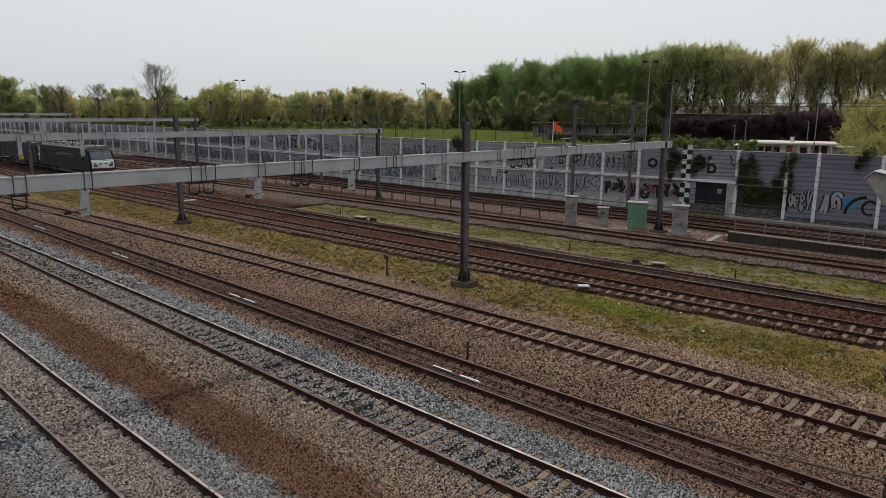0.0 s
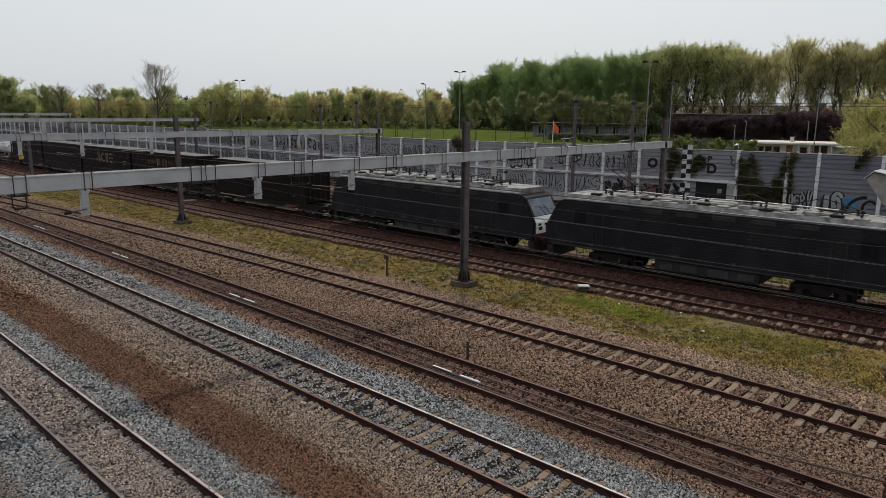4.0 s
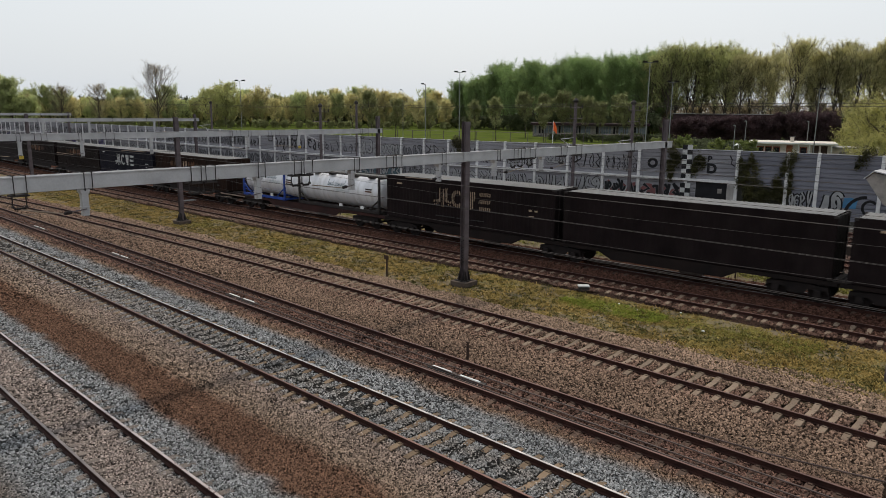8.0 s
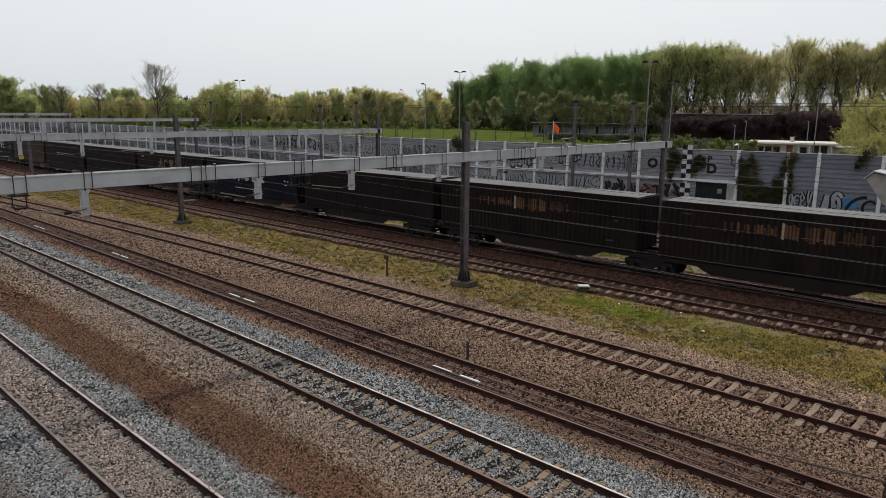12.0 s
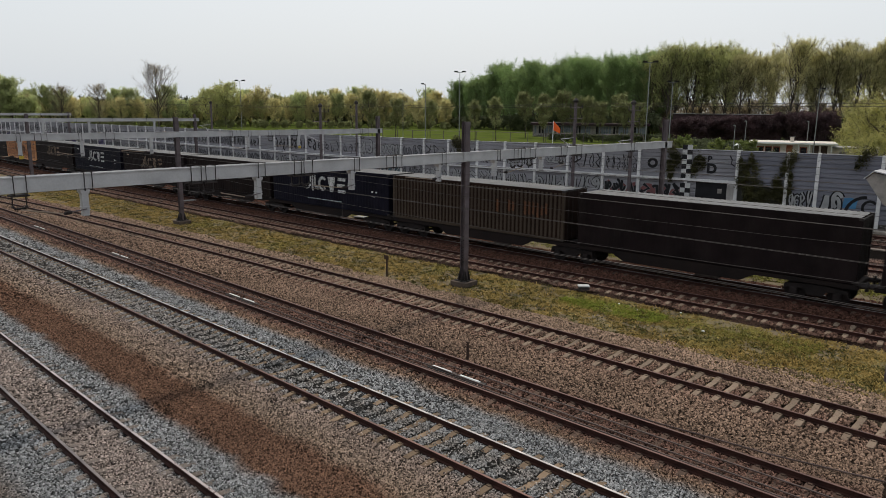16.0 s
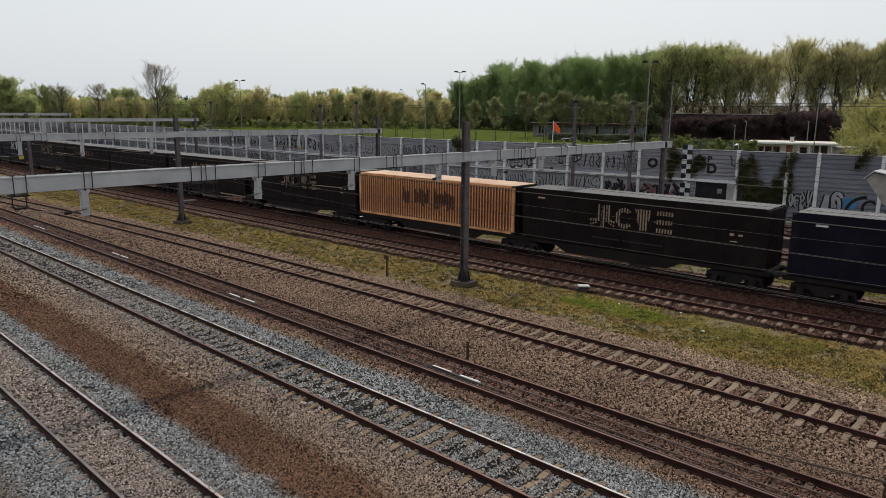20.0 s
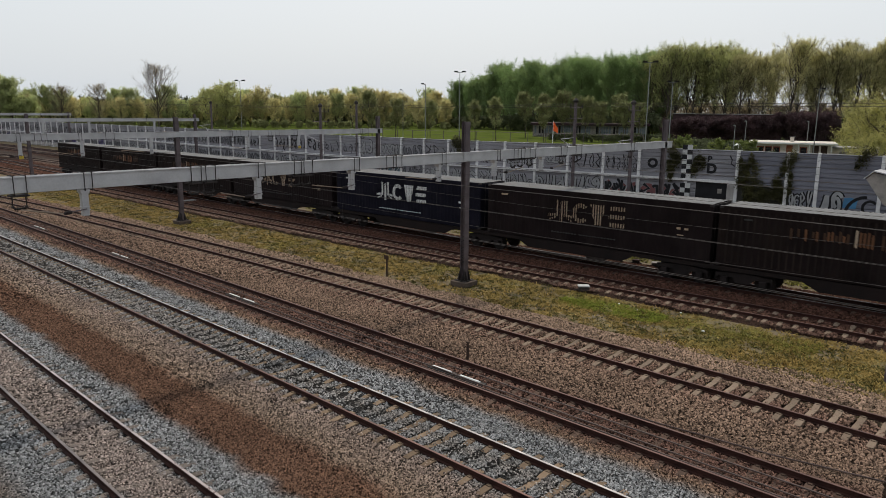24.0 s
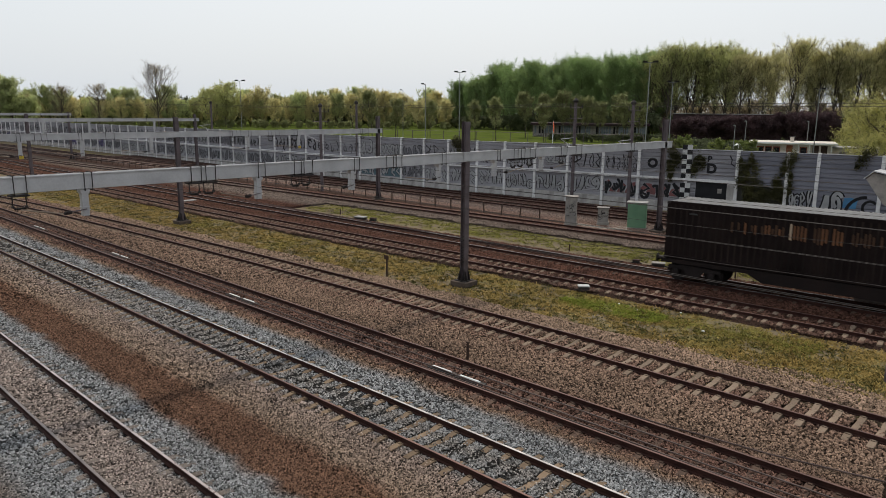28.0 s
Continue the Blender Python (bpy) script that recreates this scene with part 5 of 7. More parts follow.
def locomotive():
    """An electric locomotive, 19 m over buffers, front towards -y; z = 0 is the rail top."""
    t = thing("electric_locomotive", Matrix.Translation((0, -990, 0)), "black electric locomotive with white nose panel and grey roof", "locomotive", "locomotives")
    h, w = 9.2, 1.48
    side = [(-h + 0.2, 1.0), (h - 0.2, 1.0), (h, 1.35), (h, 2.05), (h - 0.75, 3.45), (h - 1.1, 3.62), (-h + 1.1, 3.62), (-h + 0.75, 3.45), (-h, 2.05), (-h, 1.35)]
    bm = solid(bmesh.new(), side, "x", -w, w)
    es = [e for e in bm.edges if abs(e.verts[0].co.x) == abs(e.verts[1].co.x) and e.verts[0].co.x == e.verts[1].co.x]
    bmesh.ops.bevel(bm, geom=es, offset=0.1, segments=2, affect="EDGES", clamp_overlap=True)
    body = part("body", bm, M_LOCO, t)
    bm = bmesh.new()
    solid(bm, [(-1.36, 3.63), (1.36, 3.63), (1.2, 3.95), (-1.2, 3.95)], "y", -h + 1.15, h - 1.15)
    part("roof", bm, M_LOCO_ROOF, t, "dusty grey roof")
    for y0, y1 in ((-5.2, -4.0), (-3.4, -1.6), (-0.9, 1.1), (1.8, 3.2), (4.0, 5.3)):
        bm = bmesh.new()
        box(bm, -0.7, y0, 3.95, 0.7, y1, 4.08, 0.03)
        part("roof_box", bm, M_LOCO_ROOF, t)
    for i in range(6):                                       # busbars and grilles along the roof
        bm = bmesh.new()
        y = -5.4 + i * 1.9
        rod(bm, (-0.55 + 0.2 * (i % 3), y, 4.24), (-0.4 + 0.2 * ((i + 1) % 3), y + 1.9, 4.24), 0.025, seg=6)
        part("busbar", bm, M_GALV, t, "bare metal busbar")
        bm = bmesh.new()
        for k in range(5):
            box(bm, 0.78, y + 0.2 + 0.24 * k, 3.952, 1.12, y + 0.36 + 0.24 * k, 4.0)
        part("roof_grille", bm, M_DARK, t)
    for s in (-1, 1):
        bm = bmesh.new()
        box(bm, s * 1.3, -h + 1.3, 3.66, s * 1.39, h - 1.3, 3.74, 0.01)
        part("rain_gutter", bm, M_GALV, t, "pale worn roof gutter")
        for k, (y0, y1, z0, z1) in enumerate(((-7.4, -6.7, 1.35, 3.2), (6.7, 7.4, 1.35, 3.2))):
            bm = bmesh.new()
            box(bm, s * (w + 0.001), y0, z0, s * (w + 0.012), y1, z1, 0.004)
            door = part("cab_door", bm, M_LOCO, t)
            bm = bmesh.new()
            box(bm, s * (w + 0.0125), y0 + 0.14, 2.45, s * (w + 0.018), y1 - 0.14, 3.05)
            part("pane", bm, M_GLASS, door, "dark window pane")
        for k in range(9):                                   # small stencilled markings low on the side
            y = -6.2 + 1.5 * k + 0.3 * math.sin(k * 5)
            bm = bmesh.new()
            box(bm, s * (w + 0.02), y, 1.24, s * (w + 0.024), y + 0.16 + 0.1 * (k % 3), 1.34 + 0.06 * (k % 2))
            part("stencil_mark", bm, M_STRIP, t, "small pale stencil mark")
    for i in range(10):
        bm = bmesh.new()
        rod(bm, (0.45 * (-1) ** i, -6 + i * 1.3, 3.95), (0.45 * (-1) ** i, -6 + i * 1.3, 4.22), 0.08, 0.06, seg=8)
        part("insulator", bm, M_DARK, t)
    for i in range(14):                                      # stays, arresters and pipes stand above the roof line
        y = -6.4 + i * 0.98
        x = (-0.95, 0.2, 0.75, -0.3)[i % 4]
        bm = bmesh.new()
        turned(bm, (x, y, 3.95), (x, y, 4.3 + 0.12 * (i % 3)), [(u, r * 0.9) for u, r in RIBS], 8)
        part("insulator", bm, M_BOGIE, t)
        bm = bmesh.new()
        rod(bm, (x, y, 4.32 + 0.12 * (i % 3)), ((-0.95, 0.2, 0.75, -0.3)[(i + 1) % 4], y + 0.98, 4.32 + 0.12 * ((i + 1) % 3)), 0.022, seg=5)
        part("roof_cable", bm, M_BOGIE, t)
        bm = bmesh.new()
        box(bm, -1.18 + 0.1 * (i % 2), y - 0.3, 3.952, -0.72, y + 0.25, 4.02 + 0.05 * (i % 3), 0.015)
        part("roof_hatch", bm, (M_PALE, M_BOGIE, M_LOCO_ROOF)[i % 3], t)
    for yb, up in ((-5.9, False), (5.9, True)):
        bm = bmesh.new()
        s = 1 if yb < 0 else -1
        z1, z2 = (4.6, 5.3) if up else (4.16, 4.2)
        for xx in (-0.4, 0.4):
            rod(bm, (xx, yb, 4.1), (xx * 0.7, yb + s * 1.4, z1), 0.03, seg=6)
            rod(bm, (xx * 0.7, yb + s * 1.4, z1), (xx, yb + s * (0.2 if up else -0.2), z2), 0.025, seg=6)
        for o in (-0.15, 0.15):
            rod(bm, (-0.85, yb + s * (0.2 if up else -0.2) + o, z2 + 0.04), (0.85, yb + s * (0.2 if up else -0.2) + o, z2 + 0.04), 0.03, seg=6)
        part("pantograph", bm, M_DARK, t, "raised pantograph" if up else "folded pantograph")
    for i in range(12):
        z = 1.55 + i * 0.145
        for s in (-1, 1):
            bm = bmesh.new()
            box(bm, s * w, -6.4, z, s * (w + 0.018), 6.4, z + 0.06)
            part("side_rib", bm, M_LOCO, t)
    for e in (-1, 1):
        bm = bmesh.new()
        box(bm, -1.3, e * h, 1.4, 1.3, e * (h + 0.03), 2.05, 0.01)
        nose = part("nose_panel", bm, M_WHITE, t, "white nose panel")
        bm = bmesh.new()
        solid(bm, [(e * (h + 0.02), 2.06), (e * (h - 0.16), 2.38), (e * (h - 0.2), 2.38), (e * (h - 0.02), 2.06)], "x", -1.3, 1.3)
        part("nose_panel", bm, M_WHITE, t, "white nose panel")
        bm = bmesh.new()
        solid(bm, [(e * (h - 0.17), 2.42), (e * (h - 0.7), 3.36), (e * (h - 0.74), 3.36), (e * (h - 0.21), 2.42)], "x", -1.2, 1.2)
        part("windscreen", bm, M_SCREEN, t, "blue-grey windscreen")
        for x0 in (-0.04, 0.5):
            bm = bmesh.new()
            rod(bm, (x0, e * (h - 0.15), 2.4), (x0 - 0.4, e * (h - 0.45), 2.95), 0.02, seg=5)
            part("wiper", bm, M_DARK, t)
        for x0, x1, z0, z1 in ((-1.1, -0.8, 1.86, 2.0), (-0.45, -0.2, 1.82, 1.98), (0.25, 0.5, 1.84, 2.0), (0.85, 1.15, 1.86, 2.02)):
            bm = bmesh.new()
            box(bm, x0, e * (h + 0.031), z0, x1, e * (h + 0.04), z1)
            part("nose_marking", bm, M_BLACKISH, t, "dark painted shape")
        bm = bmesh.new()
        box(bm, -1.35, e * (h - 0.02), 0.95, 1.35, e * (h + 0.05), 1.36, 0.01)
        part("buffer_beam", bm, M_RED, t, "dark red buffer beam")
        for s in (-0.875, 0.875):
            bm = bmesh.new()
            rod(bm, (s, e * h, 1.05), (s, e * (h + 0.3), 1.05), 0.12, seg=10)
            rod(bm, (s, e * (h + 0.3), 1.05), (s, e * (h + 0.34), 1.05), 0.26, seg=14)
            part("buffer", bm, M_DARK, t)
            bm = bmesh.new()
            box(bm, s - 0.2, e * (h + 0.031), 1.6, s + 0.2, e * (h + 0.06), 1.8, 0.01)
            part("headlight", bm, M_GLASS, t, "headlight cluster")
        bm = bmesh.new()
        solid(bm, [(-1.2, 0.25), (1.2, 0.25), (1.35, 0.95), (-1.35, 0.95)], "y", e * (h - 0.5), e * (h - 0.1))
        part("snow_plough", bm, M_DARK, t)
        for s in (-1, 1):
            bm = bmesh.new()
            box(bm, s * w, e * (h - 2.6), 2.35, s * (w + 0.012), e * (h - 1.9), 3.1)
            part("cab_side_window", bm, M_GLASS, t)
            for z in (1.15, 1.25):
                bm = bmesh.new()
                rod(bm, (s * (w + 0.04), e * (h - 3.1 if z < 1.2 else h - 3.7), 1.2), (s * (w + 0.04), e * (h - 3.1 if z < 1.2 else h - 3.7), 2.9), 0.018, seg=6)
                part("handrail", bm, M_STRIP, t)
    for s in (-1, 1):
        for y0, y1, z0, z1 in ((-2.4, -1.6, 0.55, 0.9), (-1.2, -0.2, 0.5, 0.92), (0.3, 1.2, 0.55, 0.9), (1.6, 2.3, 0.5, 0.85)):
            bm = bmesh.new()
            box(bm, s * 1.3, y0, z0, s * 1.36, y1, z1, 0.015)
            part("equipment_door", bm, M_STRIP, t, "dull grey equipment door")
        for y in (-6.9, -3.4, 3.4, 6.9):
            bm = bmesh.new()
            for z in (0.45, 0.75):
                box(bm, s * 1.35, y - 0.22, z, s * 1.5, y + 0.22, z + 0.03)
            for o in (-0.22, 0.22):
                rod(bm, (s * 1.42, y + o, 0.45), (s * 1.42, y + o, 1.02), 0.016, seg=5)
            part("step", bm, M_STRIP, t)
        bm = bmesh.new()
        box(bm, s * (w + 0.002), -h + 0.5, 1.06, s * (w + 0.02), h - 0.5, 1.12)
        part("sill_strip", bm, M_STRIP, t, "dull grey sill strip")
        for y in (-4.4, -2.6, -0.8, 1.0, 2.8, 4.6):
            bm = bmesh.new()
            box(bm, s * w, y - 0.55, 3.34, s * (w + 0.03), y + 0.55, 3.56, 0.01)
            part("vent_grille", bm, M_DARK, t)
    bm = bmesh.new()
    box(bm, -1.3, -2.6, 0.42, 1.3, 2.6, 1.0, 0.05)
    part("transformer_case", bm, M_DARK, t)
    for y in (-5.2, 5.2):
        bogie(t, y)
    return t


# container fronts, metres behind the train's start, and their looks
CARGO = [(127.9, "dark_small"), (144.9, "dark_small"), (159.2, "dark_logo"), (173.5, "dark_plain"), (187.8, "dark_logo"), (222.25, "brown_small"), (236.6, "navy_logo"), (250.7, "dark_small"),
         (265.6, "dark_small"), (280.0, "dark_plain"), (294.7, "navy_logo"), (309.3, "dark_logo"), (323.7, "dark_plain"), (338.3, "dark_plain"), (352.95, "brown_plain"), (367.1, "navy_logo"),
         (381.3, "dark_small"), (395.8, "dark_logo"), (410.3, "navy_logo"), (424.9, "dark_logo"), (439.3, "orange_plain"), (453.4, "dark_logo"), (468.0, "dark_logo"), (482.3, "dark_plain"),
         (496.4, "dark_small"), (510.4, "dark_logo"), (524.7, "navy_logo"), (539.0, "dark_logo"), (553.2, "dark_small"), (567.4, "dark_small"), (581.9, "dark_small")]
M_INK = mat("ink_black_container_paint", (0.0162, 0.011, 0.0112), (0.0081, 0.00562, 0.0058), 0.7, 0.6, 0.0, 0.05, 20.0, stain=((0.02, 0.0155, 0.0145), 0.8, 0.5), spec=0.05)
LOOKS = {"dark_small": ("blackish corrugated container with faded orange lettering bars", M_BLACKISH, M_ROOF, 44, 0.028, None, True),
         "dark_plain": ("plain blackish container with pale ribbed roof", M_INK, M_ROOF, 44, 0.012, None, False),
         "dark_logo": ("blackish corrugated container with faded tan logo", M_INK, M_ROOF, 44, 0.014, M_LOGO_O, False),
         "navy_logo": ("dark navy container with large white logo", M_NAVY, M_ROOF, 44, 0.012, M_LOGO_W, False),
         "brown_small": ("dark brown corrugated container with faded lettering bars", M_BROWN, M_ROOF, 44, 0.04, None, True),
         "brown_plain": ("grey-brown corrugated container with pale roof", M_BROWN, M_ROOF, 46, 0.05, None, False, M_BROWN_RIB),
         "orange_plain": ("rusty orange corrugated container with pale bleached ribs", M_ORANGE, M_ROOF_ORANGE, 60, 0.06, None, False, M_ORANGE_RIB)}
PAIRS = [(144.9, 159.2), (173.5, 187.8), (221.7, 236.6), (250.7, 265.6), (280.0, 294.7), (309.3, 323.7), (338.3, 352.95), (367.1, 381.3), (395.8, 410.3), (424.9, 439.3), (453.4, 468.0),
         (482.3, 496.4), (510.4, 524.7), (539.0, 553.2), (567.4, 581.9)]


def build_train():
    first = locomotive()
    MOVERS.append((first, 87.0 + 9.2))
    MOVERS.append((copy_thing(first, Matrix.Translation((0, -980, 0))), 106.1 + 9.2))
    made = {}
    for d, look_name in CARGO:
        if look_name in made:
            c = copy_thing(made[look_name], Matrix.Translation((0, -900, 0)))
        else:
            c = made[look_name] = container("freight_container", *LOOKS[look_name])
        MOVERS.append((c, d + CL / 2))
    w = wagon(29.1, (-12.6, 0.0, 12.6), "low dark brown articulated container wagon on three bogies")
    for i, (a, b) in enumerate(PAIRS):
        MOVERS.append((w if i == 0 else copy_thing(w, Matrix.Translation((0, -960, 0))), (a + b + CL) / 2))
    MOVERS.append((wagon(18.2, (-6.6, 6.6), "low dark brown container wagon on two bogies"), 125.6 + 8.9))
    MOVERS.append((wagon(19.6, (-7.2, 7.2), "rust-brown wagon under the tank containers", M_REDWAGON), 211.2))
    MOVERS.append((tank_container(9.4, "long silver tank container in a dark frame", False), 207.0))
    MOVERS.append((tank_container(7.8, "short silver tank container in a blue frame", True), 215.75))


build_train()

# ---- lineside things ----
M_CAB = mat("cabinet_grey", (0.30, 0.275, 0.25), (0.18, 0.165, 0.15), 1.8, 0.7, 0.0, 0.1, 16.0, stain=((0.10, 0.10, 0.10), 2.2, 0.55))
M_GREEN = mat("cabinet_green", (0.135, 0.24, 0.145), (0.10, 0.19, 0.115), 1.2, 0.55, 0.0, 0.06, 16.0)
M_BLACK = mat("black_spray_paint", (0.018, 0.018, 0.02), (0.012, 0.012, 0.013), 1.5, 0.7, 0.0, 0.05)
M_SPRAY = [mat("white_spray_paint", (0.34, 0.34, 0.34), (0.22, 0.22, 0.225), 1.2, 0.75, 0.0, 0.05), mat("grey_spray_paint", (0.17, 0.17, 0.18), (0.11, 0.11, 0.12), 1.2, 0.75, 0.0, 0.05),
           mat("red_spray_paint", (0.22, 0.085, 0.085), (0.13, 0.06, 0.06), 1.2, 0.75, 0.0, 0.05), mat("blue_spray_paint", (0.075, 0.20, 0.34), (0.055, 0.14, 0.25), 1.2, 0.75, 0.0, 0.05),
           mat("violet_spray_paint", (0.11, 0.09, 0.2), (0.075, 0.06, 0.14), 1.2, 0.75, 0.0, 0.05), M_BLACK]
M_MOSS = mat("dark_moss", (0.045, 0.043, 0.035), (0.022, 0.022, 0.019), 1.2, 0.95, 0.0, 0.3, 9.0)
M_RUSTPOST = mat("rusty_post", (0.075, 0.045, 0.033), (0.04, 0.027, 0.022), 3.0, 0.85, 0.1, 0.1)


def strip(bm, pts, width, y):
    """A brush stroke of even width through points (along, up) on the face y."""
    L, R = [], []
    for i, p in enumerate(pts):
        q, r = pts[max(0, i - 1)], pts[min(len(pts) - 1, i + 1)]
        dx, dz = r[0] - q[0], r[1] - q[1]
        k = width / 2 / max(1e-6, math.hypot(dx, dz))
        L.append(bm.verts.new((p[0] - dz * k, y, p[1] + dx * k)))
        R.append(bm.verts.new((p[0] + dz * k, y, p[1] - dx * k)))
    for i in range(len(pts) - 1):
        bm.faces.new((L[i], R[i], R[i + 1], L[i + 1]))


def cabinet(name, x, y, turn, w, d, h, paint, label, lid=True, foot=0.3, doors=2):
    t = thing(name, pose(x, y, -0.25, 0, 0, turn), label, "cabinet", "lineside cabinets")
    bm = bmesh.new()
    box(bm, -w / 2 - 0.06, -d / 2 - 0.06, 0, w / 2 + 0.06, d / 2 + 0.06, foot, 0.015)
    part("plinth", bm, M_CONCRETE, t, "concrete plinth")
    bm = bmesh.new()
    box(bm, -w / 2, -d / 2, foot, w / 2, d / 2, h, 0.02)
    body = part("body", bm, paint, t)
    if paint is M_CAB:               # scrawled side
        rnd = random.Random(h)
        bm = bmesh.new()
        for _ in range(7):
            cx, cz, r, a0 = rnd.uniform(-w * 0.3, w * 0.3), rnd.uniform(foot + 0.35, h - 0.3), rnd.uniform(0.08, 0.2), rnd.uniform(0, 6.28)
            for face in (-d / 2 - 0.03, d / 2 + 0.004):
                strip(bm, [(cx + r * math.cos(a0 + 0.6 * i), cz + r * (0.6 + 0.1 * i) * math.sin(a0 + 0.6 * i)) for i in range(7)], 0.035, face)
        part("graffiti_lines", bm, M_BLACK, t, "black sprayed scrawl")
    for k in range(doors):
        x0 = -w / 2 + 0.04 + k * (w - 0.08) / doors
        x1 = x0 + (w - 0.08) / doors - 0.02
        bm = bmesh.new()
        box(bm, x0, -d / 2 - 0.025, foot + 0.06, x1, -d / 2 - 0.003, h - 0.06, 0.008)
        door = part("door", bm, paint, t)
        bm = bmesh.new()
        box(bm, x1 - 0.1, -d / 2 - 0.05, h * 0.55, x1 - 0.06, -d / 2 - 0.026, h * 0.55 + 0.14)
        part("handle", bm, M_DARK, door)
        for z in (foot + 0.2, h - 0.25):
            bm = bmesh.new()
            box(bm, x0 + 0.005, -d / 2 - 0.04, z, x0 + 0.03, -d / 2 - 0.026, z + 0.1)
            part("hinge", bm, M_DARK, door)
    if lid:
        bm = bmesh.new()
        solid(bm, [(-d / 2 - 0.08, h + 0.003), (d / 2 + 0.08, h + 0.003), (d / 2 + 0.08, h + 0.05), (0, h + 0.1), (-d / 2 - 0.08, h + 0.05)], "x", -w / 2 - 0.08, w / 2 + 0.08)
        part("lid", bm, M_PALE if paint is not M_CAB else M_CAB, t, "overhanging lid")
    return t


bm = bmesh.new()
for z0, z1, k in ((0.8, 1.35, 7), (1.45, 1.75, 5), (1.9, 2.3, 5)):
    strip(bm, [(0.11 * (-1) ** i * (0.6 + 0.1 * (i % 3)), z0 + (z1 - z0) * i / (k - 1)) for i in range(k)], 0.03, -0.153)
part("graffiti_lines", bm, M_BLACK, MAST, "black sprayed scrawl").matrix_local = Matrix.Rotation(radians(-90), 4, "Z")
pad = thing("concrete_pad", pose(47.6, 25.0, -0.2, 0, 0, 24), "pale gritty concrete pad under the cabinets", "concrete pad", kind="structure")
for k in range(6):
    part("slab", box(bmesh.new(), -0.95, -5.2 + k * 1.7, -0.2, 0.95, -3.52 + k * 1.7, 0.03 + 0.008 * (k % 2), 0.015), M_CONCRETE, pad)
cabinet("relay_cabinet", 45.75, 28.95, 118, 0.85, 0.75, 2.3, M_CAB, "tall weathered grey cabinet with scrawled sides", doors=1)
cabinet("junction_cabinet", 47.75, 27.3, 118, 0.8, 0.6, 1.4, M_CAB, "low grey-green lineside cabinet on a plinth", doors=1)
cabinet("power_cabinet", 48.4, 24.75, 112, 1.35, 1.0, 2.0, M_GREEN, "green steel lineside cabinet with pale lid", foot=0.12)
cabinet("relay_cabinet", 47.8, 21.1, 112, 1.05, 0.85, 2.15, M_CAB, "tall weathered grey cabinet beside the mast", doors=1)


def point_machine(x, y, turn, s, label, top=M_PALE):
    t = thing("trackside_box", pose(x, y, -0.26, 0, 0, turn), label, "trackside box", "trackside boxes")
    bm = bmesh.new()
    box(bm, -0.5 * s, -0.3 * s, 0, 0.5 * s, 0.3 * s, 0.22, 0.03)
    part("case", bm, M_DARK, t)
    bm = bmesh.new()
    box(bm, -0.55 * s, -0.34 * s, 0.222, 0.55 * s, 0.34 * s, 0.3, 0.03)
    part("lid", bm, top, t, "pale lid")
    for e in (-1, 1):
        bm = bmesh.new()
        rod(bm, (e * 0.5 * s, 0, 0.1), (e * 0.85 * s, 0, 0.04), 0.04, seg=6)
        part("cable_stub", bm, M_DARK, t)
    return t


point_machine(29.1, 17.5, -50, 0.52, "dark trackside box with pale lid in the grass edge", M_LOGO_W)
point_machine(36.1, 42.6, -80, 0.9, "trackside box with pale lid beside the dark ballast")
point_machine(36.3, 41.3, -80, 0.5, "small brown trackside box", M_RUSTPOST)
point_machine(36.75, 17.3, -70, 0.7, "weathered trackside box beside the freight track", M_CAB)
point_machine(36.6, 18.6, -70, 0.4, "small brass-coloured trackside box", M_RUSTPOST)


def marker(x, y, h, label):
    t = thing("marker_post", pose(x, y, -0.3), label, "marker post", "marker posts")
    bm = bmesh.new()
    box(bm, -0.035, -0.035, 0, 0.035, 0.035, h, 0.006)
    part("stake", bm, M_RUSTPOST, t)
    bm = bmesh.new()
    if h > 1:
        box(bm, -0.045, -0.17, h - 0.2, -0.036, 0.17, h + 0.02)
    else:
        box(bm, -0.045, -0.045, h, 0.045, 0.045, h + 0.03)
    part("plate" if h > 1 else "cap", bm, M_RUSTPOST, t)


marker(24.4, 26.7, 1.15, "small brown wooden marker post in the grass")
for x, y in ((37.3, 23.6), (37.1, 61.2), (37.0, 46.3), (37.4, 13.2), (17.60, 15.10)):
    marker(x, y, 0.75 if x < 20 else 0.42, "thin dark marker stake beside the track")


def scrap(x, y, turn, size):
    """A crumpled scrap of white litter."""
    t = thing("litter", pose(x, y, -0.3, 0, 0, turn), "crumpled scrap of white litter in the grass", "litter", "litter scraps")
    bm = bmesh.new()
    bmesh.ops.create_icosphere(bm, subdivisions=1, radius=size)
    for v in bm.verts:
        v.co = Vector((v.co.x * 1.3, v.co.y * 0.8, v.co.z * 0.45 + 0.03)) * (0.75 + 0.4 * noise.noise(v.co * 30))
    part("scrap", bm, M_WHITE, t)


for k, (x, y) in enumerate(((27.95, 14.0), (28.3, 15.1), (27.0, 10.6), (26.2, 24.3), (28.9, 12.4))):
    scrap(x, y, 40 * k, 0.05 + 0.015 * (k % 3))


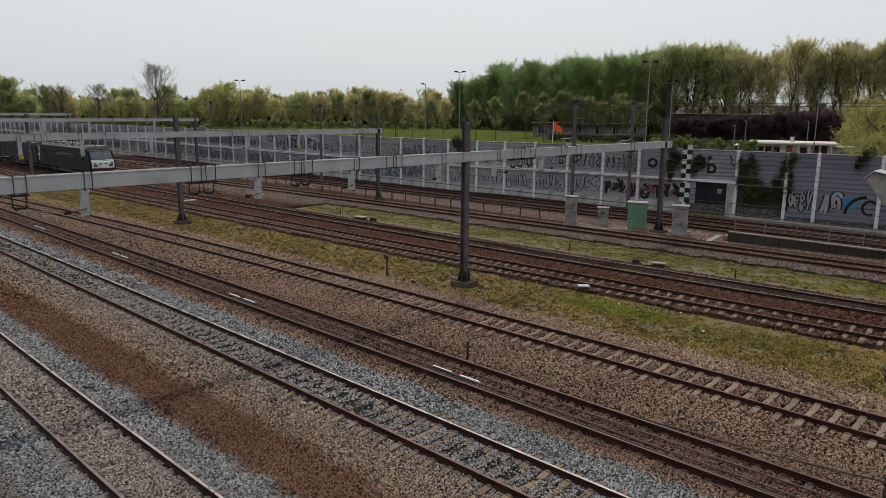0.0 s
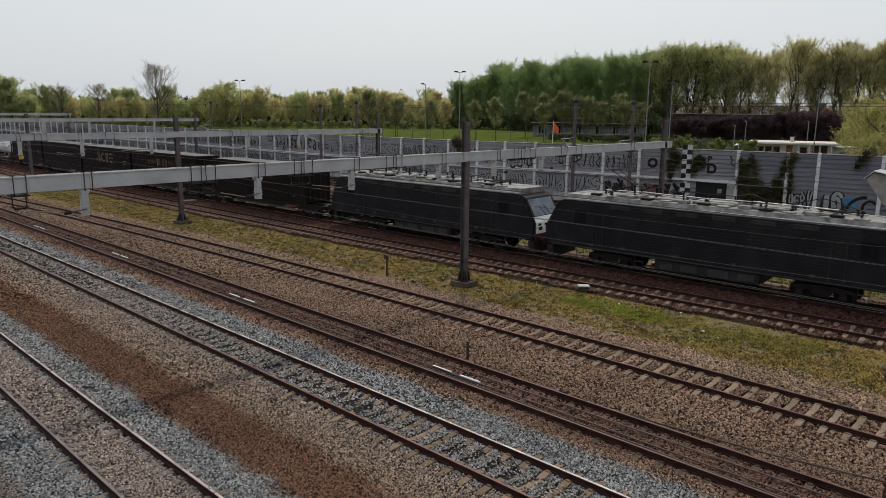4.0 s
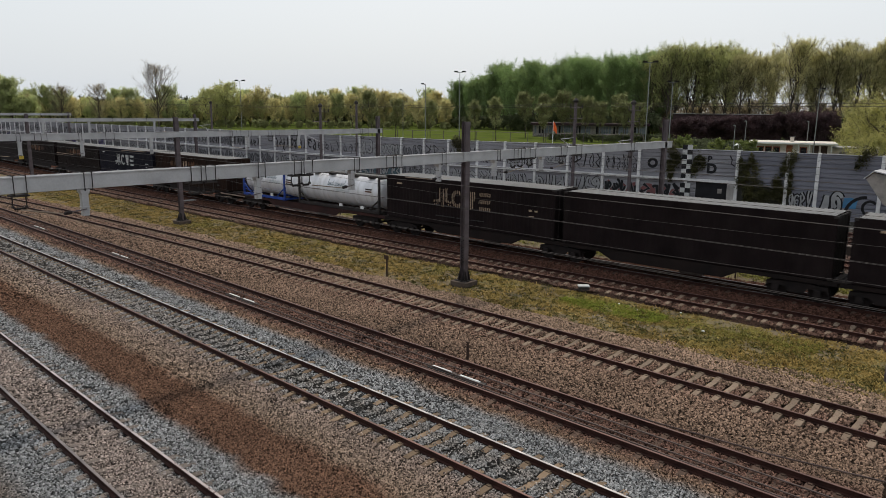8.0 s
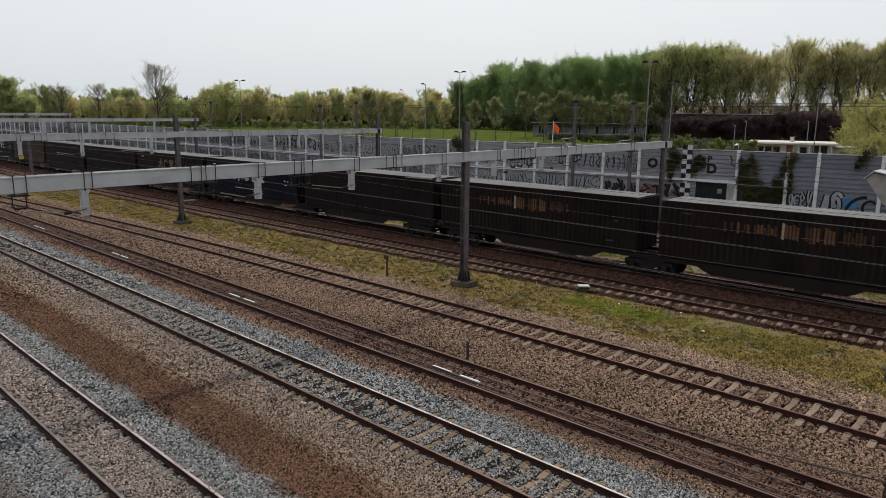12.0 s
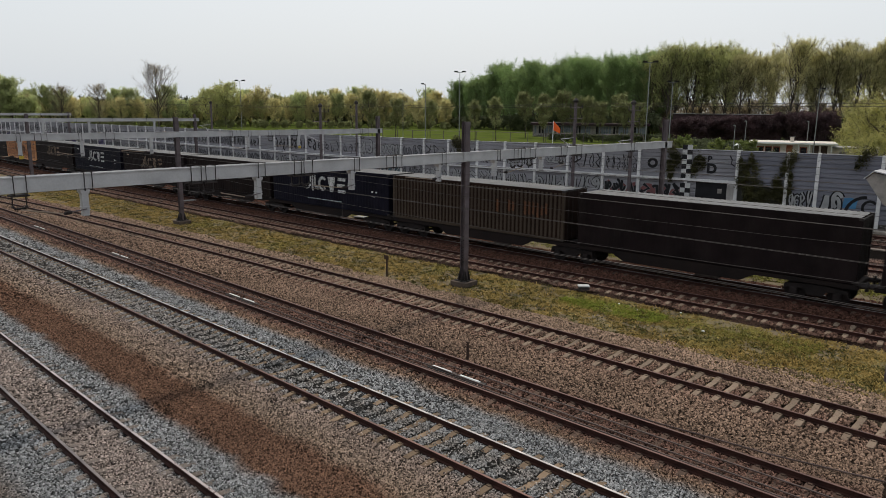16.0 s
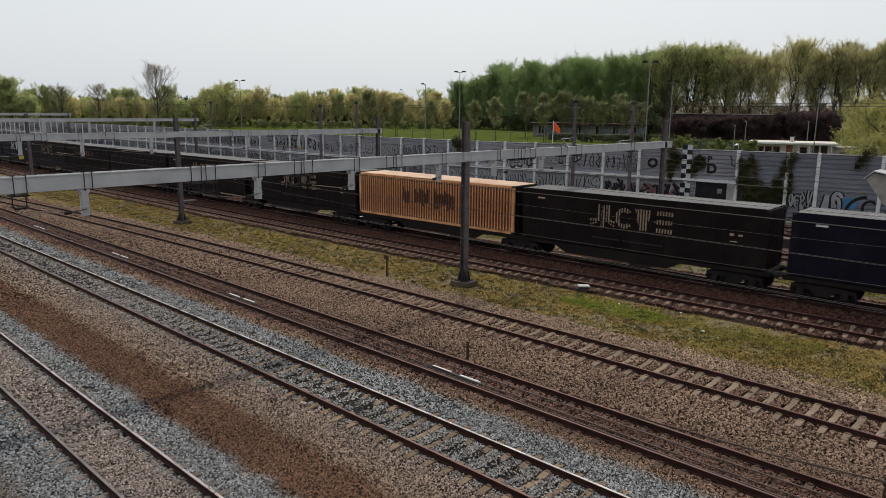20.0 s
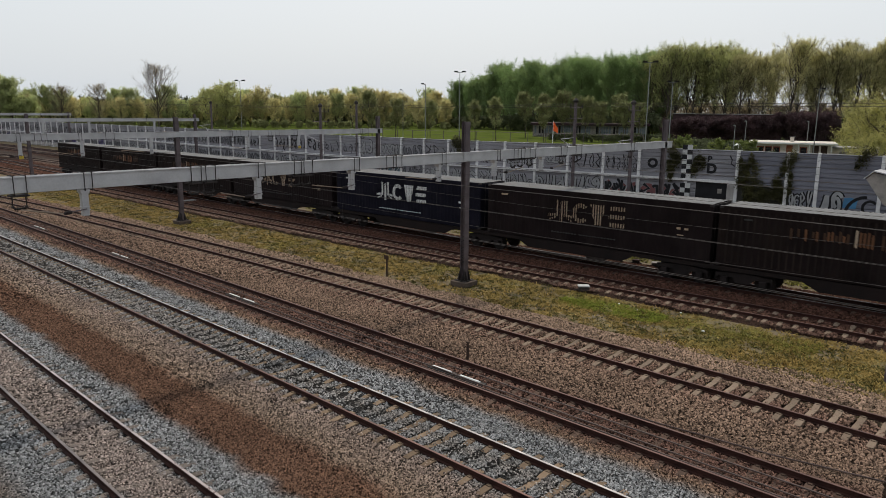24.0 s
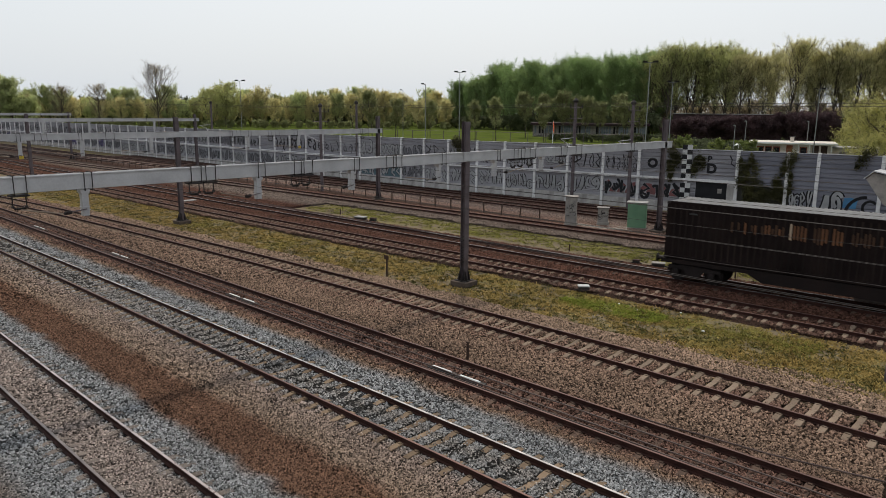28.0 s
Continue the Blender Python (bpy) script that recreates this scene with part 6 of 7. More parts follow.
def magnet(y, n, key="c"):
    """Pale strips laid between the rails."""
    t = thing("track_magnet", Matrix(), "pair of white strips on a duct between the rails", "track magnet", "track magnets")
    for i in range(n):
        a = y + i * 1.25
        bm = bmesh.new()
        box(bm, centre(key, a) - 0.22, a - 0.42, -0.13, centre(key, a) - 0.15, a + 0.42, -0.07, 0.012)
        part("strip", bm, M_WHITE, t)
        bm = bmesh.new()
        box(bm, centre(key, a) - 0.32, a - 0.6, -0.17, centre(key, a) - 0.05, a + 0.6, -0.131, 0.01)
        part("mount", bm, M_DARK, t)


for y, n in ((13.75, 2), (27.1, 2), (40.6, 2), (54.6, 2)):
    magnet(y, n)
t = thing("trackside_plate", pose(31.6, 62.5, -0.2), "pale concrete plate lying beside a track", "plate", "")
part("slab", box(bmesh.new(), -0.75, -0.35, 0, 0.75, 0.35, 0.12, 0.02), M_PALE, t)


M_CABLE = mat("brown_cable_sheath", (0.12, 0.085, 0.075), (0.06, 0.043, 0.038), 2.0, 0.6, 0.0, 0.0)


def cable_run(key, offsets, y0, y1, sheath=M_CABLE):
    t = thing("cable_run", Matrix(), "dark cables lying along the sleepers", "cables", "", "structure")
    rnd = random.Random(3)
    for dx in offsets:
        path = []
        for q in along(key, y0, y1, 1.5, dx, -0.1):
            path.append((q[0] + rnd.uniform(-0.02, 0.02), q[1], q[2] + rnd.uniform(-0.015, 0.01)))
        bm = bmesh.new()
        r = 0.022
        sweep(bm, [(r * math.cos(a), r * math.sin(a)) for a in (0.3, 1.35, 2.4, 3.45, 4.5, 5.5)], path)
        part("cable", bm, sheath, t)


cable_run("c", (-0.5, -0.24, 0.26), 0, 80)
stray = thing("cable", Matrix(), "brown cable lying loose beside the rail", "cable")
part("sheath", sweep(bmesh.new(), [(0.022 * math.cos(a), 0.022 * math.sin(a)) for a in (0.3, 1.35, 2.4, 3.45, 4.5, 5.5)],
                     [(17.16 + 0.0105 * (12.5 - y) ** 2 / 1.05 + 0.03 * math.sin(y), y, -0.13 + 0.012 * math.sin(2 * y)) for y in (12.5, 11, 9.5, 8, 6.5, 5, 3.5, 2, 0.5)]), M_CABLE, stray)
cable_run("f", (-0.45, 0.35, 1.2), 0, 125, M_RAIL)
cable_run("g", (-1.05, 1.05), 0, 125, M_RAIL)


# ---- low fence between the tracks ----
def low_fence():
    t = thing("low_fence", Matrix(), "low fence of short rusty posts with thin wires", "fence", "", "structure")
    y = 32.2
    pts = []
    while y < 128:
        pts.append((46.2 if y < 60 else 46.2 - (y - 60) * 0.03, y))
        y += 1.95
    bm = bmesh.new()
    solid(bm, [(-0.045, -0.035), (0.045, -0.035), (0.045, 0.035), (-0.045, 0.035)], "z", -0.35, 0.72)
    me = bpy.data.meshes.new("fence_post")
    bm.to_mesh(me)
    bm.free()
    me.materials.append(M_RUSTPOST)
    rnd = random.Random(5)
    for x, y in pts:
        piece("fence_post", me, t, pose(x, y, 0, rnd.uniform(-3, 3), rnd.uniform(-3, 3), 0))
    for z in (0.66, 0.3):
        bm = bmesh.new()
        sweep(bm, [(-0.008, 0), (0, 0.008), (0.008, 0), (0, -0.008)], [(x, y, z) for x, y in pts])
        part("wire", bm, M_MAST, t)


low_fence()


# ---- ramp wall with railing ----
def ramp():
    t = thing("ramp_wall", Matrix(), "low stained concrete retaining wall beside the tracks", "retaining wall", kind="structure")
    a, b = Vector((47.4, 17.5, 0)), Vector((48.7, -2.0, 0))
    d = (b - a).normalized()
    fall = Matrix(((1, 0, 0, 0), (0, 1, 0, 0), (-0.027, 0, 1, -0.2), (0, 0, 0, 1)))
    m = Matrix.Translation(a) @ Matrix.Rotation(math.atan2(d.y, d.x), 4, "Z") @ fall
    n = 6
    step = (b - a).length / n
    for i in range(n):
        bm = bmesh.new()
        box(bm, i * step + 0.01, 0.0, -0.4, (i + 1) * step - 0.01, 0.3, 0.66, 0.01)
        part("wall_section", bm, M_CONCRETE_DARK, t).matrix_local = m
        bm = bmesh.new()
        box(bm, i * step, -0.06, 0.663, (i + 1) * step - 0.005, 0.4, 0.74, 0.01)
        part("coping", bm, M_COPING, t, "worn concrete coping").matrix_local = m
    bm = bmesh.new()
    box(bm, -0.005, 0.0, -0.4, -0.3, 2.2, 0.4, 0.01)
    part("end_wall", bm, M_COPING, t).matrix_local = m
    r = thing("railing", Matrix(), "grey steel tube railing on the concrete wall", "railing")
    k = 11
    for i in range(k):
        u = 0.4 + i * (step * n - 0.6) / (k - 1)
        bm = bmesh.new()
        rod(bm, (u, 0.15, 0.742), (u, 0.15, 1.72), 0.03, seg=8)
        part("post", bm, M_COPING, r).matrix_local = m
    for z in (1.72, 1.25):
        bm = bmesh.new()
        rod(bm, (0.3, 0.15, z), (step * n - 0.1, 0.15, z), 0.028, seg=8)
        part("rail", bm, M_COPING, r).matrix_local = m
    w = thing("walkway", Matrix(), "strip of pale concrete slabs along the barrier", "walkway", kind="structure")
    for i in range(16):
        y = 1.0 + i * 1.35
        bm = bmesh.new()
        box(bm, -0.35, -0.66, -0.3, 0.35, 0.66, -0.08, 0.015)
        part("slab", bm, M_CONCRETE, w).matrix_local = pose(59.7 - 0.02 * y, y, 0, 0, 0, 2)


ramp()
part("slab", box(bmesh.new(), -1.5, -0.2, 0, 1.5, 0.2, 0.1, 0.02), M_CONCRETE, thing("concrete_slab", pose(47.9, 18.6, -0.22, 0, 0, 8), "pale concrete slab lying in the weeds", "slab"))


# ---- signal housing at the edge of the yard ----
def signal_back():
    t = thing("signal", pose(25.9, 4.74, 0), "grey roofed signal housing seen from behind on a post", "signal")
    bm = bmesh.new()
    rod(bm, (0.2, -0.75, -0.4), (0.2, -0.75, 6.3), 0.09, seg=12)
    part("post", bm, M_MAST, t)
    bm = bmesh.new()
    solid(bm, [(0.5, 6.36), (0.29, 6.57), (-0.5, 6.42), (-0.55, 5.2), (-0.03, 5.62)], "x", -0.25, 0.55)
    part("housing", bm, M_CAB, t)
    bm = bmesh.new()
    solid(bm, [(0.53, 6.37), (0.29, 6.6), (-0.55, 6.44), (-0.55, 6.47), (0.29, 6.64), (0.57, 6.37)], "x", -0.32, 0.62)
    part("hood", bm, M_GALV, t, "pale sheet-metal hood")
    bm = bmesh.new()
    box(bm, 0.0, -0.8, 5.85, 0.3, -0.45, 5.95)
    part("bracket", bm, M_MAST, t)


signal_back()


# ---- slim masts along the barrier, with feeder wires ----
def feeder_mast(x, y, h, label):
    t = thing("feeder_mast", pose(x, y, -0.25), label, "mast", "feeder masts")
    part("shaft", rod(bmesh.new(), (0, 0, 0), (0, 0, h), 0.17, 0.14, 12), M_MAST, t)
    part("cap", turned(bmesh.new(), (0, 0, h), (0, 0, h + 0.42), [(0, 0.2), (0.25, 0.26), (0.5, 0.24), (0.8, 0.12), (1, 0.05)], 12), M_DARK, t)
    for z in (h - 0.5, h - 1.5):
        bm = bmesh.new()
        rod(bm, (-1.1, -0.1, z), (1.1, -0.1, z), 0.035, seg=6)
        part("cross_arm", bm, M_MAST, t)
        for s in (-1.0, 1.0):
            part("insulator", turned(bmesh.new(), (s, -0.1, z), (s, -0.1, z + 0.3), RIBS, 8), M_DARK, t)
    bm = bmesh.new()
    pts = [Vector((-1.2 * math.cos(a), 0, h + 0.3 + 0.5 * math.sin(a))) for a in (0.3, 0.8, 1.3, 1.8, 2.3)]
    for a, b in zip(pts, pts[1:]):
        rod(bm, a, b, 0.015, seg=4)
    part("lead_wire", bm, M_WIRE, t)
    arm = bmesh.new()
    rod(arm, (0, 0, 5.3), (-2.0, 0.2, 6.2), 0.035, seg=6)
    rod(arm, (0, 0, 6.3), (-2.0, 0.2, 6.2), 0.03, seg=6)
    part("cantilever", arm, M_GALV, t)
    return t


FEED = ((57.75, 30.55, 9.4), (57.75, 36.55, 9.6), (46.3, 61.0, 9.0), (57.4, 104.0, 9.6), (57.2, 68.0, 9.5))
for x, y, h in FEED:
    feeder_mast(x, y, h, "slim brown-grey feeder mast with capped top" if x > 50 else "slim grey feeder mast between the tracks")
t = thing("feeder_wires", Matrix(), "thin feeder wires strung between slim masts", "wires", "", "structure")
for z in (9.2, 9.0):
    for dx in (-1.0, 1.0):
        bm = bmesh.new()
        sweep(bm, [(-0.009, 0), (0, 0.009), (0.009, 0), (0, -0.009)], [(57.75 + dx, 2, z), (57.75 + dx, 30.5, z), (57.75 + dx, 36.5, z), (57.5 + dx, 52, z - 0.25), (57.3 + dx, 68, z), (57.3 + dx, 86, z - 0.3), (57.4 + dx, 104, z), (57.4 + dx, 140, z)])
        part("wire", bm, M_WIRE, t)


# ---- paint on the barrier ----
def bay_matrix(i):
    a, b = WALL[i], WALL[i + 1]
    return pose(b[0], b[1], 0, 0, 0, math.degrees(math.atan2(a[1] - b[1], a[0] - b[0]))), math.hypot(a[0] - b[0], a[1] - b[1])


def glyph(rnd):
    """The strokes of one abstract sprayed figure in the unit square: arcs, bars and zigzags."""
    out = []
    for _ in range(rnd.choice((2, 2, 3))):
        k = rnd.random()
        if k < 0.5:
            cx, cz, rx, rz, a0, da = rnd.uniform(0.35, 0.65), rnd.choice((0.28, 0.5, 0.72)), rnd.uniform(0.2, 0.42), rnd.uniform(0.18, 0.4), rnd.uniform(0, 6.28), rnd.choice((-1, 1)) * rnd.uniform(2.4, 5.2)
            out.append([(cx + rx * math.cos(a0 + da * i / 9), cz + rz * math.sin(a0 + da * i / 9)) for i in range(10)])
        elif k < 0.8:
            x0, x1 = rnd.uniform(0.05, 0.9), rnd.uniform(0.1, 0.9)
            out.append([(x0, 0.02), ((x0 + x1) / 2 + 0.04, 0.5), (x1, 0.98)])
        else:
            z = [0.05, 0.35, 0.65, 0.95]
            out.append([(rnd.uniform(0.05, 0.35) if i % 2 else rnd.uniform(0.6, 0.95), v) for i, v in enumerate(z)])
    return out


def graffiti(i, z0, z1, n, fill, seed, x0=0.2, x1=None, line=0.07, edge=None):
    """A row of swollen signs with dark outlines sprayed on one bay; with no fill, thin dark tags."""
    rnd = random.Random(seed)
    m, length = bay_matrix(i)
    x1 = x1 or length - 0.2
    wall = bpy.data.objects["wall_east"]
    dark, pale = bmesh.new(), bmesh.new()
    w, h = (x1 - x0) / n, z1 - z0
    fat = min(w, h) * 0.26
    for k in range(n):
        lean, dz = rnd.uniform(-0.12, 0.12), rnd.uniform(-0.08, 0.08) * h
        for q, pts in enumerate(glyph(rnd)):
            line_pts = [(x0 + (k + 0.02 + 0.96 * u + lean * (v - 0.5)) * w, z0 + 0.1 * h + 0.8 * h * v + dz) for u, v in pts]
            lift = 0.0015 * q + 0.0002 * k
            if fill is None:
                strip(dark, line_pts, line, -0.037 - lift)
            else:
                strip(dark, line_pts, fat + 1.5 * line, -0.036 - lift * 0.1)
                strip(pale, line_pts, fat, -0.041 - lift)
    part("graffiti_lines", dark, edge or M_BLACK, wall, "sprayed graffiti outlines").matrix_local = m
    if fill is not None:
        part("graffiti_fill", pale, M_SPRAY[fill], wall, "sprayed graffiti fill").matrix_local = m
    else:
        pale.free()


def patch(i, outline, material, name="painted_patch", y=-0.033, label="sprayed patch of paint"):
    m, _ = bay_matrix(i)
    bm = bmesh.new()
    bm.faces.new([bm.verts.new((p[0], y, p[1])) for p in outline])
    part(name, bm, material, bpy.data.objects["wall_east"], label).matrix_local = m


def letter(i, char, x, z, size, weight):
    """One sprayed character on a bay, from the built-in font."""
    m, _ = bay_matrix(i)
    cu = bpy.data.curves.new("letter", "FONT")
    cu.body, cu.size, cu.extrude, cu.offset = char, size * 1.38, 0.003, weight
    tmp = bpy.data.objects.new("letter", cu)
    me = bpy.data.meshes.new_from_object(tmp)
    bpy.data.objects.remove(tmp)
    me.materials.clear()
    me.materials.append(M_BLACK)
    ob = new("sprayed_letter", me)
    ob.parent = bpy.data.objects["wall_east"]
    ob.matrix_local = m @ Matrix.Translation((x, -0.038, z)) @ Matrix.Rotation(radians(90), 4, "X")
    tagged(ob, "thick black sprayed letter")


def strip_on(i, pts, width, material):
    m, _ = bay_matrix(i)
    bm = bmesh.new()
    strip(bm, pts, width, -0.04)
    part("graffiti_lines", bm, material, bpy.data.objects["wall_east"], "sprayed line").matrix_local = m


def spray():
    rnd = random.Random(12)
    graffiti(2, 0.55, 2.4, 4, 0, 21, line=0.14)
    graffiti(1, 0.55, 2.4, 2, 0, 22, 0.1, 2.1, line=0.14)
    patch(1, [(1.95, 1.2), (2.9, 1.15), (3.0, 1.85), (2.5, 2.05), (2.05, 1.95)], M_SPRAY[3])
    m, _ = bay_matrix(1)
    bm = bmesh.new()
    strip(bm, [(2.2 + 1.5 * (1 - math.cos(a)), 0.7 + 1.45 * math.sin(a)) for a in (0, 0.25, 0.5, 0.75, 1.0, 1.25, 1.5)], 0.24, -0.042)
    strip(bm, [(3.85 + 0.5 * math.cos(a), 1.3 + 0.55 * math.sin(a)) for a in (0.7, 1.1, 1.6, 2.2, 2.8, 3.4, 4.0, 4.6, 5.2)], 0.2, -0.043)
    part("graffiti_lines", bm, M_BLACK, bpy.data.objects["wall_east"], "broad black sprayed arcs").matrix_local = m
    graffiti(0, 0.7, 2.2, 3, 0, 23, 4.2, 7.4, 0.2)
    patch(4, [(0.9, 0.62), (4.1, 0.62), (4.1, 2.6), (0.9, 2.6)], M_BLACK, label="black area low on the bay")
    patch(3, [(0.15, 0.57), (4.25, 0.57), (4.25, 2.1), (3.6, 2.5), (3.1, 2.25), (2.4, 2.55), (1.7, 2.3), (1.2, 2.6), (0.6, 2.4), (0.15, 2.55)], M_MOSS, label="dark mossy stain")
    letter(4, "B", 1.72, 4.25, 0.55, 0.03)
    letter(4, "D", 1.7, 3.35, 0.8, 0.06)
    strip_on(4, [(3.55, 4.9), (3.75, 4.55), (3.7, 4.2), (4.0, 4.0)], 0.1, M_BLACK)
    m, length = bay_matrix(4)
    bm = bmesh.new()
    box(bm, length - 0.72, -0.2, -0.3, length - 0.14, -0.04, 2.52, 0.015)
    part("pilaster", bm, M_PLINTH, bpy.data.objects["wall_east"], "pale concrete pilaster under the ledge").matrix_local = m
    patch(4, [(2.75, 1.6), (3.1, 1.6), (3.1, 2.0), (2.75, 2.0)], M_CAB, y=-0.036, label="small pale patch of paint")
    letter(5, "O", 0.8, 3.6, 0.8, 0.07)
    for bay, seed in ((5, 26), (6, 28)):                  # dark swollen figures on a dull red ground
        _, length = bay_matrix(bay)
        top = [(0.25 + k * (length - 0.5) / 8, 1.9 + 0.3 * math.sin(k * 1.9 + bay)) for k in range(9)]
        patch(bay, [(0.25, 1.1)] + top + [(length - 0.25, 1.05)], M_SPRAY[2], y=-0.0335, label="dull red sprayed ground")
        graffiti(bay, 0.75, 2.3, 4, 5, seed, line=0.05, edge=M_SPRAY[1])
        for k in range(3):
            x0 = 0.6 + k * (length - 1.2) / 3
            strip_on(bay, [(x0, 0.9), (x0 + 0.2, 1.4), (x0 + 0.5, 1.75 + 0.1 * k)], 0.13, M_SPRAY[0])
    graffiti(6, 3.0, 4.7, 6, None, 29, line=0.06)
    graffiti(7, 0.7, 2.4, 4, 0, 30, line=0.1)
    graffiti(7, 3.0, 4.8, 5, None, 31, line=0.09)
    graffiti(8, 0.7, 2.4, 4, 0, 32, line=0.1)
    graffiti(8, 3.4, 4.4, 4, 0, 33, line=0.05)
    for i in range(9, len(WALL) - 1):
        graffiti(i, 0.7, rnd.uniform(2.1, 2.45), rnd.choice((4, 5)), rnd.choice((0, 0, 1, 1, 0, 4, 1)) if i > 10 else 0, 40 + i, line=0.09 if i < 18 else 0.16)
        if (rnd.random() < 0.9 or i < 15) and i < 60:
            graffiti(i, rnd.uniform(2.85, 3.1), rnd.uniform(4.4, 5.0), rnd.choice((3, 4, 5)), rnd.choice((None, None, None, 1, 1, 0)), 80 + i, line=0.1 if i < 18 else 0.17)
    for bay in (14, 15):
        patch(bay, [(0.3, 0.7), (3.4, 0.7), (3.4, 1.9), (2.6, 2.3), (1.5, 2.1), (0.3, 2.2)], M_TEAL, y=-0.0335, label="dull teal sprayed ground")
    # chequered squares at the end of one bay
    m, length = bay_matrix(4)
    wall = bpy.data.objects["wall_east"]
    s = 0.42
    for r in range(12):
        for c in range(2):
            z = 0.66 + r * s
            if 2.5 < z + s and z < 2.75:
                continue
            bm = bmesh.new()
            box(bm, -0.42 + c * s, -0.2, z, -0.42 + (c + 1) * s - 0.004, -0.034 if c else -0.172, z + s - 0.004)
            part("chequer_square", bm, M_LOGO_W if (r + c) % 2 == 0 else M_BLACK, wall, "white painted square" if (r + c) % 2 == 0 else "black painted square").matrix_local = m


spray()


def ivy(i, x0, x1, z0, z1, n, seed, out=0.25):
    """A mat of climbing leaves on one bay of the barrier."""
    m, _ = bay_matrix(i)
    rs = np.random.RandomState(seed)
    k = max(5, int((x1 - x0) * (z1 - z0) * 2.2))           # ragged clumps
    cu, cv, cs = rs.uniform(-0.85, 0.85, k), rs.uniform(0.05, 0.95, k), rs.uniform(0.4, 1.2, k)
    q = rs.randint(0, k, n)
    u = cu[q] + rs.normal(0, 1, n) * 0.34 * cs[q] / (x1 - x0)
    v = cv[q] + rs.normal(0, 1, n) * 0.3 * cs[q] / (z1 - z0)
    c = np.stack([(x0 + x1) / 2 + (x1 - x0) / 2 * u, -0.06 - out * rs.uniform(0, 1, n) ** 2, z0 + (z1 - z0) * v], 1)
    a = rs.normal(0, 1, (n, 3))
    a /= np.linalg.norm(a, axis=1)[:, None]
    b = np.cross(a, rs.normal(0, 1, (n, 3)))
    b /= np.linalg.norm(b, axis=1)[:, None]
    k = rs.uniform(0.025, 0.07, n)[:, None]
    quad = np.stack([c - a * k, c - b * k, c + a * k, c + b * k], 1).reshape(-1, 3)
    ob = new("ivy", mesh_of("ivy", quad, np.arange(4 * n).reshape(-1, 4), M_LEAF["ivy"]))
    ob.matrix_basis = m
    tagged(ob, "climbing ivy hanging on the noise barrier", "ivy", "ivy on the barrier", "stuff")


ivy(5, 2.7, 3.9, 2.6, 6.0, 5000, 1, 0.4)
ivy(4, 0.45, 0.9, 2.8, 5.4, 1300, 2, 0.2)
ivy(4, 0.9, 1.5, 3.2, 5.2, 1100, 6)
ivy(3, 0.0, 1.7, 2.0, 5.6, 4000, 3)
ivy(3, 2.9, 4.4, 1.8, 4.6, 3200, 4)
ivy(1, 2.6, 3.7, 4.4, 5.7, 900, 11)
ivy(3, 0.0, 4.4, 1.2, 3.0, 3600, 5, 0.2)
ivy(2, 0.0, 0.5, 4.3, 5.6, 900, 7, 0.3)
ivy(11, 0.6, 1.8, 4.4, 5.9, 2600, 8, 0.5)


# ---- behind the barrier ----
M_CLAD = mat("white_cladding", (0.62, 0.56, 0.50), (0.48, 0.43, 0.38), 0.8, 0.7, 0.0, 0.05)
M_MAROON = mat("dark_maroon_cladding", (0.049, 0.028, 0.0308), (0.0308, 0.0196, 0.0224), 0.4, 0.8, 0.0, 0.1, 5.0)
M_REDWOOD = mat("red_brown_frame", (0.30, 0.095, 0.05), (0.19, 0.06, 0.035), 1.0, 0.7)
M_POLE = mat("grey_pole", (0.24, 0.245, 0.24), (0.17, 0.175, 0.17), 1.0, 0.5, 0.3, 0.0)


def facing(az, d, z=-0.3):
    """A place at an angle and distance, its -y side turned to the eye."""
    x, y = at(az, d)
    return pose(x, y, z, 0, 0, az - 90)


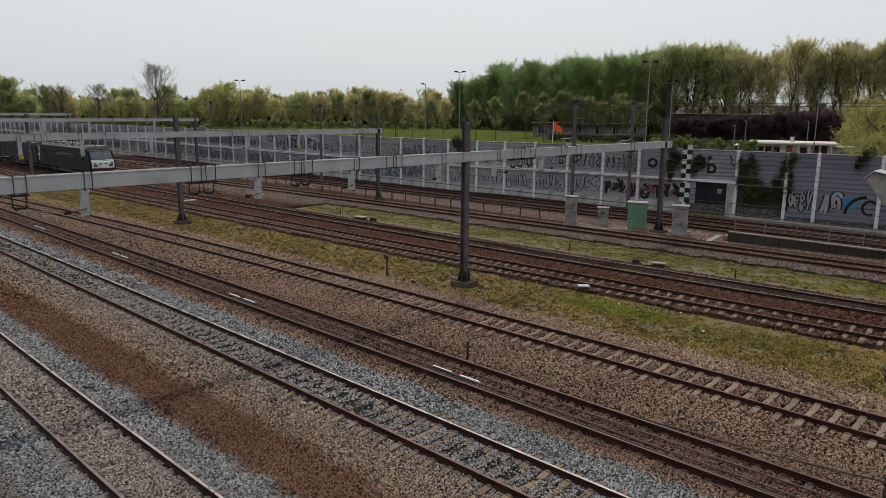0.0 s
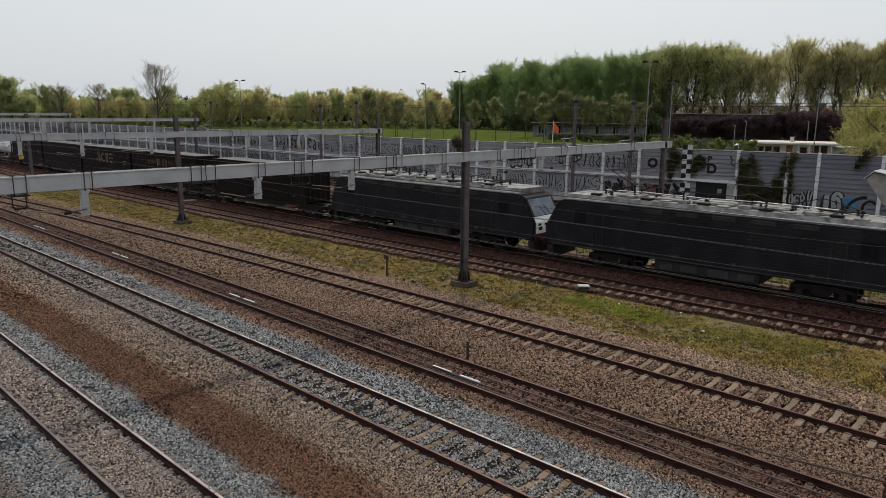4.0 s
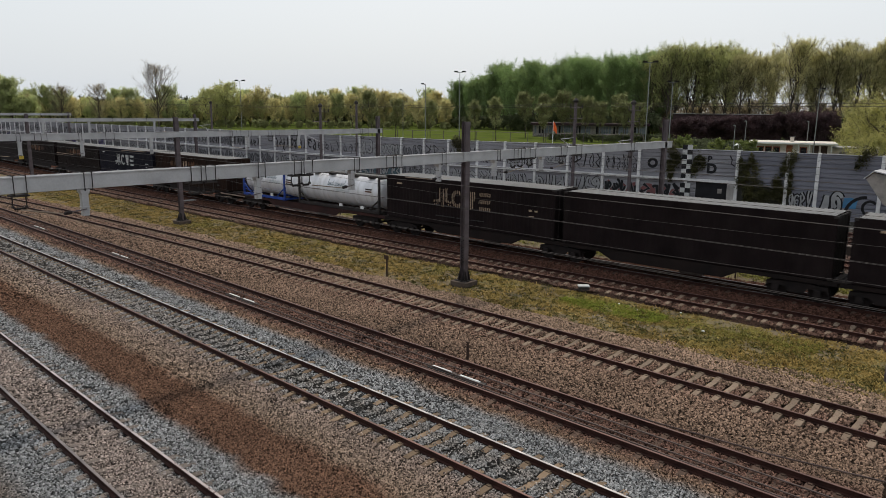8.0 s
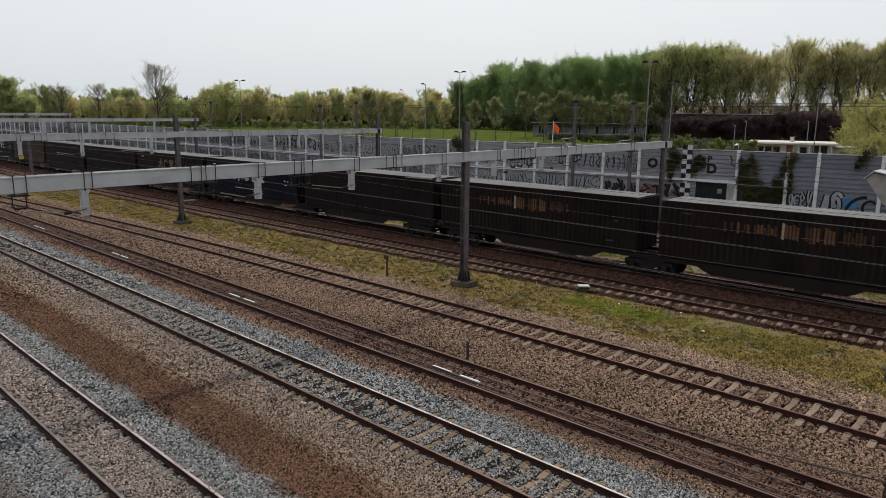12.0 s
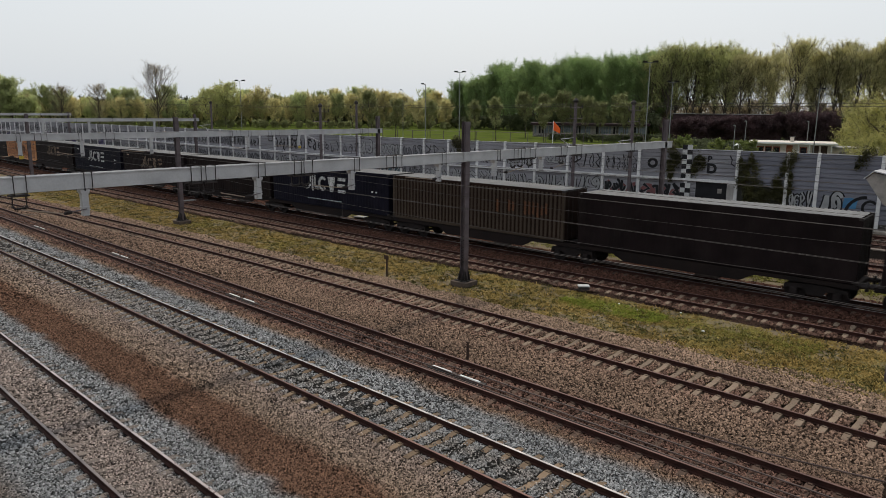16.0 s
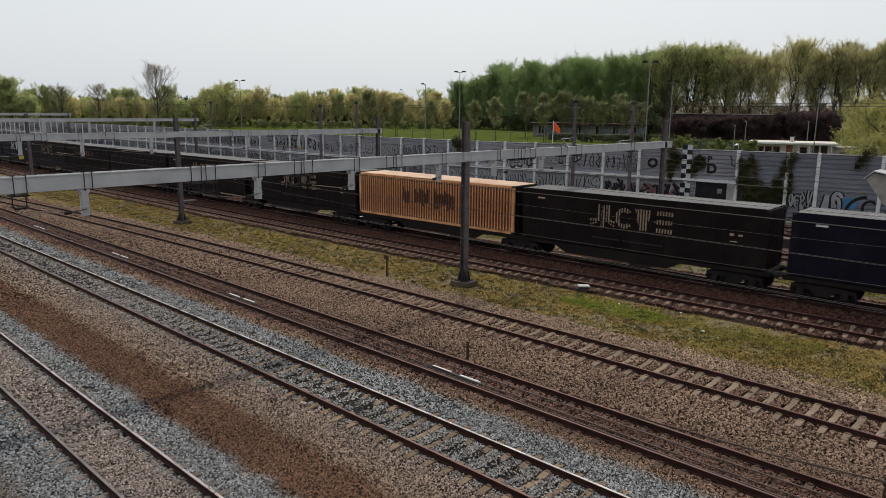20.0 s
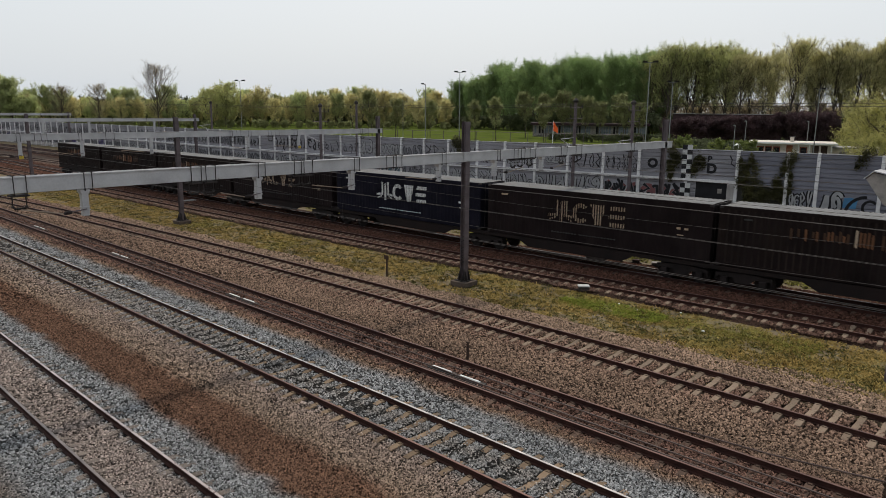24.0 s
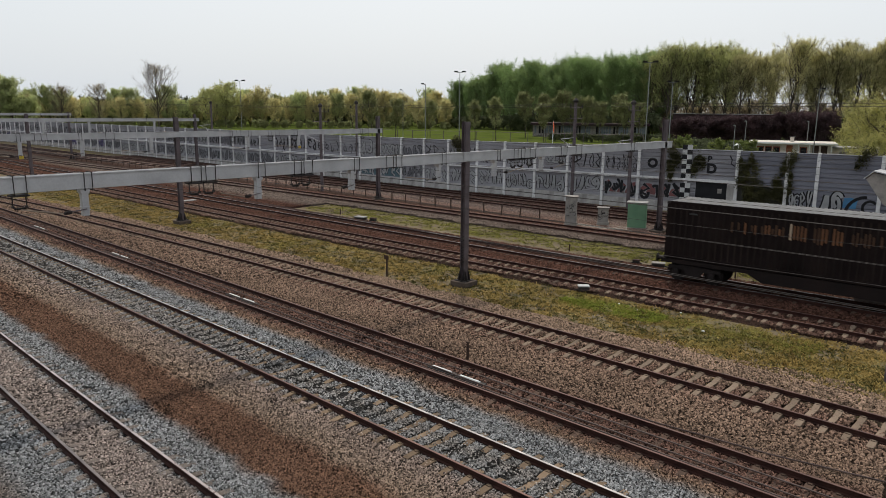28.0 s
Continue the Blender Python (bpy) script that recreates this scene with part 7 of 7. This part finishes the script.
def clubhouse():
    t = thing("clubhouse", facing(17.0, 84), "low white flat-roofed clubhouse with red-brown windows", "building")
    bm = bmesh.new()
    box(bm, -3.0, 0, 0, 4.6, 6, 5.55)
    part("wall", bm, M_CLAD, t)
    bm = bmesh.new()
    box(bm, -3.5, -0.7, 5.553, 5.1, 6.3, 5.74)
    part("roof", bm, M_CLAD, t, "white flat roof edge")
    for k, x in enumerate((-2.6, -1.8, -1.0, 1.6)):
        bm = bmesh.new()
        box(bm, x, -0.06, 3.9, x + 0.7, -0.004, 5.3)
        win = part("window", bm, M_REDWOOD, t, "red-brown framed window")
        bm = bmesh.new()
        box(bm, x + 0.07, -0.08, 4.0, x + 0.63, -0.062, 5.2)
        part("pane", bm, M_GLASS, win, "dark window pane")
    for x in (0.3, 2.8, 3.6):
        bm = bmesh.new()
        box(bm, x, -0.05, 2.6, x + 0.6, -0.004, 5.45)
        part("wood_panel", bm, M_REDWOOD if x < 2 else M_RUSTPOST, t)
    bm = bmesh.new()
    solid(bm, [(-4.9, 5.25), (-3.51, 5.55), (-3.51, 5.66), (-4.9, 5.34)], "y", -0.6, 4.5)
    part("canopy", bm, M_WHITE, t, "white sloping canopy")
    for x in (-4.5, -4.1, -3.7):
        bm = bmesh.new()
        box(bm, x, -0.3, 0, x + 0.08, -0.22, 5.22 + (x + 4.9) * 0.2)
        part("canopy_post", bm, M_WHITE, t)
    bm = bmesh.new()
    box(bm, 0.6, 2, 5.743, 1.0, 2.5, 6.25)
    part("chimney", bm, M_CLAD, t)
    bm = bmesh.new()
    box(bm, 0.5, 1.9, 6.253, 1.1, 2.6, 6.33)
    part("chimney_cap", bm, M_DARK, t)
    for x in (-3.4, -2.9, 1.4, 2.45, 4.5):
        bm = bmesh.new()
        box(bm, x, -0.62, 0, x + 0.1, -0.52, 5.55)
        part("porch_post", bm, M_WHITE, t)
    bm = bmesh.new()
    box(bm, -3.5, -0.74, 5.6, 5.1, -0.703, 5.76)
    part("fascia", bm, M_WHITE, t, "white fascia board")
    bm = bmesh.new()
    box(bm, 4.6, 1.0, 0, 13.5, 5.0, 5.2)
    wing = part("annexe_wall", bm, M_CLAD, t, "low pale annexe wall")
    bm = bmesh.new()
    box(bm, 4.61, 0.8, 5.203, 13.7, 5.2, 5.33)
    part("annexe_roof", bm, M_PALE, t, "pale flat annexe roof")
    for k in range(5):
        bm = bmesh.new()
        box(bm, 5.4 + k * 1.6, 0.95, 3.2, 6.3 + k * 1.6, 0.996, 4.9)
        part("panel", bm, M_RUSTPOST if k % 2 else M_CAB, wing)


def shed():
    t = thing("warehouse", facing(19.6, 205, 1.6), "long dark maroon warehouse with pale roof edge", "building")
    bm = bmesh.new()
    box(bm, -19, 0, 0, 19, 14, 6.7)
    part("wall", bm, M_MAROON, t)
    bm = bmesh.new()
    box(bm, -19.3, -0.4, 6.703, 19.3, 14.4, 6.9)
    part("roof", bm, M_PALE, t, "pale shallow roof")
    for i in range(9):
        bm = bmesh.new()
        box(bm, -16.6 + i * 4, -0.1, 0, -16.4 + i * 4, -0.004, 6.6)
        part("wall_rib", bm, M_MAROON, t)


def pavilion():
    t = thing("pavilion", facing(31.2, 205, 1.6), "long low pavilion with framed glass front under dark flat roof", "building")
    bm = bmesh.new()
    box(bm, -16, 0.1, 0, 16, 7, 3.3)
    part("wall", bm, M_CAB, t, "grey wall behind the glazing")
    bm = bmesh.new()
    box(bm, -16.6, -1.2, 3.303, 16.6, 7.4, 3.95, 0.03)
    part("roof", bm, M_MAROON, t, "dark flat roof with deep edge")
    # Grey frames and dark panes hold the tree canopy's shade in their colour.
    for i in range(15):
        x = -15.6 + i * 2.1
        bm = bmesh.new()
        box(bm, x, 0.0, 0.25, x + 1.95, 0.08, 3.2)
        w = part("window", bm, M_CAB, t, "pale grey window frame")
        for k in range(3):
            bm = bmesh.new()
            box(bm, x + 0.1 + k * 0.62, -0.03, 0.9, x + 0.62 + k * 0.62, -0.004, 3.05)
            part("pane", bm, (M_SCREEN, M_CAB, M_GLASS, M_SCREEN, M_SCREEN)[(i * 2 + k) % 5], w)
        if i % 3 == 2:
            bm = bmesh.new()
            box(bm, x + 1.97, -0.9, 0, x + 2.08, -0.78, 3.3)
            part("post", bm, M_DARK, t, "dark roof post")


def light_pole(az, d, h, heads, label, s=1.0):
    t = thing("light_pole", facing(az, d, land(at(az, d)[0])), label, "light pole", "light poles")
    part("pole", rod(bmesh.new(), (0, 0, 0), (0, 0, h), 0.045 + 0.05 * s, 0.03 + 0.03 * s, 8), M_POLE, t)
    bm = bmesh.new()
    box(bm, (-0.75 if heads > 1 else -0.9) * s, -0.05, h - 0.06, (0.75 if heads > 1 else 0.05) * s, 0.05, h + 0.03)
    part("cross_arm", bm, M_POLE, t)
    for k in range(heads):
        x = ((-0.9 + 1.8 * k / max(1, heads - 1)) if heads > 1 else -0.9) * s
        bm = bmesh.new()
        solid(bm, [(x - 0.5 * s, h + 0.0), (x + 0.5 * s, h + 0.0), (x + 0.38 * s, h + 0.3 * s), (x - 0.38 * s, h + 0.3 * s)], "y", -0.3 * s, 0.3 * s)
        part("lamp_head", bm, M_DARK, t, "dark floodlight head")


clubhouse()
shed()
pavilion()
light_pole(58.88, 200, 14.5, 2, "tall floodlight pole with two dark heads")
light_pole(41.62, 140, 14.4, 2, "tall floodlight pole with two dark heads", 0.85)
light_pole(26.84, 100, 14.0, 2, "tall floodlight pole with two dark heads", 0.75)
light_pole(25.08, 82, 11.8, 2, "slim light pole with two small heads", 0.5)
light_pole(15.02, 82, 10.6, 2, "slim light pole with two small heads", 0.4)
light_pole(44.37, 125, 12.0, 1, "street light pole with single arm", 0.6)
light_pole(46.19, 150, 11.2, 1, "slim street light pole among trees", 0.5)
for az, d, h in ((20.4, 90, 6.4), (19.65, 92, 6.7), (15.5, 88, 6.9)):
    light_pole(az, d, h, 1, "thin pale lamp pole behind the barrier", 0.25)


def field_fence():
    t = thing("field_fence", Matrix(), "tall thin wire fence round the sports field", "fence", "", "structure")
    a, b = Vector((*at(49.0, 112), 0)), Vector((*at(27.0, 96), 0))
    n = 16
    for i in range(n + 1):
        p = a.lerp(b, i / n)
        part("fence_post", rod(bmesh.new(), (p.x, p.y, 0.0), (p.x, p.y, 5.6), 0.05, seg=6), M_MAST, t)
    for z in (5.55, 4.2):
        part("fence_rail", rod(bmesh.new(), (a.x, a.y, z), (b.x, b.y, z), 0.025, seg=6), M_MAST, t)


field_fence()

# ---- flag ----
M_FLAG = mat("orange_flag_cloth", (0.75, 0.13, 0.025), (0.6, 0.09, 0.02), 1.0, 0.8, 0.0, 0.0)
FLAG = thing("flag", facing(34.04, 88), "orange flag on a thin white pole", "flag")
part("pole", rod(bmesh.new(), (0, 0, 0), (0, 0, 7.7), 0.06, 0.04, 8), M_WHITE, FLAG)
FLAG_CLOTH = []
for k in range(3):
    bm = bmesh.new()
    solid(bm, [(0.08 + 0.36 * k, 6.55 - 0.12 * k), (0.44 + 0.36 * k, 6.55 - 0.12 * (k + 1)), (0.44 + 0.36 * k, 7.62 - 0.28 * (k + 1)), (0.08 + 0.36 * k, 7.62 - 0.28 * k)], "y", -0.02, 0.02)
    FLAG_CLOTH.append(part("flag_cloth", bm, M_FLAG, FLAG, "orange cloth"))


# ---- loose stones and grass ----
def sink(x, y):
    """How far stones have slid down the shoulder beside the rusty track."""
    x0, s, c, _ = TRACKS["d"]
    off = x - (x0 + s * y + c * y * y)
    return np.where(x < 26.0, np.clip((off - 2.3) / 0.6, 0, 1) * 0.14, 0.0)


def scatter_stones(name, n, x0, x1, y0, y1, size, seed, keep, material, label):
    """Angular stones strewn over the ballast, joined."""
    rs = np.random.RandomState(seed)
    x, y = rs.uniform(x0, x1, n), rs.uniform(y0, y1, n)
    ok = keep(x, y, rs)
    x, y = x[ok], y[ok]
    k = len(x)
    base = np.array([(1, 0, -0.35), (-1, 0, -0.35), (0, 1, -0.35), (0, -1, -0.35), (0.12, 0.1, 0.9)], float)
    tri = np.array([(0, 2, 4), (2, 1, 4), (1, 3, 4), (3, 0, 4)])
    s = size * rs.uniform(0.6, 1.35, (k, 1))
    rad = s[:, :, None] * rs.uniform(0.65, 1.2, (k, 5, 1)) * base[None]
    rad[:, :, 2] *= 0.8
    th = rs.uniform(0, 6.28, k)
    tilt = rs.normal(0, 0.65, k)
    ct, st, cx, sx = np.cos(th)[:, None], np.sin(th)[:, None], np.cos(tilt)[:, None], np.sin(tilt)[:, None]
    px, py, pz = rad[..., 0], rad[..., 1] * cx - rad[..., 2] * sx, rad[..., 1] * sx + rad[..., 2] * cx
    v = np.stack([px * ct - py * st + x[:, None], px * st + py * ct + y[:, None], pz + (-0.185 - sink(x, y) + rs.uniform(0, 0.03, k))[:, None]], -1)
    f = tri[None] + (np.arange(k) * 5)[:, None, None]
    ob = new(name, mesh_of(name, v.reshape(-1, 3), f.reshape(-1, 3), material))
    return tagged(ob, label, "ballast", kind="stuff")


def strip_of_fines(x, y):
    """The walked strip of fine brown grit beside the first track."""
    return (np.abs(x - 8.95 - 0.2 * np.sin(y * 0.8) - 0.12 * np.sin(y * 3.1)) < 0.72 + 0.15 * np.sin(y * 1.9)) & (y < 33)


def near_keep(near, keys=(("a", 0.5), ("b", 0.85), ("c", 0.6), ("d", 0.95))):
    def keep(x, y, rs):
        d = np.hypot(x, y)
        a = np.degrees(np.arctan2(y, x))
        ok = (a > 8) & (a < 78) & (d > 9)
        ok &= (d >= near[0]) & (d < near[1])
        for key, hide in keys:
            x0, s, c, _ = TRACKS[key]
            off = x - (x0 + s * y + c * y * y)
            ok &= np.abs(np.abs(off) - 0.7525) > 0.085
            on = (np.abs(off) < 1.28) & (np.abs((y - 2.0 + 0.3) % 0.6 - 0.3) < 0.14)
            ok &= ~(on & (rs.uniform(0, 1, len(x)) < hide))
        x0, s, c, _ = TRACKS["d"]
        edge = x0 + s * y + c * y * y + 2.45 + np.clip(20 - y, 0, 17) * 0.08 + 0.25 * np.sin(y * 1.3) + 0.15 * np.sin(y * 4.1)
        ok &= (x < edge) | (x > 26.0)
        return ok & ~(strip_of_fines(x, y) & (rs.uniform(0, 1, len(x)) < 0.8))
    return keep


scatter_stones("ballast_grit", 130000, 7.6, 10.4, 2.0, 34.0, 0.034, 9, lambda x, y, rs: strip_of_fines(x, y) & (rs.uniform(0, 1, len(x)) < np.minimum(1, 20 / y)), M_STONE, "fine brown grit between the tracks")
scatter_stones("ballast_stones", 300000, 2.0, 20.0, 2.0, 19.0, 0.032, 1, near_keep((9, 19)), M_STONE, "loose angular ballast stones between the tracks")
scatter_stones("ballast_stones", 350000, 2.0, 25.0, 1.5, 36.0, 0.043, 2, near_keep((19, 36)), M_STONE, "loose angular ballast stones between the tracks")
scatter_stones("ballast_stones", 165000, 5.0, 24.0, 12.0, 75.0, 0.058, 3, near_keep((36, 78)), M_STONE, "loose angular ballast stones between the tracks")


def mid_keep(x, y, rs):
    e, f = TRACKS["e"], TRACKS["f"]
    lo, hi = e[0] + e[1] * y + e[2] * y * y - 1.4 - 0.2 * np.sin(y * 1.1) - 0.12 * np.sin(y * 3.7), f[0] + f[1] * y + f[2] * y * y + 2.0
    g = TRACKS["g"]
    gx = g[0] + g[1] * y + g[2] * y * y
    inside = ((x > lo) & (x < hi)) | ((y > 52.5) & (x > hi) & (x < gx)) | ((x - gx < 2.1) & (x - gx > -2.8 + 0.2 * np.sin(y * 1.7) + 0.12 * np.sin(y * 4.3))) | (x > 46.8)
    return inside & near_keep((25, 150), (("e", 0.65), ("f", 0.7), ("g", 0.7), ("h", 0.8), ("i", 0.8)))(x, y, rs)


scatter_stones("ballast_stones", 330000, 26.0, 58.0, 4.0, 62.0, 0.06, 4, mid_keep, M_STONE_FAR, "loose dark ballast stones round the freight tracks")


scatter_stones("ballast_stones", 170000, 22.0, 58.0, 60.0, 132.0, 0.1, 14, mid_keep, M_STONE_FAR, "loose dark ballast stones round the far tracks")


def grass(name, n, place, seed, label, ys=(1, 94), material=None, tufted=False):
    rs = np.random.RandomState(seed)
    y = ys[0] + ys[1] * rs.uniform(0, 1, n) ** 1.5
    u = rs.uniform(0, 1, n)
    tuft = rs.randint(0, max(1, n // 9), n)                 # most blades stand in small tufts
    loose = rs.uniform(0, 1, n) < (0.0 if tufted else 0.5)
    y = np.where(loose, y, y[tuft] + rs.normal(0, 0.07, n))
    x = np.where(loose, place(y, u), place(y[tuft], u[tuft]) + rs.normal(0, 0.07, n))
    keep = np.sin(x * 2.3 + np.sin(y * 1.1) * 2) * np.sin(y * 1.7 + np.sin(x * 1.9)) + rs.uniform(-0.9, 0.9, n) > (-2 if tufted else -0.15)
    x, y = x[keep], y[keep]
    k = len(x)
    th = rs.uniform(0, 6.28, k)
    h = rs.uniform(0.0, 0.05, k)
    w = rs.uniform(0.015, 0.04, k)
    lean = rs.normal(0, 0.09, (k, 2))
    z = -0.33
    a = np.stack([x - np.cos(th) * w, y - np.sin(th) * w, np.full(k, z)], 1)
    b = np.stack([x + np.cos(th) * w, y + np.sin(th) * w, np.full(k, z)], 1)
    c = np.stack([x + lean[:, 0], y + lean[:, 1], z + 0.04 + h], 1)
    ob = new(name, mesh_of(name, np.stack([a, b, c], 1).reshape(-1, 3), np.arange(3 * k).reshape(-1, 3), material or M_GRASS))
    tagged(ob, label, "grass", kind="stuff")


def between(k0, o0, k1, o1):
    p, q = TRACKS[k0], TRACKS[k1]
    return lambda y, u: (p[0] + p[1] * y + p[2] * y * y + o0) * (1 - u) + (q[0] + q[1] * y + q[2] * y * y + o1) * u


M_GRASS_LUSH = mat("lush_grass_blade", (0.228, 0.252, 0.045), (0.166, 0.198, 0.036), 0.6, 0.85, bump=0.0, vary=0.3, island=True, spec=0.0)
M_GRASS_GREEN = mat("green_grass_blade", (0.236, 0.221, 0.055), (0.176, 0.169, 0.044), 0.6, 0.85, bump=0.0, vary=0.3, island=True, spec=0.0)
grass("grass", 150000, between("d", 2.4, "e", -1.55), 5, "short patchy olive grass between the tracks")
grass("grass", 60000, between("f", 3.3, "g", -2.3), 6, "short patchy grass beside the single track", (1, 51), M_GRASS_GREEN)
M_WEED = mat("dark_weed", (0.1, 0.092, 0.032), (0.06, 0.056, 0.02), 0.6, 0.85, bump=0.0, vary=0.5, island=True, spec=0.0)
grass("weeds", 62000, between("d", 2.3, "e", -1.5), 15, "small dark weeds scattered in the grass", (1, 94), M_WEED, True)
grass("weeds", 9000, between("f", 2.9, "g", -2.4), 16, "small dark weeds scattered in the grass", (1, 51), M_WEED, True)
grass("grass", 22000, lambda y, u: 27.4 + 0.95 * (2 * u - 1) * np.abs(2 * u - 1) * (1 - ((y - 14.6) / 3.2) ** 2), 7, "patch of lush bright green grass", (12.6, 5.0), M_GRASS_LUSH)
grass("grass", 7000, lambda y, u: 27.6 + 1.1 * (2 * u - 1) * np.abs(2 * u - 1), 27, "thin green grass round the lush patch", (6.5, 11.0), M_GRASS_GREEN)

# ---- rails and sleepers ----
for row in TRACK_LOOKS:
    build_track(*row)


FLAG_SWING = [(0, 12), (1, 45), (2, 62), (3, 55), (4.5, 66), (6, 74), (8, 60), (9, 78), (11, 64), (13, 45), (15, 40), (17, 48), (19, 35), (21, 45), (24, 68), (26, 84), (28, 82)]


def motions():
    for k, cloth in enumerate(FLAG_CLOTH):
        walk(cloth, [(t, pose(0, 0, 0, 0, 0, -a - 4 * k * math.sin(t))) for t, a in FLAG_SWING])
    for ob, d in MOVERS:
        walk(ob, [(t, train_pose(d, t)) for t in range(29)])


motions()
